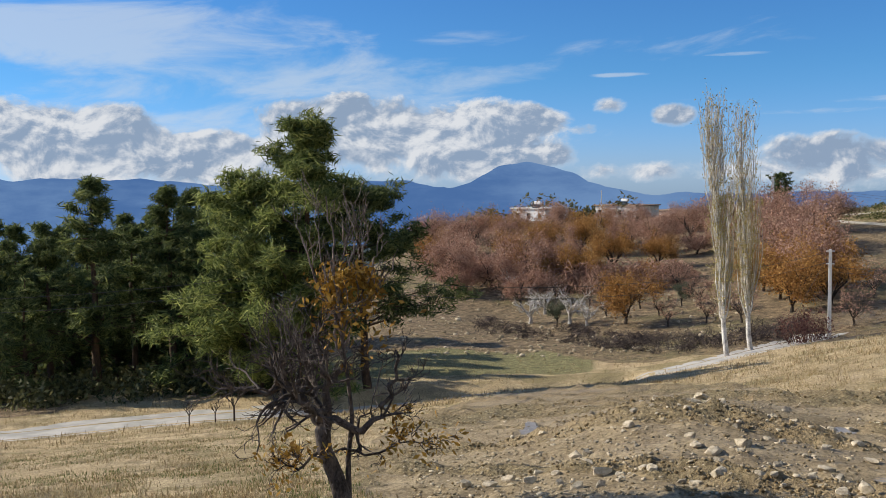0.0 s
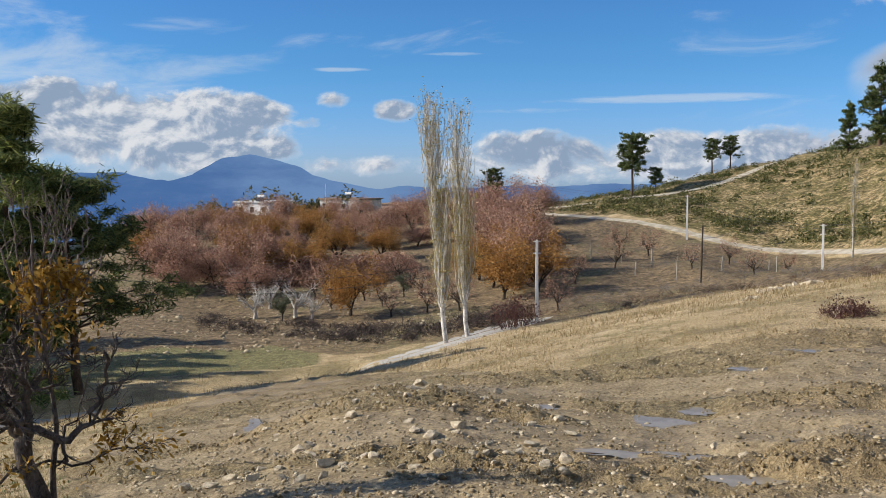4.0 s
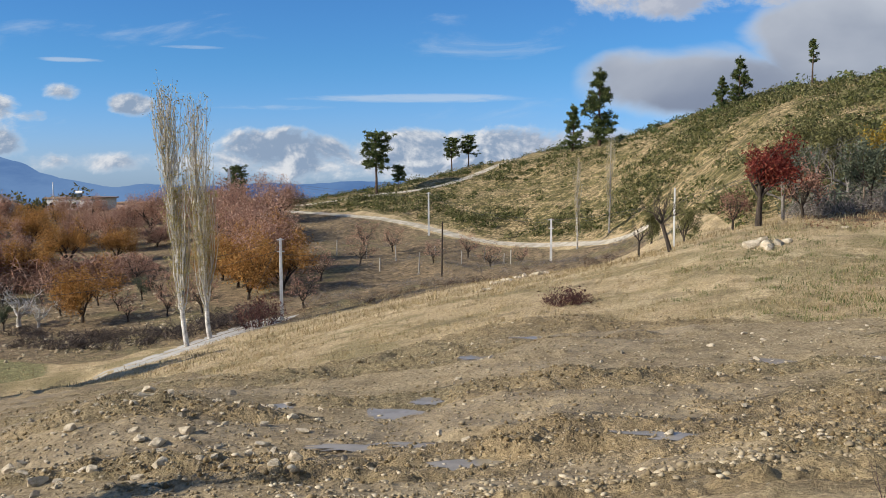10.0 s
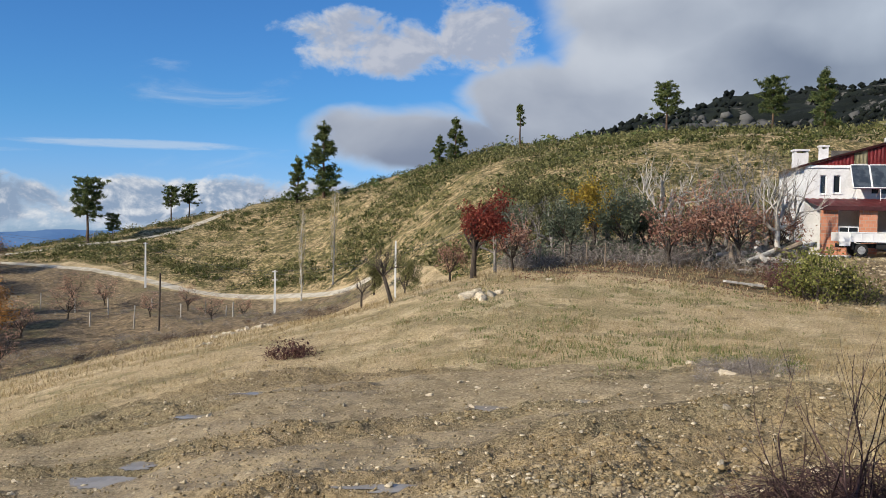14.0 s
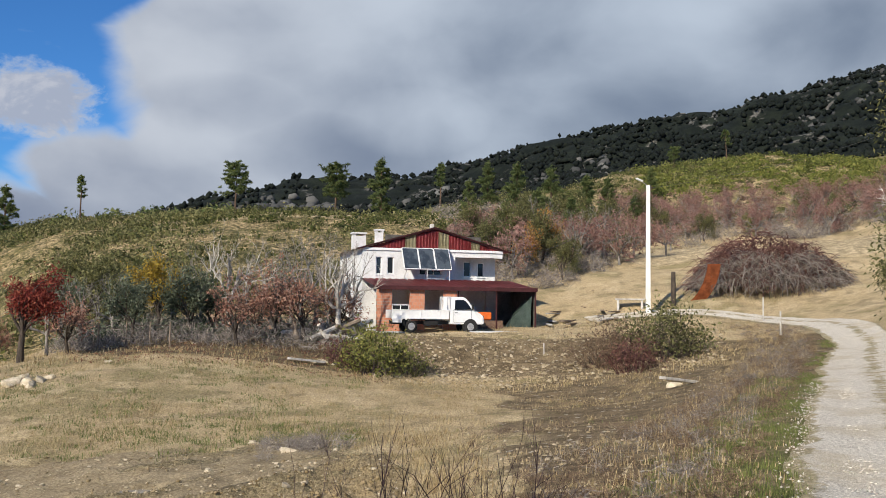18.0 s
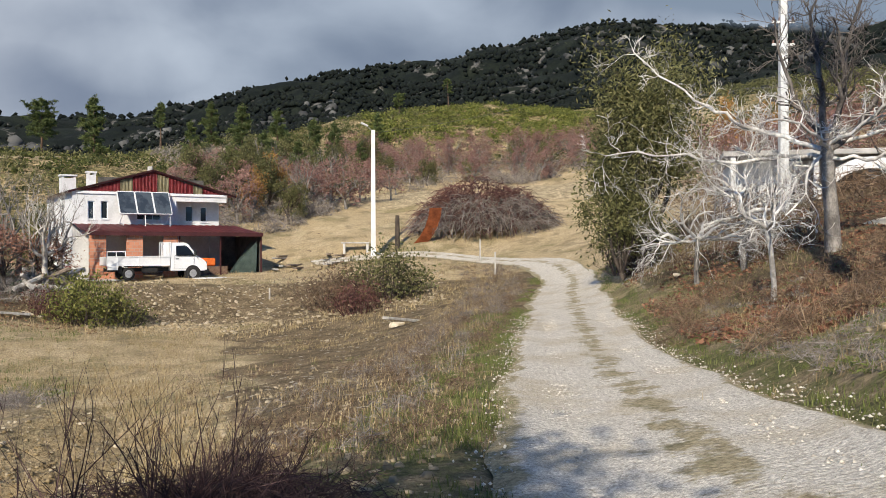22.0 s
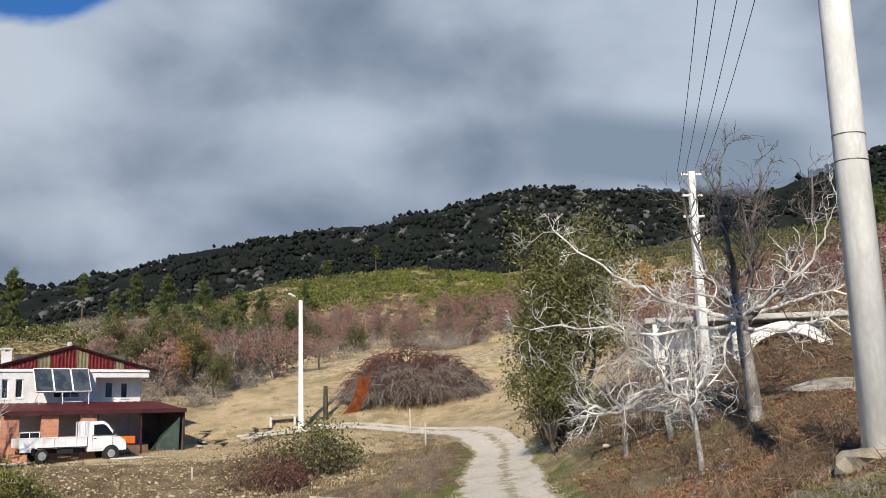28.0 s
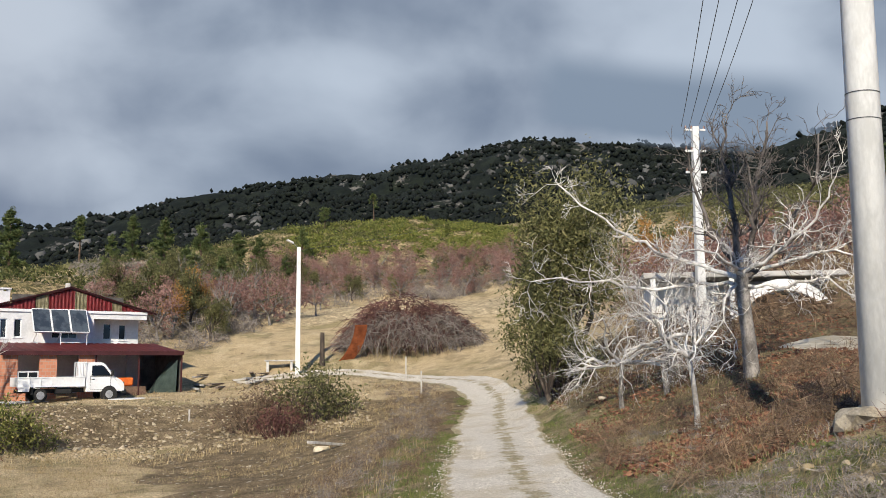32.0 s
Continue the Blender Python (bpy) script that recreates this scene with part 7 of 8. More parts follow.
# the grove before the farmhouse
rt = round_tree(3.9, 2.9, 61, 5200, .11, "red_leaf", label="small tree with dense dark red leaves", name="red_tree", trunk=.32, bark_r=.035)
rt.matrix_world = put(rt, 50.6, 44)
stt = bare_tree(2.9, 2.6, 62, "dark_bark", "pollard_tree", "old pollarded tree with thin bare shoots", depth=6, trunk=.42, limbs=5, r=.030, spread=.5, lean=(-.35, 0), lift=.5)
stt.matrix_world = put(stt, 45.8, 41, 1.0, -45)
x_ = bare_tree(1.9, 1.2, 63, "dark_bark", "pollard_tree", "small bare pollarded tree", depth=5, trunk=.4, limbs=4, r=.028, spread=.5)
x_.matrix_world = put(x_, 43.9, 44)
ol = round_tree(3.2, 2.5, 64, 3000, .12, "olive_leaf", "dark_bark", label="small grey-green leafy olive tree", name="olive_tree", group="olive trees", trunk=.25)
scatter(ol, [(56.4, 49, 1.0), (59.6, 50, 1.12), (60.8, 51, .9), (52.6, 56, 1.2), (124.4, 30, 1.1), (126.5, 28, 1.35), (121.9, 31, .75), (6.8, 85, .0001 + .7), (14.2, 92, .7)], R)
ye = round_tree(4.3, 2.4, 65, 3000, .13, "yellow_leaf", label="tree with golden yellow leaves", name="yellow_tree", trunk=.25)
scatter(ye, [(57.7, 53, 1.0), (58.8, 56, .8)], R)
gd = round_tree(5.4, 3.6, 66, 6500, .15, "oak_leaf", label="dense dark green evergreen oak", name="oak_tree", group="evergreen oaks", trunk=.15, fill=1.0)
scatter(gd, [(53.8, 62, 1.0), (52.4, 66, .8), (80.5, 84, .9), (83, 90, .8), (78.7, 88, 1.0), (46.5, 62, .5), (85.3, 96, .8), (95.5, 125, .7), (81.7, 78, .7), (44.6, 75, .55), (90, 112, .6), (77.4, 84, .8), (79.6, 95, 1.0), (82.2, 104, 1.0), (84.6, 112, .9), (87.4, 116, .7), (92.6, 112, .55), (97.4, 118, .7), (100.6, 112, .8), (103, 118, .9), (76.2, 90, .8), (86.4, 124, .9), (59.4, 60, .7), (64.8, 61, .7), (67.6, 62, .6), (56, 58, .6)], R)
big_oak = round_tree(8.2, 4.8, 67, 24000, .115, "oak_leaf", label="tall dense olive-green oak on the bank", name="oak_tree", trunk=.10, depth=5, fill=1.0)
big_oak.matrix_world = put(big_oak, 102.9, 34)
bo2 = round_tree(5.0, 3.6, 68, 9000, .12, "oak_leaf", label="dark evergreen thicket at the foot of the oak", name="oak_tree", trunk=.08)
bo2.matrix_world = put(bo2, 101.8, 32.5, .82)
gw = bare_tree(6.2, 4.4, 71, "grey_bark", label="bare grey tree above the grove", group="bare trees of the grove", depth=5, trunk=.3, limbs=5, r=.024, spread=.62, wiggle=.26, rise=(.25, 1.0))
gx = bare_tree(6.4, 5.6, 73, "pale_bark", label="bare whitened tree standing above the grove", group="bare trees of the grove", depth=5, trunk=.3, limbs=5, r=.026, spread=.62, wiggle=.26, rise=(.3, 1.0))
scatter(gx, [(61.8, 54, 1.0), (68.2, 50, .9)], R)
scatter(gw, [(67.6, 50.5, .7), (66.9, 52, .98), (65.4, 54, .85), (63.7, 58, .8), (55.3, 52, .6), (51.9, 47.5, .55), (58.6, 54, .7), (60.2, 58, .8), (62.6, 53, .7), (64.2, 56, .9), (66, 57, 1.0), (82.6, 80, .9), (84.2, 86, .9), (80.4, 88, 1.0), (87.8, 92, .6), (53.6, 52, .6), (69.0, 56, .9)], R)
gr = round_tree(3.6, 3.0, 72, 1300, .12, "russet_leaf", "dark_bark", label="thin tree with russet leaves at the grove", name="russet_tree", group="russet trees", trunk=.2, depth=5)
scatter(gr, [(62.3, 47.5, .95), (64.6, 50, 1.15), (66.2, 49.5, 1.05), (63.4, 51, .8), (53.0, 47.5, .8), (49.2, 46, .6), (68.2, 51, .9)], R)
# the walnut trees beside the track
def walnut(seed):
    """A short stem that breaks into low whitened boughs, with dark upright boughs over them."""
    rng = np.random.default_rng(seed)
    stem, white, dark = Wood(8), Wood(6), Wood(6)
    stem.limb([(0, 0, -.3), (-.04, 0, .9), (-.12, .03, 1.8), (-.14, 0, 2.5)], [.21, .165, .155, .15], 11)
    for pts, r0, n in (([(-.15, 0, 2.4), (-.9, -.2, 2.6), (-1.9, -.4, 2.95), (-2.6, -.4, 3.4), (-3.5, -.3, 4.0), (-4.5, -.2, 4.9)], .10, 9),
                       ([(-.2, 0, 2.2), (-1.2, .4, 2.3), (-2.6, .5, 2.25), (-4.0, .6, 2.55), (-5.4, .5, 2.5)], .09, 10),
                       ([(-.15, 0, 2.3), (-.55, -.5, 1.9), (-.6, -.8, 1.3), (-1.0, -1.1, .85)], .07, 6),
                       ([(-.1, 0, 2.2), (.8, -.3, 2.1), (1.6, -.5, 2.35), (2.4, -.6, 1.8)], .08, 8),
                       ([(-.1, 0, 2.4), (.9, .2, 2.75), (1.9, .3, 3.05), (2.7, .3, 2.8)], .085, 8),
                       ([(-.1, 0, 2.4), (-.3, 1.0, 2.8), (-.2, 2.2, 3.1), (-.5, 3.2, 3.6)], .08, 7),
                       ([(-.1, 0, 2.4), (-.3, -1.0, 2.6), (-.9, -2.0, 2.9), (-1.5, -2.8, 2.7)], .075, 8),
                       ([(-.1, 0, 2.5), (.7, -.8, 2.9), (1.5, -1.5, 3.6), (1.9, -1.8, 4.4)], .08, 7)):
        crooked(white, rng, pts, r0 * .62, .016, n + 5, .62, 3, [], .3, .66, .007, 7, .32)
    for pts, r0, n in (([(-.15, 0, 2.4), (-.3, .1, 3.6), (-.35, .1, 5.0), (-.45, .1, 6.3)], .12, 11),
                       ([(-.1, 0, 2.4), (.2, .2, 3.6), (.3, .1, 4.6), (.6, .1, 6.2)], .10, 11),
                       ([(-.1, 0, 2.4), (.6, .1, 3.0), (1.1, 0, 3.9), (1.6, 0, 4.6), (1.75, .1, 5.8)], .10, 10),
                       ([(-.1, 0, 2.5), (-.8, .6, 3.6), (-1.2, .8, 4.8), (-1.3, .8, 5.7)], .08, 9),
                       ([(.1, 0, 3.0), (.2, -.7, 4.0), (.0, -1.0, 5.2)], .07, 8)):
        crooked(dark, rng, pts, r0 * .85, .02, n + 5, .66, 3, [], .45, .62, .0075, 7, .28)
    root = plant("walnut_tree", "large bare walnut tree with whitened crooked boughs", "tree", "", stem, "grey_bark")
    part("bough", white.mesh("bough", "white_bark"), "white_bark", root, "low pale crooked boughs")
    part("upper_bough", dark.mesh("upper_bough", "dark_bough"), "dark_bough", root, "upright dark grey boughs")
    return root


plain("dark_bough", (0.050, 0.042, 0.038), (0.20, 0.175, 0.155), 3.0, stretch=(1, 1, 0.6), bump=0.6, depth=0.02)
wa = walnut(81)
wa.matrix_world = put(wa, 113.0, 24, 1.0, -113.0)
wc = bare_tree(4.8, 7.2, 82, "white_bark", "walnut_tree", "bare whitened walnut tree with tangled boughs", depth=6, trunk=.30, limbs=7, r=.0155, spread=.7, wiggle=.28, lift=.0, kids=(2, 4), rise=(.0, .6), stem="grey_bark")
wc.matrix_world = put(wc, 108.4, 26, 1.0, 10)
wd = bare_tree(4.2, 6.6, 83, "white_bark", "walnut_tree", "bare whitened walnut tree with tangled boughs", depth=6, trunk=.30, limbs=7, r=.0155, spread=.7, wiggle=.28, lift=.0, kids=(2, 4), rise=(.0, .6), stem="grey_bark")
wd.matrix_world = put(wd, 105.8, 26.5, 1.0, 200)
we = bare_tree(4.2, 3.2, 84, "white_bark", "walnut_tree", "thin leaning bare tree with a whitened stem", depth=5, trunk=.34, limbs=5, r=.013, spread=.62, lean=(-.55, .3), wiggle=.3, rise=(.3, 1.0), stem="white_bark")
we.matrix_world = put(we, 109.8, 20.2, 1.0, 0)
# unseen tree, added behind the standpoint to throw shade over the track's edge
shade_tree = round_tree(7.5, 2.7, 95, 6000, .15, "oak_leaf", label="unseen leafy tree added to shade the track's edge", name="oak_tree", trunk=.28)
shade_tree.matrix_world = Matrix.Translation((-3.8, 2.7, z_at(-3.8, 2.7) - .05))
# dark thicket at the oak's foot
tk = shrub(2.2, 3.0, 108, 2600, .10, "oak_leaf", "bush", "dark tangled thicket at the foot of the oak", twigs=160)
tk.matrix_world = put(tk, 102.4, 34.5)
# brown orchard above the farm and scrub on the right-hand slope
hb = round_tree(3.6, 4.2, 91, 1300, .15, "dusty_leaf", "grey_bark", label="bare reddish fruit tree on the slope", name="orchard_tree", group="upper orchard trees", depth=5, trunk=.2)
rows = [(b_ + R.normal(0, .5), d_ + R.normal(0, 4), R.uniform(.8, 1.2)) for d_ in (112, 122, 133) for b_ in np.arange(86, 104, 1.9)]
rows += [(b_ + R.normal(0, .6), d_ + R.normal(0, 3), R.uniform(.8, 1.15)) for d_ in (52, 62, 75, 90) for b_ in np.arange(107, 129, 3.2)]
rows += [(b_, R.uniform(76, 94), R.uniform(.9, 1.3)) for b_ in np.arange(75.5, 87, .8)] + [(R.uniform(84, 105), R.uniform(108, 140), R.uniform(.7, 1.2)) for _ in range(26)]
scatter(hb, rows, R)
hy = round_tree(4.4, 3.4, 92, 1800, .15, "orange_leaf", "grey_bark", label="tree with thin yellow-brown leaves on the slope", name="autumn_tree", group="autumn trees on the slope", depth=5, trunk=.2)
scatter(hy, [(123.6, 62, 1.25), (108, 66, 1.2), (110, 72, 1.1), (79.5, 80, 1.0), (81, 86, 1.1), (121.5, 75, 1.0), (104.8, 80, 1.0)], R)
# bushes
bs = shrub(2.1, 3.5, 101, 3600, .11, "bush_leaf", "bush", "rounded yellow-green bush below the terrace", twigs=60)
bs.matrix_world = put(bs, 70.5, 44.6)
b2 = shrub(1.3, 2.4, 102, 900, .1, "green_leaf", "bush", "low yellow-green bush on the bank", twigs=40)
b2.matrix_world = put(b2, 72.3, 45)
b3 = shrub(2.5, 4.4, 103, 3400, .12, "oak_leaf", "bush", "dark green bush on the bank beside the lamp", twigs=70)
b3.matrix_world = put(b3, 87.6, 46)
b4 = shrub(2.0, 4.4, 104, 1500, .1, "bramble_twig", "bush", "brown bare brush on the bank", twigs=150, bark="bramble_twig")
b4.matrix_world = put(b4, 84.6, 46)
b5 = shrub(1.4, 2.6, 105, 900, .09, "red_bramble", "bush", "low dark red bush in the dry grass", "dark red bushes", twigs=70, bark="red_bramble")
bl = shrub(.55, 2.3, 110, 700, .08, "red_bramble", "bush", "low spreading dark red bush in the dry grass", twigs=90, bark="red_bramble")
bl.matrix_world = put(bl, 39.8, 31.6, .8)
scatter(b5, [(21.0, 66.5, 1.5), (68.6, 45.5, .9), (85.9, 43, 1.0), (125.6, 12.5, .5), (120.9, 10.5, .28)], R)
bm_ = bramble(4.3, 10.5, 6.0, 106, 2600, "red_bramble", "bramble_mound", "huge mound of red-brown and grey brambles", .03)
bm_.matrix_world = put(bm_, 93.4, 70, 1.0, -93)
bg_ = bramble(3.6, 10.8, 6.6, 107, 2200, "grey_twig", "bramble_mound", "grey dry canes hanging over the bramble mound", .025)
bg_.matrix_world = put(bg_, 93.6, 69.3, 1.0, -93)

# ---------------------------------------------------------------- stones, grass and scrub
S = np.random.default_rng(99)


def sow(n, b0, b1, d0, d1, keep=None, even=False):
    """Places spread over a sector; keep thins them out by a share from 0 to 1."""
    b = S.uniform(b0, b1, n)
    d = np.sqrt(S.uniform(d0 ** 2, d1 ** 2, n)) if even else np.exp(S.uniform(math.log(d0), math.log(d1), n))
    x, y = d * np.sin(np.radians(b)), d * np.cos(np.radians(b))
    if keep is not None:
        m = S.random(n) < keep(x, y, b, d)
        x, y = x[m], y[m]
    return np.stack([x, y, height_of(x, y)], 1)


def stuff(name, me_, label, category):
    return tagged(new(name, me_), label, category, kind="stuff")


_t = (1 + 5 ** 0.5) / 2
ICO = np.array([(-1, _t, 0), (1, _t, 0), (-1, -_t, 0), (1, -_t, 0), (0, -1, _t), (0, 1, _t), (0, -1, -_t), (0, 1, -_t), (_t, 0, -1), (_t, 0, 1), (-_t, 0, -1), (-_t, 0, 1)]) / math.hypot(1, _t)
ICF = np.array([(0, 11, 5), (0, 5, 1), (0, 1, 7), (0, 7, 10), (0, 10, 11), (1, 5, 9), (5, 11, 4), (11, 10, 2), (10, 7, 6), (7, 1, 8), (3, 9, 4), (3, 4, 2), (3, 2, 6), (3, 6, 8), (3, 8, 9), (4, 9, 5), (2, 4, 11), (6, 2, 10), (8, 6, 7), (9, 8, 1)])


OCT = np.array([(1, 0, 0), (-1, 0, 0), (0, 1, 0), (0, -1, 0), (0, 0, 1), (0, 0, -1.0)])
OCF = np.array([(0, 2, 4), (2, 1, 4), (1, 3, 4), (3, 0, 4), (2, 0, 5), (1, 2, 5), (3, 1, 5), (0, 3, 5)])


def pebbles(places, lo, hi, material, name, flatness=0.6, power=2.5, coarse=False):
    n = len(places)
    r = lo + (hi - lo) * S.random(n) ** power
    sh = np.stack([S.uniform(.7, 1.4, n), S.uniform(.7, 1.2, n), S.uniform(.45, .9, n) * flatness / .6], 1)
    form, sides = (OCT, OCF) if coarse else (ICO, ICF)
    k = len(form)
    v = form[None] * (1 + S.uniform(-.28, .28, (n, k, 1))) * r[:, None, None] * sh[:, None]
    a = S.uniform(0, 2 * math.pi, n)
    c, s = np.cos(a)[:, None], np.sin(a)[:, None]
    v = np.stack([v[..., 0] * c - v[..., 1] * s, v[..., 0] * s + v[..., 1] * c, v[..., 2]], -1) + places[:, None] + np.array([0, 0, 0.15]) * r[:, None, None]
    f = (sides[None] + k * np.arange(n)[:, None, None]).reshape(-1, 3)
    return np_mesh(name, v.reshape(-1, 3), f, material)


def clumps(places, rx, rz, each, size, material, name, long=1.5, wide=0.32):
    """Small heaps of leaves: low bushes seen from afar."""
    n = len(places)
    k = S.uniform(.55, 1.5, n)[:, None, None]
    o = S.normal(0, 1, (n, each, 3))
    o /= np.linalg.norm(o, axis=2)[..., None] + 1e-9
    o *= S.uniform(.45, 1.0, (n, each, 1))
    o[..., 2] = np.abs(o[..., 2])
    c = places[:, None] + o * np.array([rx, rx, rz]) * k
    return leaf_mesh(name, c.reshape(-1, 3), size, S, material, 0.0, long, wide)


def blades(places, h, each, spread, width, material, name, bend=0.5):
    """Tufts of grass: thin bent blades."""
    n = len(places) * each
    p = np.repeat(places, each, 0) + np.concatenate([S.normal(0, spread, (n, 2)), np.zeros((n, 1))], 1)
    a = S.uniform(0, 2 * math.pi, n)
    hh = h * S.uniform(.4, 1.25, n)
    out = np.stack([np.cos(a), np.sin(a), np.zeros(n)], 1)
    side = np.stack([-np.sin(a), np.cos(a), np.zeros(n)], 1) * width
    lean = out * (hh * bend * S.uniform(.2, 1.2, n))[:, None]
    up = np.array([[0, 0, 1.0]]) * hh[:, None]
    v = np.stack([p - side - [0, 0, .03], p + side - [0, 0, .03], p + lean + up * (1 - .25 * bend) + side * .25, p + lean + up * (1 - .25 * bend) - side * .25], 1)
    return np_mesh(name, v.reshape(-1, 3), np.arange(4 * n).reshape(n, 4), material)


def on_mud(x, y, b, d):
    return worked(x, y)


def off_mud(x, y, b, d):
    m = (1 - worked(x, y)) ** 2
    for nm, line, half in WAYS:
        m = m * (off_line(x, y, line)[0] > half + .1)
    hx, hy = HOUSE.translation.x, HOUSE.translation.y
    return m * (np.hypot(x - hx - 3, y - hy - 1) > 9)


# clods and stones on the worked ground
leafy("clod_soil", (0.13, 0.093, 0.046), (0.23, 0.17, 0.088), (0.34, 0.26, 0.145), 0.95, 0.0)
leafy("field_stone", (0.26, 0.21, 0.135), (0.44, 0.37, 0.25), (0.64, 0.55, 0.40), 0.92, 0.0)
def cloddy(x, y, b, d):
    return worked(x, y) * np.clip((smear(x, y) - .42) * 8, .05, 1) * np.clip((np.abs(fbm((x * 0.77 - y * 0.64) * 0.22, (x * 0.64 + y * 0.77) * 1.5, 3, 37) - 0.5) - .05) * 9, .12, 1)


stuff("soil_clods", pebbles(sow(52000, -3, 76, 9, 32, cloddy), .010, .052, "clod_soil", "soil_clods", .65, 2.6, True), "loose brown clods over the churned ground", "soil")
leafy("mud_gravel", (0.20, 0.155, 0.09), (0.33, 0.265, 0.165), (0.52, 0.44, 0.31), 0.95, 0.0)
stuff("fine_gravel", pebbles(sow(24000, -3, 76, 8.5, 32, on_mud), .010, .040, "mud_gravel", "fine_gravel", .7, 2.0, True), "fine brown gravel over the churned ground", "stones")
stuff("gravel", pebbles(sow(7000, -3, 76, 8, 32, lambda x, y, b, d: worked(x, y) * (0.25 + 0.75 * (fbm(x * .3, y * .3, 3, 71) > .5))), .010, .060, "field_stone", "gravel", .42), "small pale stones over the churned ground", "stones")
stuff("bank_stones", pebbles(sow(3000, 70, 91, 42, 54), .02, .13, "mud_gravel", "bank_stones"), "pale stones on the cut bank below the house", "stones")
stuff("orchard_stones", pebbles(sow(1500, -4, 18, 68, 120, None), .04, .24, "field_stone", "orchard_stones"), "pale stones along the orchard edge", "stones")
stuff("roadside_stones", pebbles(sow(1300, 96, 130, 5, 40, off_mud), .012, .075, "mud_gravel", "roadside_stones"), "pale stones on the track's right bank", "stones")


def track_place(n, lo, hi, x0, x1):
    """Places beside the track: offset from its middle, along a stretch."""
    k = S.integers(0, len(TRACK) - 1, n * 6)
    p = TRACK[k]
    p = p[(p[:, 0] > x0) & (p[:, 0] < x1)][:n]
    d = np.gradient(TRACK, axis=0)
    i = np.array([int(np.argmin(np.hypot(*(TRACK - a).T))) for a in p])
    t = d[i] / np.linalg.norm(d[i], axis=1)[:, None]
    o = S.uniform(lo, hi, len(p))[:, None]
    p = p + np.stack([-t[:, 1], t[:, 0]], 1) * o + S.normal(0, .12, p.shape)
    return np.stack([p[:, 0], p[:, 1], height_of(p[:, 0], p[:, 1])], 1)


leafy("track_stone", (0.36, 0.32, 0.26), (0.56, 0.51, 0.43), (0.78, 0.73, 0.63), 0.92, 0.0)
tp = track_place(17000, -1.15, 1.55, 3, 26)
tp[:, 2] += .085
stuff("track_gravel", pebbles(tp, .005, .021, "track_stone", "track_gravel", .6, 2.5, True), "pale gravel lying on the track", "stones")
# single stones big enough to pick up
STONES = []
for k in range(5):
    b = bmesh.new()
    bmesh.ops.create_icosphere(b, subdivisions=3, radius=0.5)
    rk_ = np.random.default_rng(300 + k)
    cuts = [Vector(rk_.normal(0, 1, 3)).normalized() for _ in range(12)]
    for v_ in b.verts:
        for c_ in cuts:
            q_ = v_.co.dot(c_)
            if q_ > 0.26:
                v_.co -= c_ * (q_ - 0.26)
        v_.co.z *= 0.72
    m_ = bpy.data.meshes.new("stone")
    b.to_mesh(m_)
    b.free()
    m_.materials.append(MATS["rock_pale" if k else "rock_grey"])
    STONES.append(m_)


def stone(b_, d_, size, group, label, sink=.25):
    x, y = at(b_, d_)
    o = new("stone", STONES[S.integers(0, 5)])
    o.matrix_world = Matrix.Translation((x, y, z_at(x, y) + size * (.36 - sink))) @ Matrix.Rotation(S.uniform(0, 6.28), 4, "Z") @ Matrix.Rotation(S.uniform(-.5, .5), 4, "X") @ Matrix.Diagonal((size * S.uniform(.9, 1.4), size * S.uniform(.8, 1.1), size * S.uniform(.8, 1.15), 1))
    return tagged(o, label, "stone", group)


for b_, d_, s_ in [(16.95, 15.6, .36), (14.1, 15.9, .22), (15.4, 15.2, .2), (14.8, 19.9, .33), (15.5, 20.3, .3), (16.0, 20.0, .28), (12.2, 19.6, .26), (11.4, 19.4, .22), (8.8, 14.3, .34), (11.8, 14.0, .26), (15.6, 13.6, .38), (17.8, 13.9, .2), (4.5, 14.2, .3), (6.3, 13.9, .22), (2.2, 14.2, .24), (0.7, 14.4, .3), (3.4, 14.8, .25)]:
    stone(b_, d_, s_, "stones on the spoil knoll", "pale angular stone lying on the spoil knoll")
for k in range(120):
    stone(S.uniform(5, 24), S.uniform(12.8, 20.5), .08 + .22 * S.random() ** 2, "stones on the spoil knoll", "pale angular stone lying on the spoil knoll")
for k in range(130):
    stone(S.uniform(24, 72), S.uniform(10.5, 25), .06 + .15 * S.random() ** 2, "stones on the worked ground", "pale stone lying in the churned mud")
for b_, d_, s_ in [(51.1, 37, .9), (50.4, 37.3, .7), (51.7, 37.2, .6), (51.2, 36.4, .55), (50.2, 36.8, .4), (52.2, 37.5, .45), (50.8, 38, .7)]:
    stone(b_, d_, s_, "white rocks below the red tree", "white broken rock below the red tree", .3)
for k in range(16):
    stone(35.0 + k * .22 + S.normal(0, .1), 50 + k * .35 + S.normal(0, .4), S.uniform(.3, .75), "stones at the field edge", "pale stone in the row at the field edge", .3)
for b_, d_, s_ in [(34.6, 43.8, .7), (34.2, 43.5, .4), (35.0, 43.6, .45), (68.0, 45, .5), (67.3, 45.3, .5), (66.8, 45, .4), (55.2, 41, .45), (104.7, 28.5, .5), (102.6, 60, 1.0), (101.6, 58, .6), (103.4, 62, .7), (88.2, 36, .7), (121.6, 12.4, .3), (121.2, 12.9, .42), (122.2, 12.8, .25), (120.3, 9.5, .22), (121.8, 9.8, .2), (77, 45.6, .5), (74.6, 45.4, .45), (84, 36, .3)]:
    stone(b_, d_, s_, "stones in the grass", "pale weathered stone half sunk in the grass", .35)
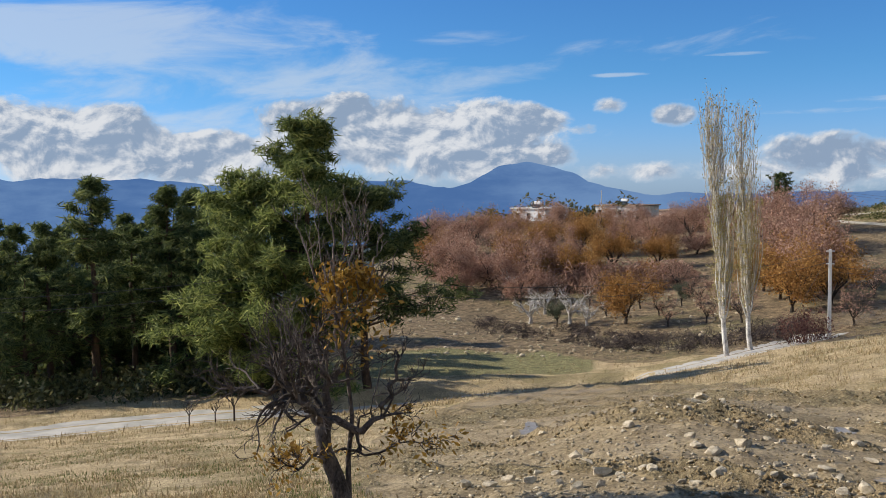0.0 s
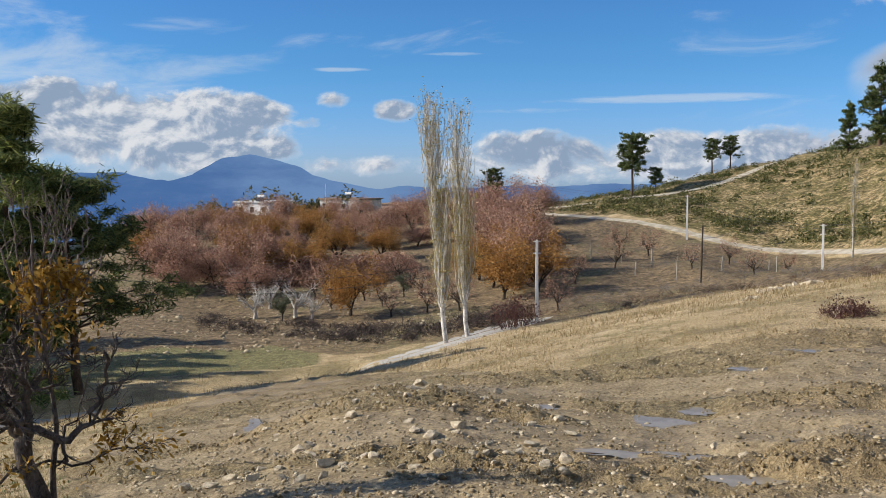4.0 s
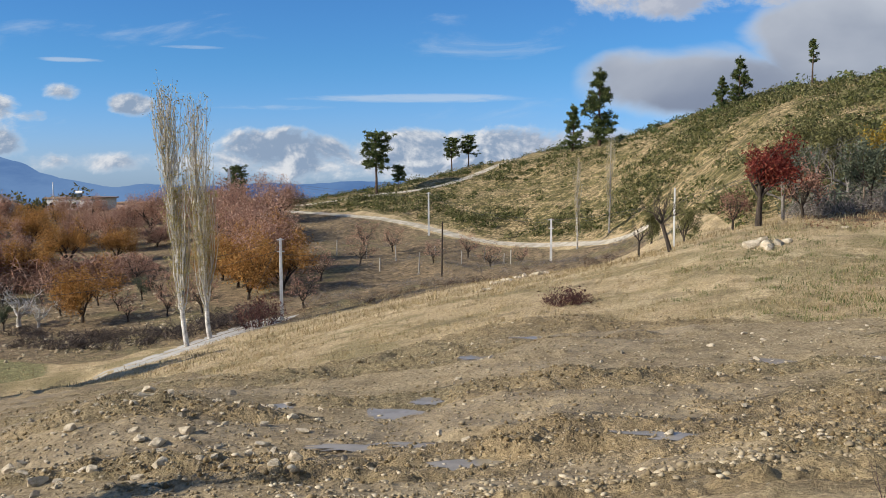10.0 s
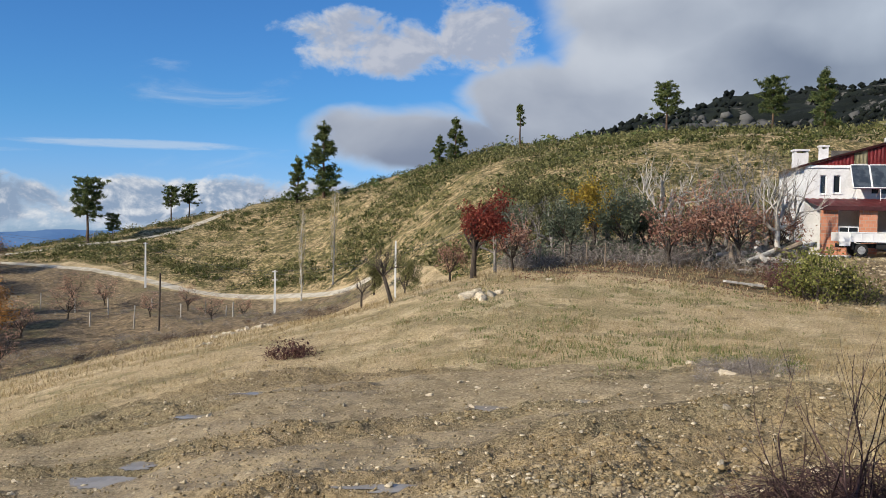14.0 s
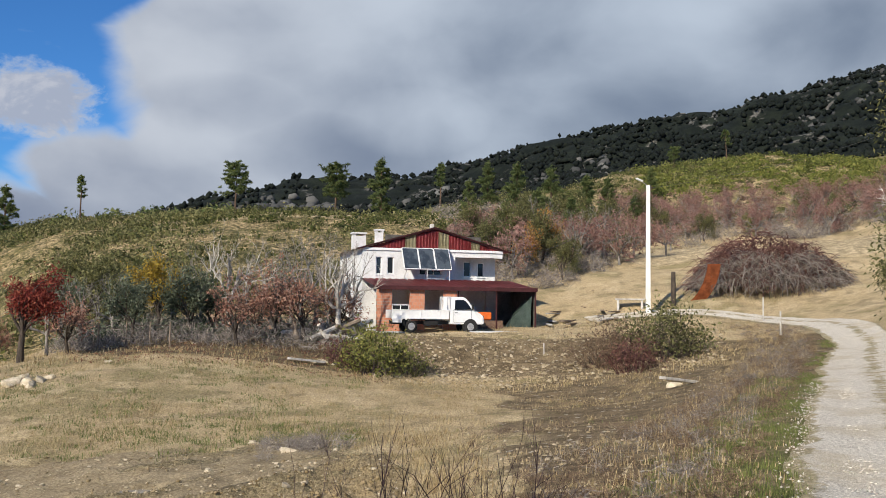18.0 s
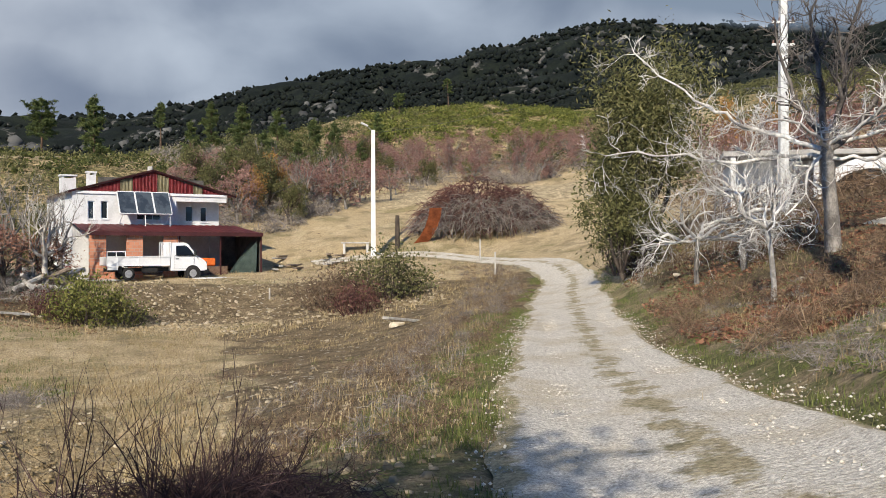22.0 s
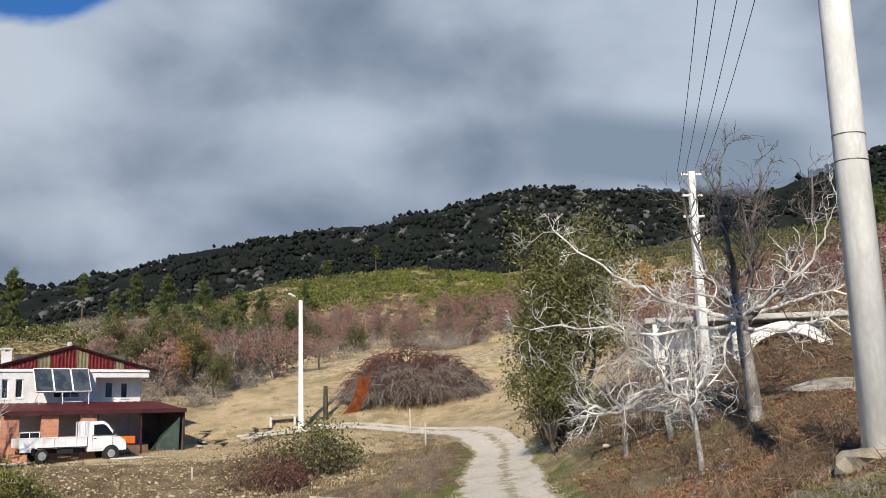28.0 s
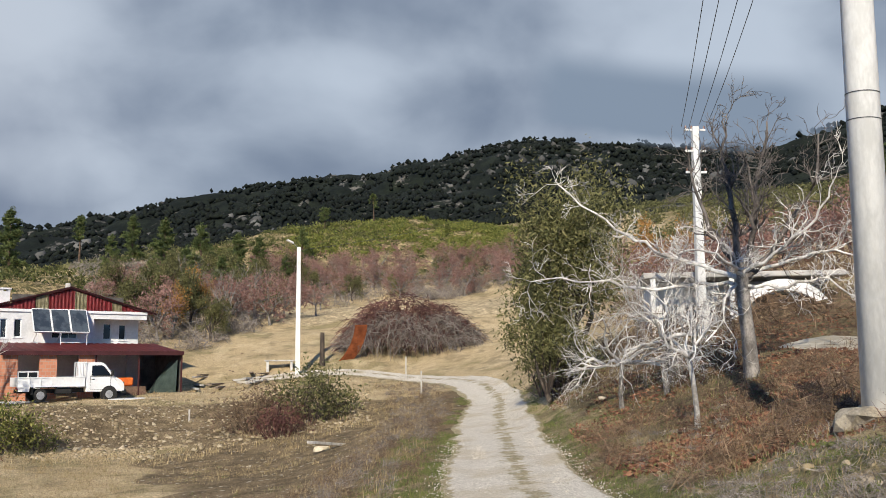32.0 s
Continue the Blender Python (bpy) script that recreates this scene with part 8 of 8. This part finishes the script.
# puddles
pw = Nodes("puddle_water", 0.18, 0.0, 0.3)
pw.color(pw.mix(pw.ramp(pw.noise(2.0), .4, .6), (0.27, 0.232, 0.17), (0.34, 0.295, 0.22)))
for k, (b_, d_, a_, c_) in enumerate(POOLS):
    x, y = at(b_, d_)
    z = z_at(x, y) + .012
    n = 72
    ang = np.arange(n) * 2 * math.pi / n
    rr = 0.95 * (1 + 1.0 * (fbm(np.cos(ang) * 1.8 + k * 5, np.sin(ang) * 1.8, 4, 81) - .5) * 2)
    u, v_ = a_ * rr * np.cos(ang), c_ * rr * np.sin(ang)
    br_ = radians(b_)
    vs = np.stack([u * math.cos(br_) + v_ * math.sin(br_), -u * math.sin(br_) + v_ * math.cos(br_), np.zeros(n)], 1)
    b = bmesh.new()
    b.faces.new([b.verts.new(q) for q in vs[::-1]])
    bmesh.ops.recalc_face_normals(b, faces=b.faces[:])
    for f_ in b.faces:
        if f_.normal.z < 0:
            f_.normal_flip()
    m_ = bpy.data.meshes.new("puddle")
    b.to_mesh(m_)
    b.free()
    m_.materials.append(MATS["puddle_water"])
    o = new("puddle", m_)
    o.matrix_world = Matrix.Translation((x, y, z))
    tagged(o, "shallow muddy puddle in the churned ground", "puddle", "puddles on the worked ground")
# grass on the fields
def bare(b, d):
    """The cut bank under the terrace, where nothing grows."""
    return 1 - .92 * step(b, 70.5, 73) * step(b, 92, 88) * step(d, 42.5, 45.5) * step(d, 56, 53)


stuff("dry_grass", blades(sow(60000, -32, 94, 8, 46, lambda x, y, b, d: off_mud(x, y, b, d) * np.clip((fbm(x * .6, y * .6, 4, 91) - .38) * 6, .12, 1) * (1 - .9 * step(b, 74, 80) * step(d, 36, 28)) * bare(b, d)), .085, 6, .11, .009, "dry_grass", "dry_grass", 1.0), "short dry straw-coloured grass on the field", "grass")
stuff("far_grass", blades(sow(9000, -32, 94, 40, 72, lambda x, y, b, d: off_mud(x, y, b, d) * bare(b, d)), .17, 6, .22, .016, "dry_grass", "far_grass", .7), "dry straw-coloured grass on the far field", "grass")
stuff("green_grass", blades(sow(2600, -32, 94, 8, 40, lambda x, y, b, d: off_mud(x, y, b, d) * (fbm(x * .25, y * .25, 4, 41) > .52)), .10, 7, .08, .006, "green_grass", "green_grass", .8), "short green grass growing through the straw", "grass")
stuff("field_tufts", blades(sow(8000, 8, 92, 9, 50, lambda x, y, b, d: off_mud(x, y, b, d) * np.clip((fbm(x * .45, y * .45, 3, 105) - .45) * 7, .06, 1) * (1 - .9 * step(b, 73, 79) * step(d, 36, 28)) * bare(b, d)), .18, 12, .08, .008, "dry_grass", "field_tufts", .9), "taller tufts of bleached dry grass on the field", "grass")
stuff("low_green", blades(sow(5200, -30, 2, 9, 40, lambda x, y, b, d: off_mud(x, y, b, d) * np.clip((fbm(x * .3, y * .3, 4, 129) - .47) * 8, .03, 1)), .055, 10, .12, .009, "green_grass", "low_green", 1.0), "low green grass patches on the mown slope", "grass")
stuff("green_tufts", blades(sow(2600, 46, 70, 20, 42, lambda x, y, b, d: off_mud(x, y, b, d) * np.clip((fbm(x * .22, y * .22, 3, 107) - .44) * 8, .03, 1)), .12, 10, .12, .010, "green_grass", "green_tufts", .8), "low green grass patch in the dry field", "grass")
bt_ = np.vstack([track_place(320, -6.0, -2.4, 8, 40), sow(110, 110, 131, 6, 20, off_mud)])
stuff("bank_tufts", blades(bt_, .20, 12, .10, .004, "dry_grass", "bank_tufts", 1.2), "bleached tufts of dry grass on the right bank", "grass")
ge = np.vstack([track_place(1500, 1.15, 1.9, 3.5, 45), track_place(900, -1.75, -1.0, 5, 45), track_place(700, -.35, .35, 5, 45)])
ge = ge[fbm(ge[:, 0] * .8, ge[:, 1] * .8, 3, 121) > .50]
ge[:, 2] += .06
stuff("track_edge_grass", blades(ge, .055, 9, .07, .005, "green_grass", "track_edge_grass", .9), "short grass creeping over the track's edges and crown", "grass")
g1 = track_place(2600, 1.4, 3.2, 3.5, 30)
g1 = g1[fbm(g1[:, 0] * .7, g1[:, 1] * .7, 3, 77) > .5]
stuff("verge_grass", blades(g1, .08, 8, .06, .005, "green_grass", "verge_grass", .7), "short green grass along the track's verge", "grass")
g2 = track_place(300, 2.2, 4.8, 9, 58)
stuff("tall_weeds", blades(g2, .26, 9, .10, .005, "dry_grass", "tall_weeds", .5), "tall pale dry weeds beside the track", "grass")
g3 = track_place(330, 1.9, 4.8, 8, 56)
stuff("red_weeds", clumps(g3, .24, .22, 60, .055, "bramble_twig", "red_weeds", 3.5, .06), "dry reddish weeds beside the track", "weeds")
g4 = track_place(190, 2.2, 4.6, 8, 56)
stuff("grey_weeds", clumps(g4, .26, .24, 64, .065, "grey_twig", "grey_weeds", 4.0, .05), "dry grey weeds beside the track", "weeds")
g5 = np.vstack([track_place(2200, -7.5, -2.3, 9, 45), sow(1500, 108, 129, 9.5, 40, lambda x, y, b, d: np.clip((fbm(x * .5, y * .5, 3, 109) - .45) * 8, .05, 1))])
stuff("bank_grass", blades(g5, .085, 7, .14, .004, "dry_grass", "bank_grass", .9), "dry grass on the track's right bank", "grass")
bw = sow(1100, 106, 132, 5.5, 22, lambda x, y, b, d: off_mud(x, y, b, d) * np.clip((fbm(x * .55, y * .55, 3, 111) - .40) * 7, .05, 1))
stuff("bank_weeds", clumps(bw, .16, .10, 46, .045, "grey_twig", "bank_weeds", 4.0, .06), "low withered grey weeds on the right bank", "weeds")
bx = sow(420, 108, 132, 6, 22, lambda x, y, b, d: off_mud(x, y, b, d) * np.clip((fbm(x * .4, y * .4, 3, 113) - .48) * 9, 0, 1))
stuff("bank_moss", clumps(bx, .20, .05, 60, .03, "green_grass", "bank_moss", 2.0, .2), "patches of short moss and grass on the right bank", "grass")
by = sow(300, 120, 131, 9.5, 14.5, lambda x, y, b, d: np.clip((fbm(x * .5, y * .5, 3, 115) - .36) * 7, 0, 1))
stuff("red_brush", clumps(by, .26, .26, 90, .07, "red_bramble", "red_brush", 4.5, .05), "low dark red withered brush by the great pole", "brush")
stuff("bank_green", blades(track_place(1000, -5.5, -1.3, 7, 30), .06, 7, .1, .006, "green_grass", "bank_green", .8), "green grass on the track's right bank", "grass")
lv = sow(30000, 97, 124, 12, 38, lambda x, y, b, d: np.clip((fbm(x * .35, y * .35, 3, 47) - .38) * 6, 0, 1) * (off_line(x, y, TRACK)[0] > 1.6))
lv = np.vstack([lv, sow(3500, 53, 71, 41, 56)])
lv[:, 2] += S.uniform(.01, .06, len(lv))
stuff("fallen_leaves", leaf_mesh("fallen_leaves", lv, .075, S, "fallen_leaf", 0.5, 1.3), "red-brown fallen leaves under the trees", "leaves")
rb_ = sow(200, 104, 121, 13, 30, lambda x, y, b, d: (fbm(x * .3, y * .3, 3, 53) > .5) * 1.0)
stuff("low_brush", clumps(rb_, .5, .34, 90, .10, "bramble_twig", "low_brush", 4.0, .05), "low tangled reddish brush under the walnut trees", "brush")
wp = sow(110, 62.5, 69.5, 21.5, 25.5, lambda x, y, b, d: np.clip(1.2 - np.hypot((b - 66) / 3, (d - 23.2) / 1.6), 0, 1))
stuff("grey_weed_patch", clumps(wp, .30, .26, 80, .07, "grey_twig", "grey_weed_patch", 4.0, .05), "patch of grey withered weeds at the field edge", "weeds")
for b_, d_, s_ in [(64.6, 23.2, .3), (65.4, 22.6, .38), (66.6, 23.8, .3), (67.2, 22.8, .24), (68.4, 24.2, .28), (63.4, 24.4, .26)]:
    stone(b_, d_, s_, "stones in the weed patch", "pale stone lying among grey weeds", .3)
# scrub on the hill
def hill(x, y, b, d):
    lo = np.interp(b, [20, 26, 31, 38, 43, 50, 60, 75, 90, 104], [160, 146, 133, 116, 106, 60, 64, 78, 122, 130])
    ok = (d > lo)
    for nm, line, half in WAYS:
        ok = ok & (off_line(x, y, line)[0] > half + .8)
    return ok * np.clip((fbm(x * .07, y * .07, 4, 57) - .38) * 6, 0.15, 1)


stuff("hill_scrub", clumps(sow(9500, 20, 104, 58, 235, hill, True), 1.0, .75, 36, .24, "maquis_leaf", "hill_scrub"), "low yellow-green scrub covering the hillside", "scrub")


def hill_dark(x, y, b, d):
    lo = np.interp(b, [20, 26, 31, 38, 43, 50, 60, 75, 90], [160, 146, 133, 116, 106, 60, 64, 78, 122])
    return hill(x, y, b, d) * np.clip(1.15 - (d - lo) / 26, .28, 1)


stuff("slope_scrub", clumps(sow(2600, 43, 70, 60, 150, lambda x, y, b, d: hill(x, y, b, d) * np.clip((fbm(x * .11, y * .11, 3, 127) - .44) * 9, .05, 1), True), 1.25, 1.0, 36, .24, "oak_leaf", "slope_scrub"), "dark olive bushes scattered over the slope", "scrub")
stuff("dark_scrub", clumps(sow(7500, 20, 92, 58, 220, hill_dark, True), 1.5, 1.15, 40, .27, "oak_leaf", "dark_scrub"), "dark green scrub at the foot of the hill", "scrub")
stuff("hill_grass", blades(sow(6000, 20, 104, 58, 215, lambda x, y, b, d: hill(x, y, b, d) * 0 + (d > np.interp(b, [20, 31, 43, 50, 60, 75, 104], [160, 133, 106, 60, 64, 78, 128])), True), .5, 7, .35, .03, "dry_grass", "hill_grass", .6), "tall dry grass between the hill scrub", "grass")
cr = sow(150, 39, 62, 98, 180, lambda x, y, b, d: np.abs(d - np.interp(b, [39, 43, 50, 57, 62], [178, 166, 142, 132, 116])) < 5)
stuff("crest_bushes", clumps(cr, 1.5, 1.5, 60, .4, "dark_needles", "crest_bushes"), "dark bushes along the hill crest", "scrub")
vt = sow(60, -4, 12, 178, 210, None)
stuff("village_trees", clumps(vt, 3.0, 3.6, 150, .6, "oak_leaf", "village_trees"), "green trees round the village houses", "trees")
ue = sow(420, 2, 21, 66, 92, lambda x, y, b, d: (np.abs(d - np.interp(b, [2, 8, 14, 21], [86, 78, 70, 72])) < 5) * 1.0)
stuff("ditch_brush", clumps(ue, .9, .7, 60, .20, "dark_twig", "ditch_brush", 3.5, .08), "dark brush along the ditch by the lane", "brush")
ug = sow(420, -33, -9, 54, 90, None)
stuff("undergrowth", clumps(ug, 1.3, 1.5, 70, .24, "oak_leaf", "undergrowth"), "dark undergrowth below the pines", "scrub")
us = sow(520, 105, 130, 30, 120, lambda x, y, b, d: np.clip(d / 80, .25, 1))
stuff("slope_brush", clumps(us, 1.3, 1.1, 110, .2, "bramble_twig", "slope_brush", 3.5, .07), "brown leafless brush on the slope", "brush")
uo = sow(620, 74, 106, 74, 130, lambda x, y, b, d: (fbm(x * .06, y * .06, 3, 59) > .46) * (1 - (d > 84) * (d < 106) * (b > 82)))
stuff("slope_thicket", clumps(uo, 1.5, 1.5, 120, .26, "grey_twig", "slope_thicket", 3.5, .07), "grey leafless thicket behind the farmhouse", "brush")
# forest on the mountain
def spires(places, rx, rz, material, name):
    """Small ragged tree heads: a belly between a low skirt and a tip, five-sided."""
    n = len(places)
    k = S.uniform(.5, 1.35, n) * np.clip(np.hypot(places[:, 0], places[:, 1]) / 800, .42, 1.1)
    a = np.arange(5) * 2 * math.pi / 5
    ring = np.stack([np.cos(a), np.sin(a), np.zeros(5)], 1)
    v = np.concatenate([np.zeros((n, 1, 3)), ring[None] * S.uniform(.6, 1.25, (n, 5, 1)) * np.array([rx, rx, 0]) + np.array([0, 0, .5 * rz]) * S.uniform(.5, 1.5, (n, 5, 1)), np.tile([0, 0, rz], (n, 1, 1)) + S.normal(0, .12 * rx, (n, 1, 3))], 1)
    v = v * k[:, None, None] + places[:, None]
    j = np.arange(5)
    f = np.concatenate([np.stack([j * 0, (j + 1) % 5 + 1, j + 1], 1), np.stack([j + 1, (j + 1) % 5 + 1, j * 0 + 6], 1)])
    return np_mesh(name, v.reshape(-1, 3), (f[None] + 7 * np.arange(n)[:, None, None]).reshape(-1, 3), material)


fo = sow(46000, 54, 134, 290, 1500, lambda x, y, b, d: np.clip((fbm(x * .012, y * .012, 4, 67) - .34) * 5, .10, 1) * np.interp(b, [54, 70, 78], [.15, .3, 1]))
# crowns coloured near black for a cloud's shade that nothing here casts
leafy("shaded_crown", (0.002, 0.004, 0.003), (0.005, 0.009, 0.006), (0.012, 0.016, 0.010), 0.9, 0.0)
stuff("mountain_forest", spires(fo, 2.7, 4.8, "shaded_crown", "mountain_forest"), "dark pine forest covering the mountain, cloud shade put into its colour", "forest")
# crag tones lowered for the same cloud shade
leafy("shaded_crag", (0.04, 0.041, 0.040), (0.080, 0.080, 0.076), (0.15, 0.147, 0.137), 0.95, 0.0)
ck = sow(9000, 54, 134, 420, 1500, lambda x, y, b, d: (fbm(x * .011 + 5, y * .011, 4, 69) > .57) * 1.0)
stuff("mountain_crags", pebbles(ck, 1.0, 4.2, "shaded_crag", "mountain_crags", .8, 2.0), "pale grey crags standing out of the forest, darkened for cloud shade", "rocks")

# ---------------------------------------------------------------- brush at the edge of the standpoint
def wands(b_, d_, h, n, seed, spread, label, r=.0062, name="bare_shrub", material="brush_twig"):
    rng = np.random.default_rng(seed)
    w_, tips = Wood(4), []
    for k in range(n):
        a = rng.uniform(0, 6.28)
        d = np.array([math.cos(a) * spread, math.sin(a) * spread, 1.0])
        d /= np.linalg.norm(d)
        foot = np.array([rng.normal(0, .10), rng.normal(0, .10), -.05])
        grow(w_, rng, foot, d, h * rng.uniform(.45, .75), r * rng.uniform(.8, 1.7), 2, tips, .42, .09, .12, (2, 4), .62, 6, .55, 4)
    root = thing(name, put(None, b_, d_), label, "bush", "bare shrubs on the embankment")
    part("stem", w_.mesh("stem", material), material, root)
    return root


for k, (b_, d_, h_, n_, sp) in enumerate([(69.5, 5.6, 1.2, 6, .42), (72.8, 5.3, 1.15, 7, .5), (75.2, 5.6, 1.0, 8, .5), (76.8, 5.3, .95, 8, .5), (79.2, 5.5, .9, 12, .6), (80.6, 5.9, .75, 12, .6), (67.2, 6.2, .8, 6, .4), (82.4, 6.2, .5, 10, .8), (58.2, 5.6, .95, 2, .2), (61.5, 6.0, .5, 3, .3)]):
    wands(b_, d_, h_, n_, 500 + k, sp, "dark leafless shrub on the embankment edge")
db = bramble(.62, 2.5, 1.2, 520, 2200, "brush_twig", "dark_bramble", "dense red-brown tangle of brambles on the embankment", .0028, .26)
db.matrix_world = put(db, 77.4, 5.8, 1, -78)

ew = sow(170, 72, 82.5, 5.2, 6.5, None)
stuff("embankment_twigs", clumps(ew, .16, .34, 70, .05, "brush_twig", "embankment_twigs", 4.5, .045), "fine red-brown twigs among the embankment shrubs", "brush")
fw = sow(420, -36, -6, 92, 230, None)
stuff("valley_wood", clumps(fw, 3.0, 3.6, 120, .7, "dark_needles", "valley_wood"), "dark wood on the slope below the lane", "trees")

gv_ = sow(260, 52.5, 69.5, 47, 60, None)
stuff("grove_brush", clumps(gv_, .8, .8, 90, .16, "grey_twig", "grove_brush", 3.5, .06), "grey leafless brush between the grove trees", "brush")
gn_ = sow(90, 52.5, 69, 49, 60, None)
stuff("grove_shrubs", clumps(gn_, .9, 1.0, 70, .16, "olive_leaf", "grove_shrubs"), "grey-green shrubs between the grove trees", "scrub")
hg = sow(460, 86, 100, 150, 215, None)
stuff("green_hilltop", clumps(hg, 1.8, 1.1, 60, .34, "sunlit_scrub", "green_hilltop"), "bright green scrub on the rounded hilltop, sunlight put into its colour", "scrub")
for k in range(22):
    stone(121.5 + k * .3 + S.normal(0, .1), 27.6 + S.normal(0, .25), S.uniform(.25, .5), "stones of the low wall", "pale stone of the low dry wall", .3)

fs = sow(2600, 21, 46, 58, 142, lambda x, y, b, d: (d < np.interp(b, [22, 26, 31, 38, 43], [146, 138, 122, 106, 96])) * (d > np.interp(b, [20, 30, 37, 45], [76, 62, 70, 82])) * np.clip((fbm(x * .12, y * .12, 3, 95) - .3) * 4, .1, 1), True)
stuff("field_weeds", clumps(fs, .45, .35, 16, .16, "grey_twig", "field_weeds", 3.5, .06), "dry grey-brown weeds on the bare lower field", "weeds")
fd = sow(900, 21, 46, 58, 142, lambda x, y, b, d: (d < np.interp(b, [22, 26, 31, 38, 43], [144, 136, 120, 104, 94])) * (np.abs(d - np.interp(b, [20, 30, 37, 45], [80, 66, 74, 86])) < 6), True)
stuff("field_edge_brush", clumps(fd, .6, .5, 40, .16, "bramble_twig", "field_edge_brush", 3.5, .06), "brown brush along the edge of the lower field", "brush")

vg = sow(1700, 76, 97, 6.5, 24, lambda x, y, b, d: (off_line(x, y, TRACK)[0] > 1.9) * 1.0)
stuff("slope_stones", pebbles(vg, .010, .06, "mud_gravel", "slope_stones"), "small stones on the bare slope beside the track", "stones")
vw = sow(130, 76, 96, 6.5, 26, lambda x, y, b, d: (off_line(x, y, TRACK)[0] > 2.0) * np.clip((fbm(x * .4, y * .4, 3, 97) - .42) * 8, 0, 1))
stuff("slope_weeds", clumps(vw, .22, .2, 60, .05, "bramble_twig", "slope_weeds", 4.0, .06), "low dry brown weeds on the bare slope", "weeds")
rs = sow(1000, 107, 134, 92, 330, None, True)
stuff("upper_scrub", clumps(rs, 1.8, 1.8, 90, .35, "oak_leaf", "upper_scrub"), "dark scrub on the upper slope", "scrub")
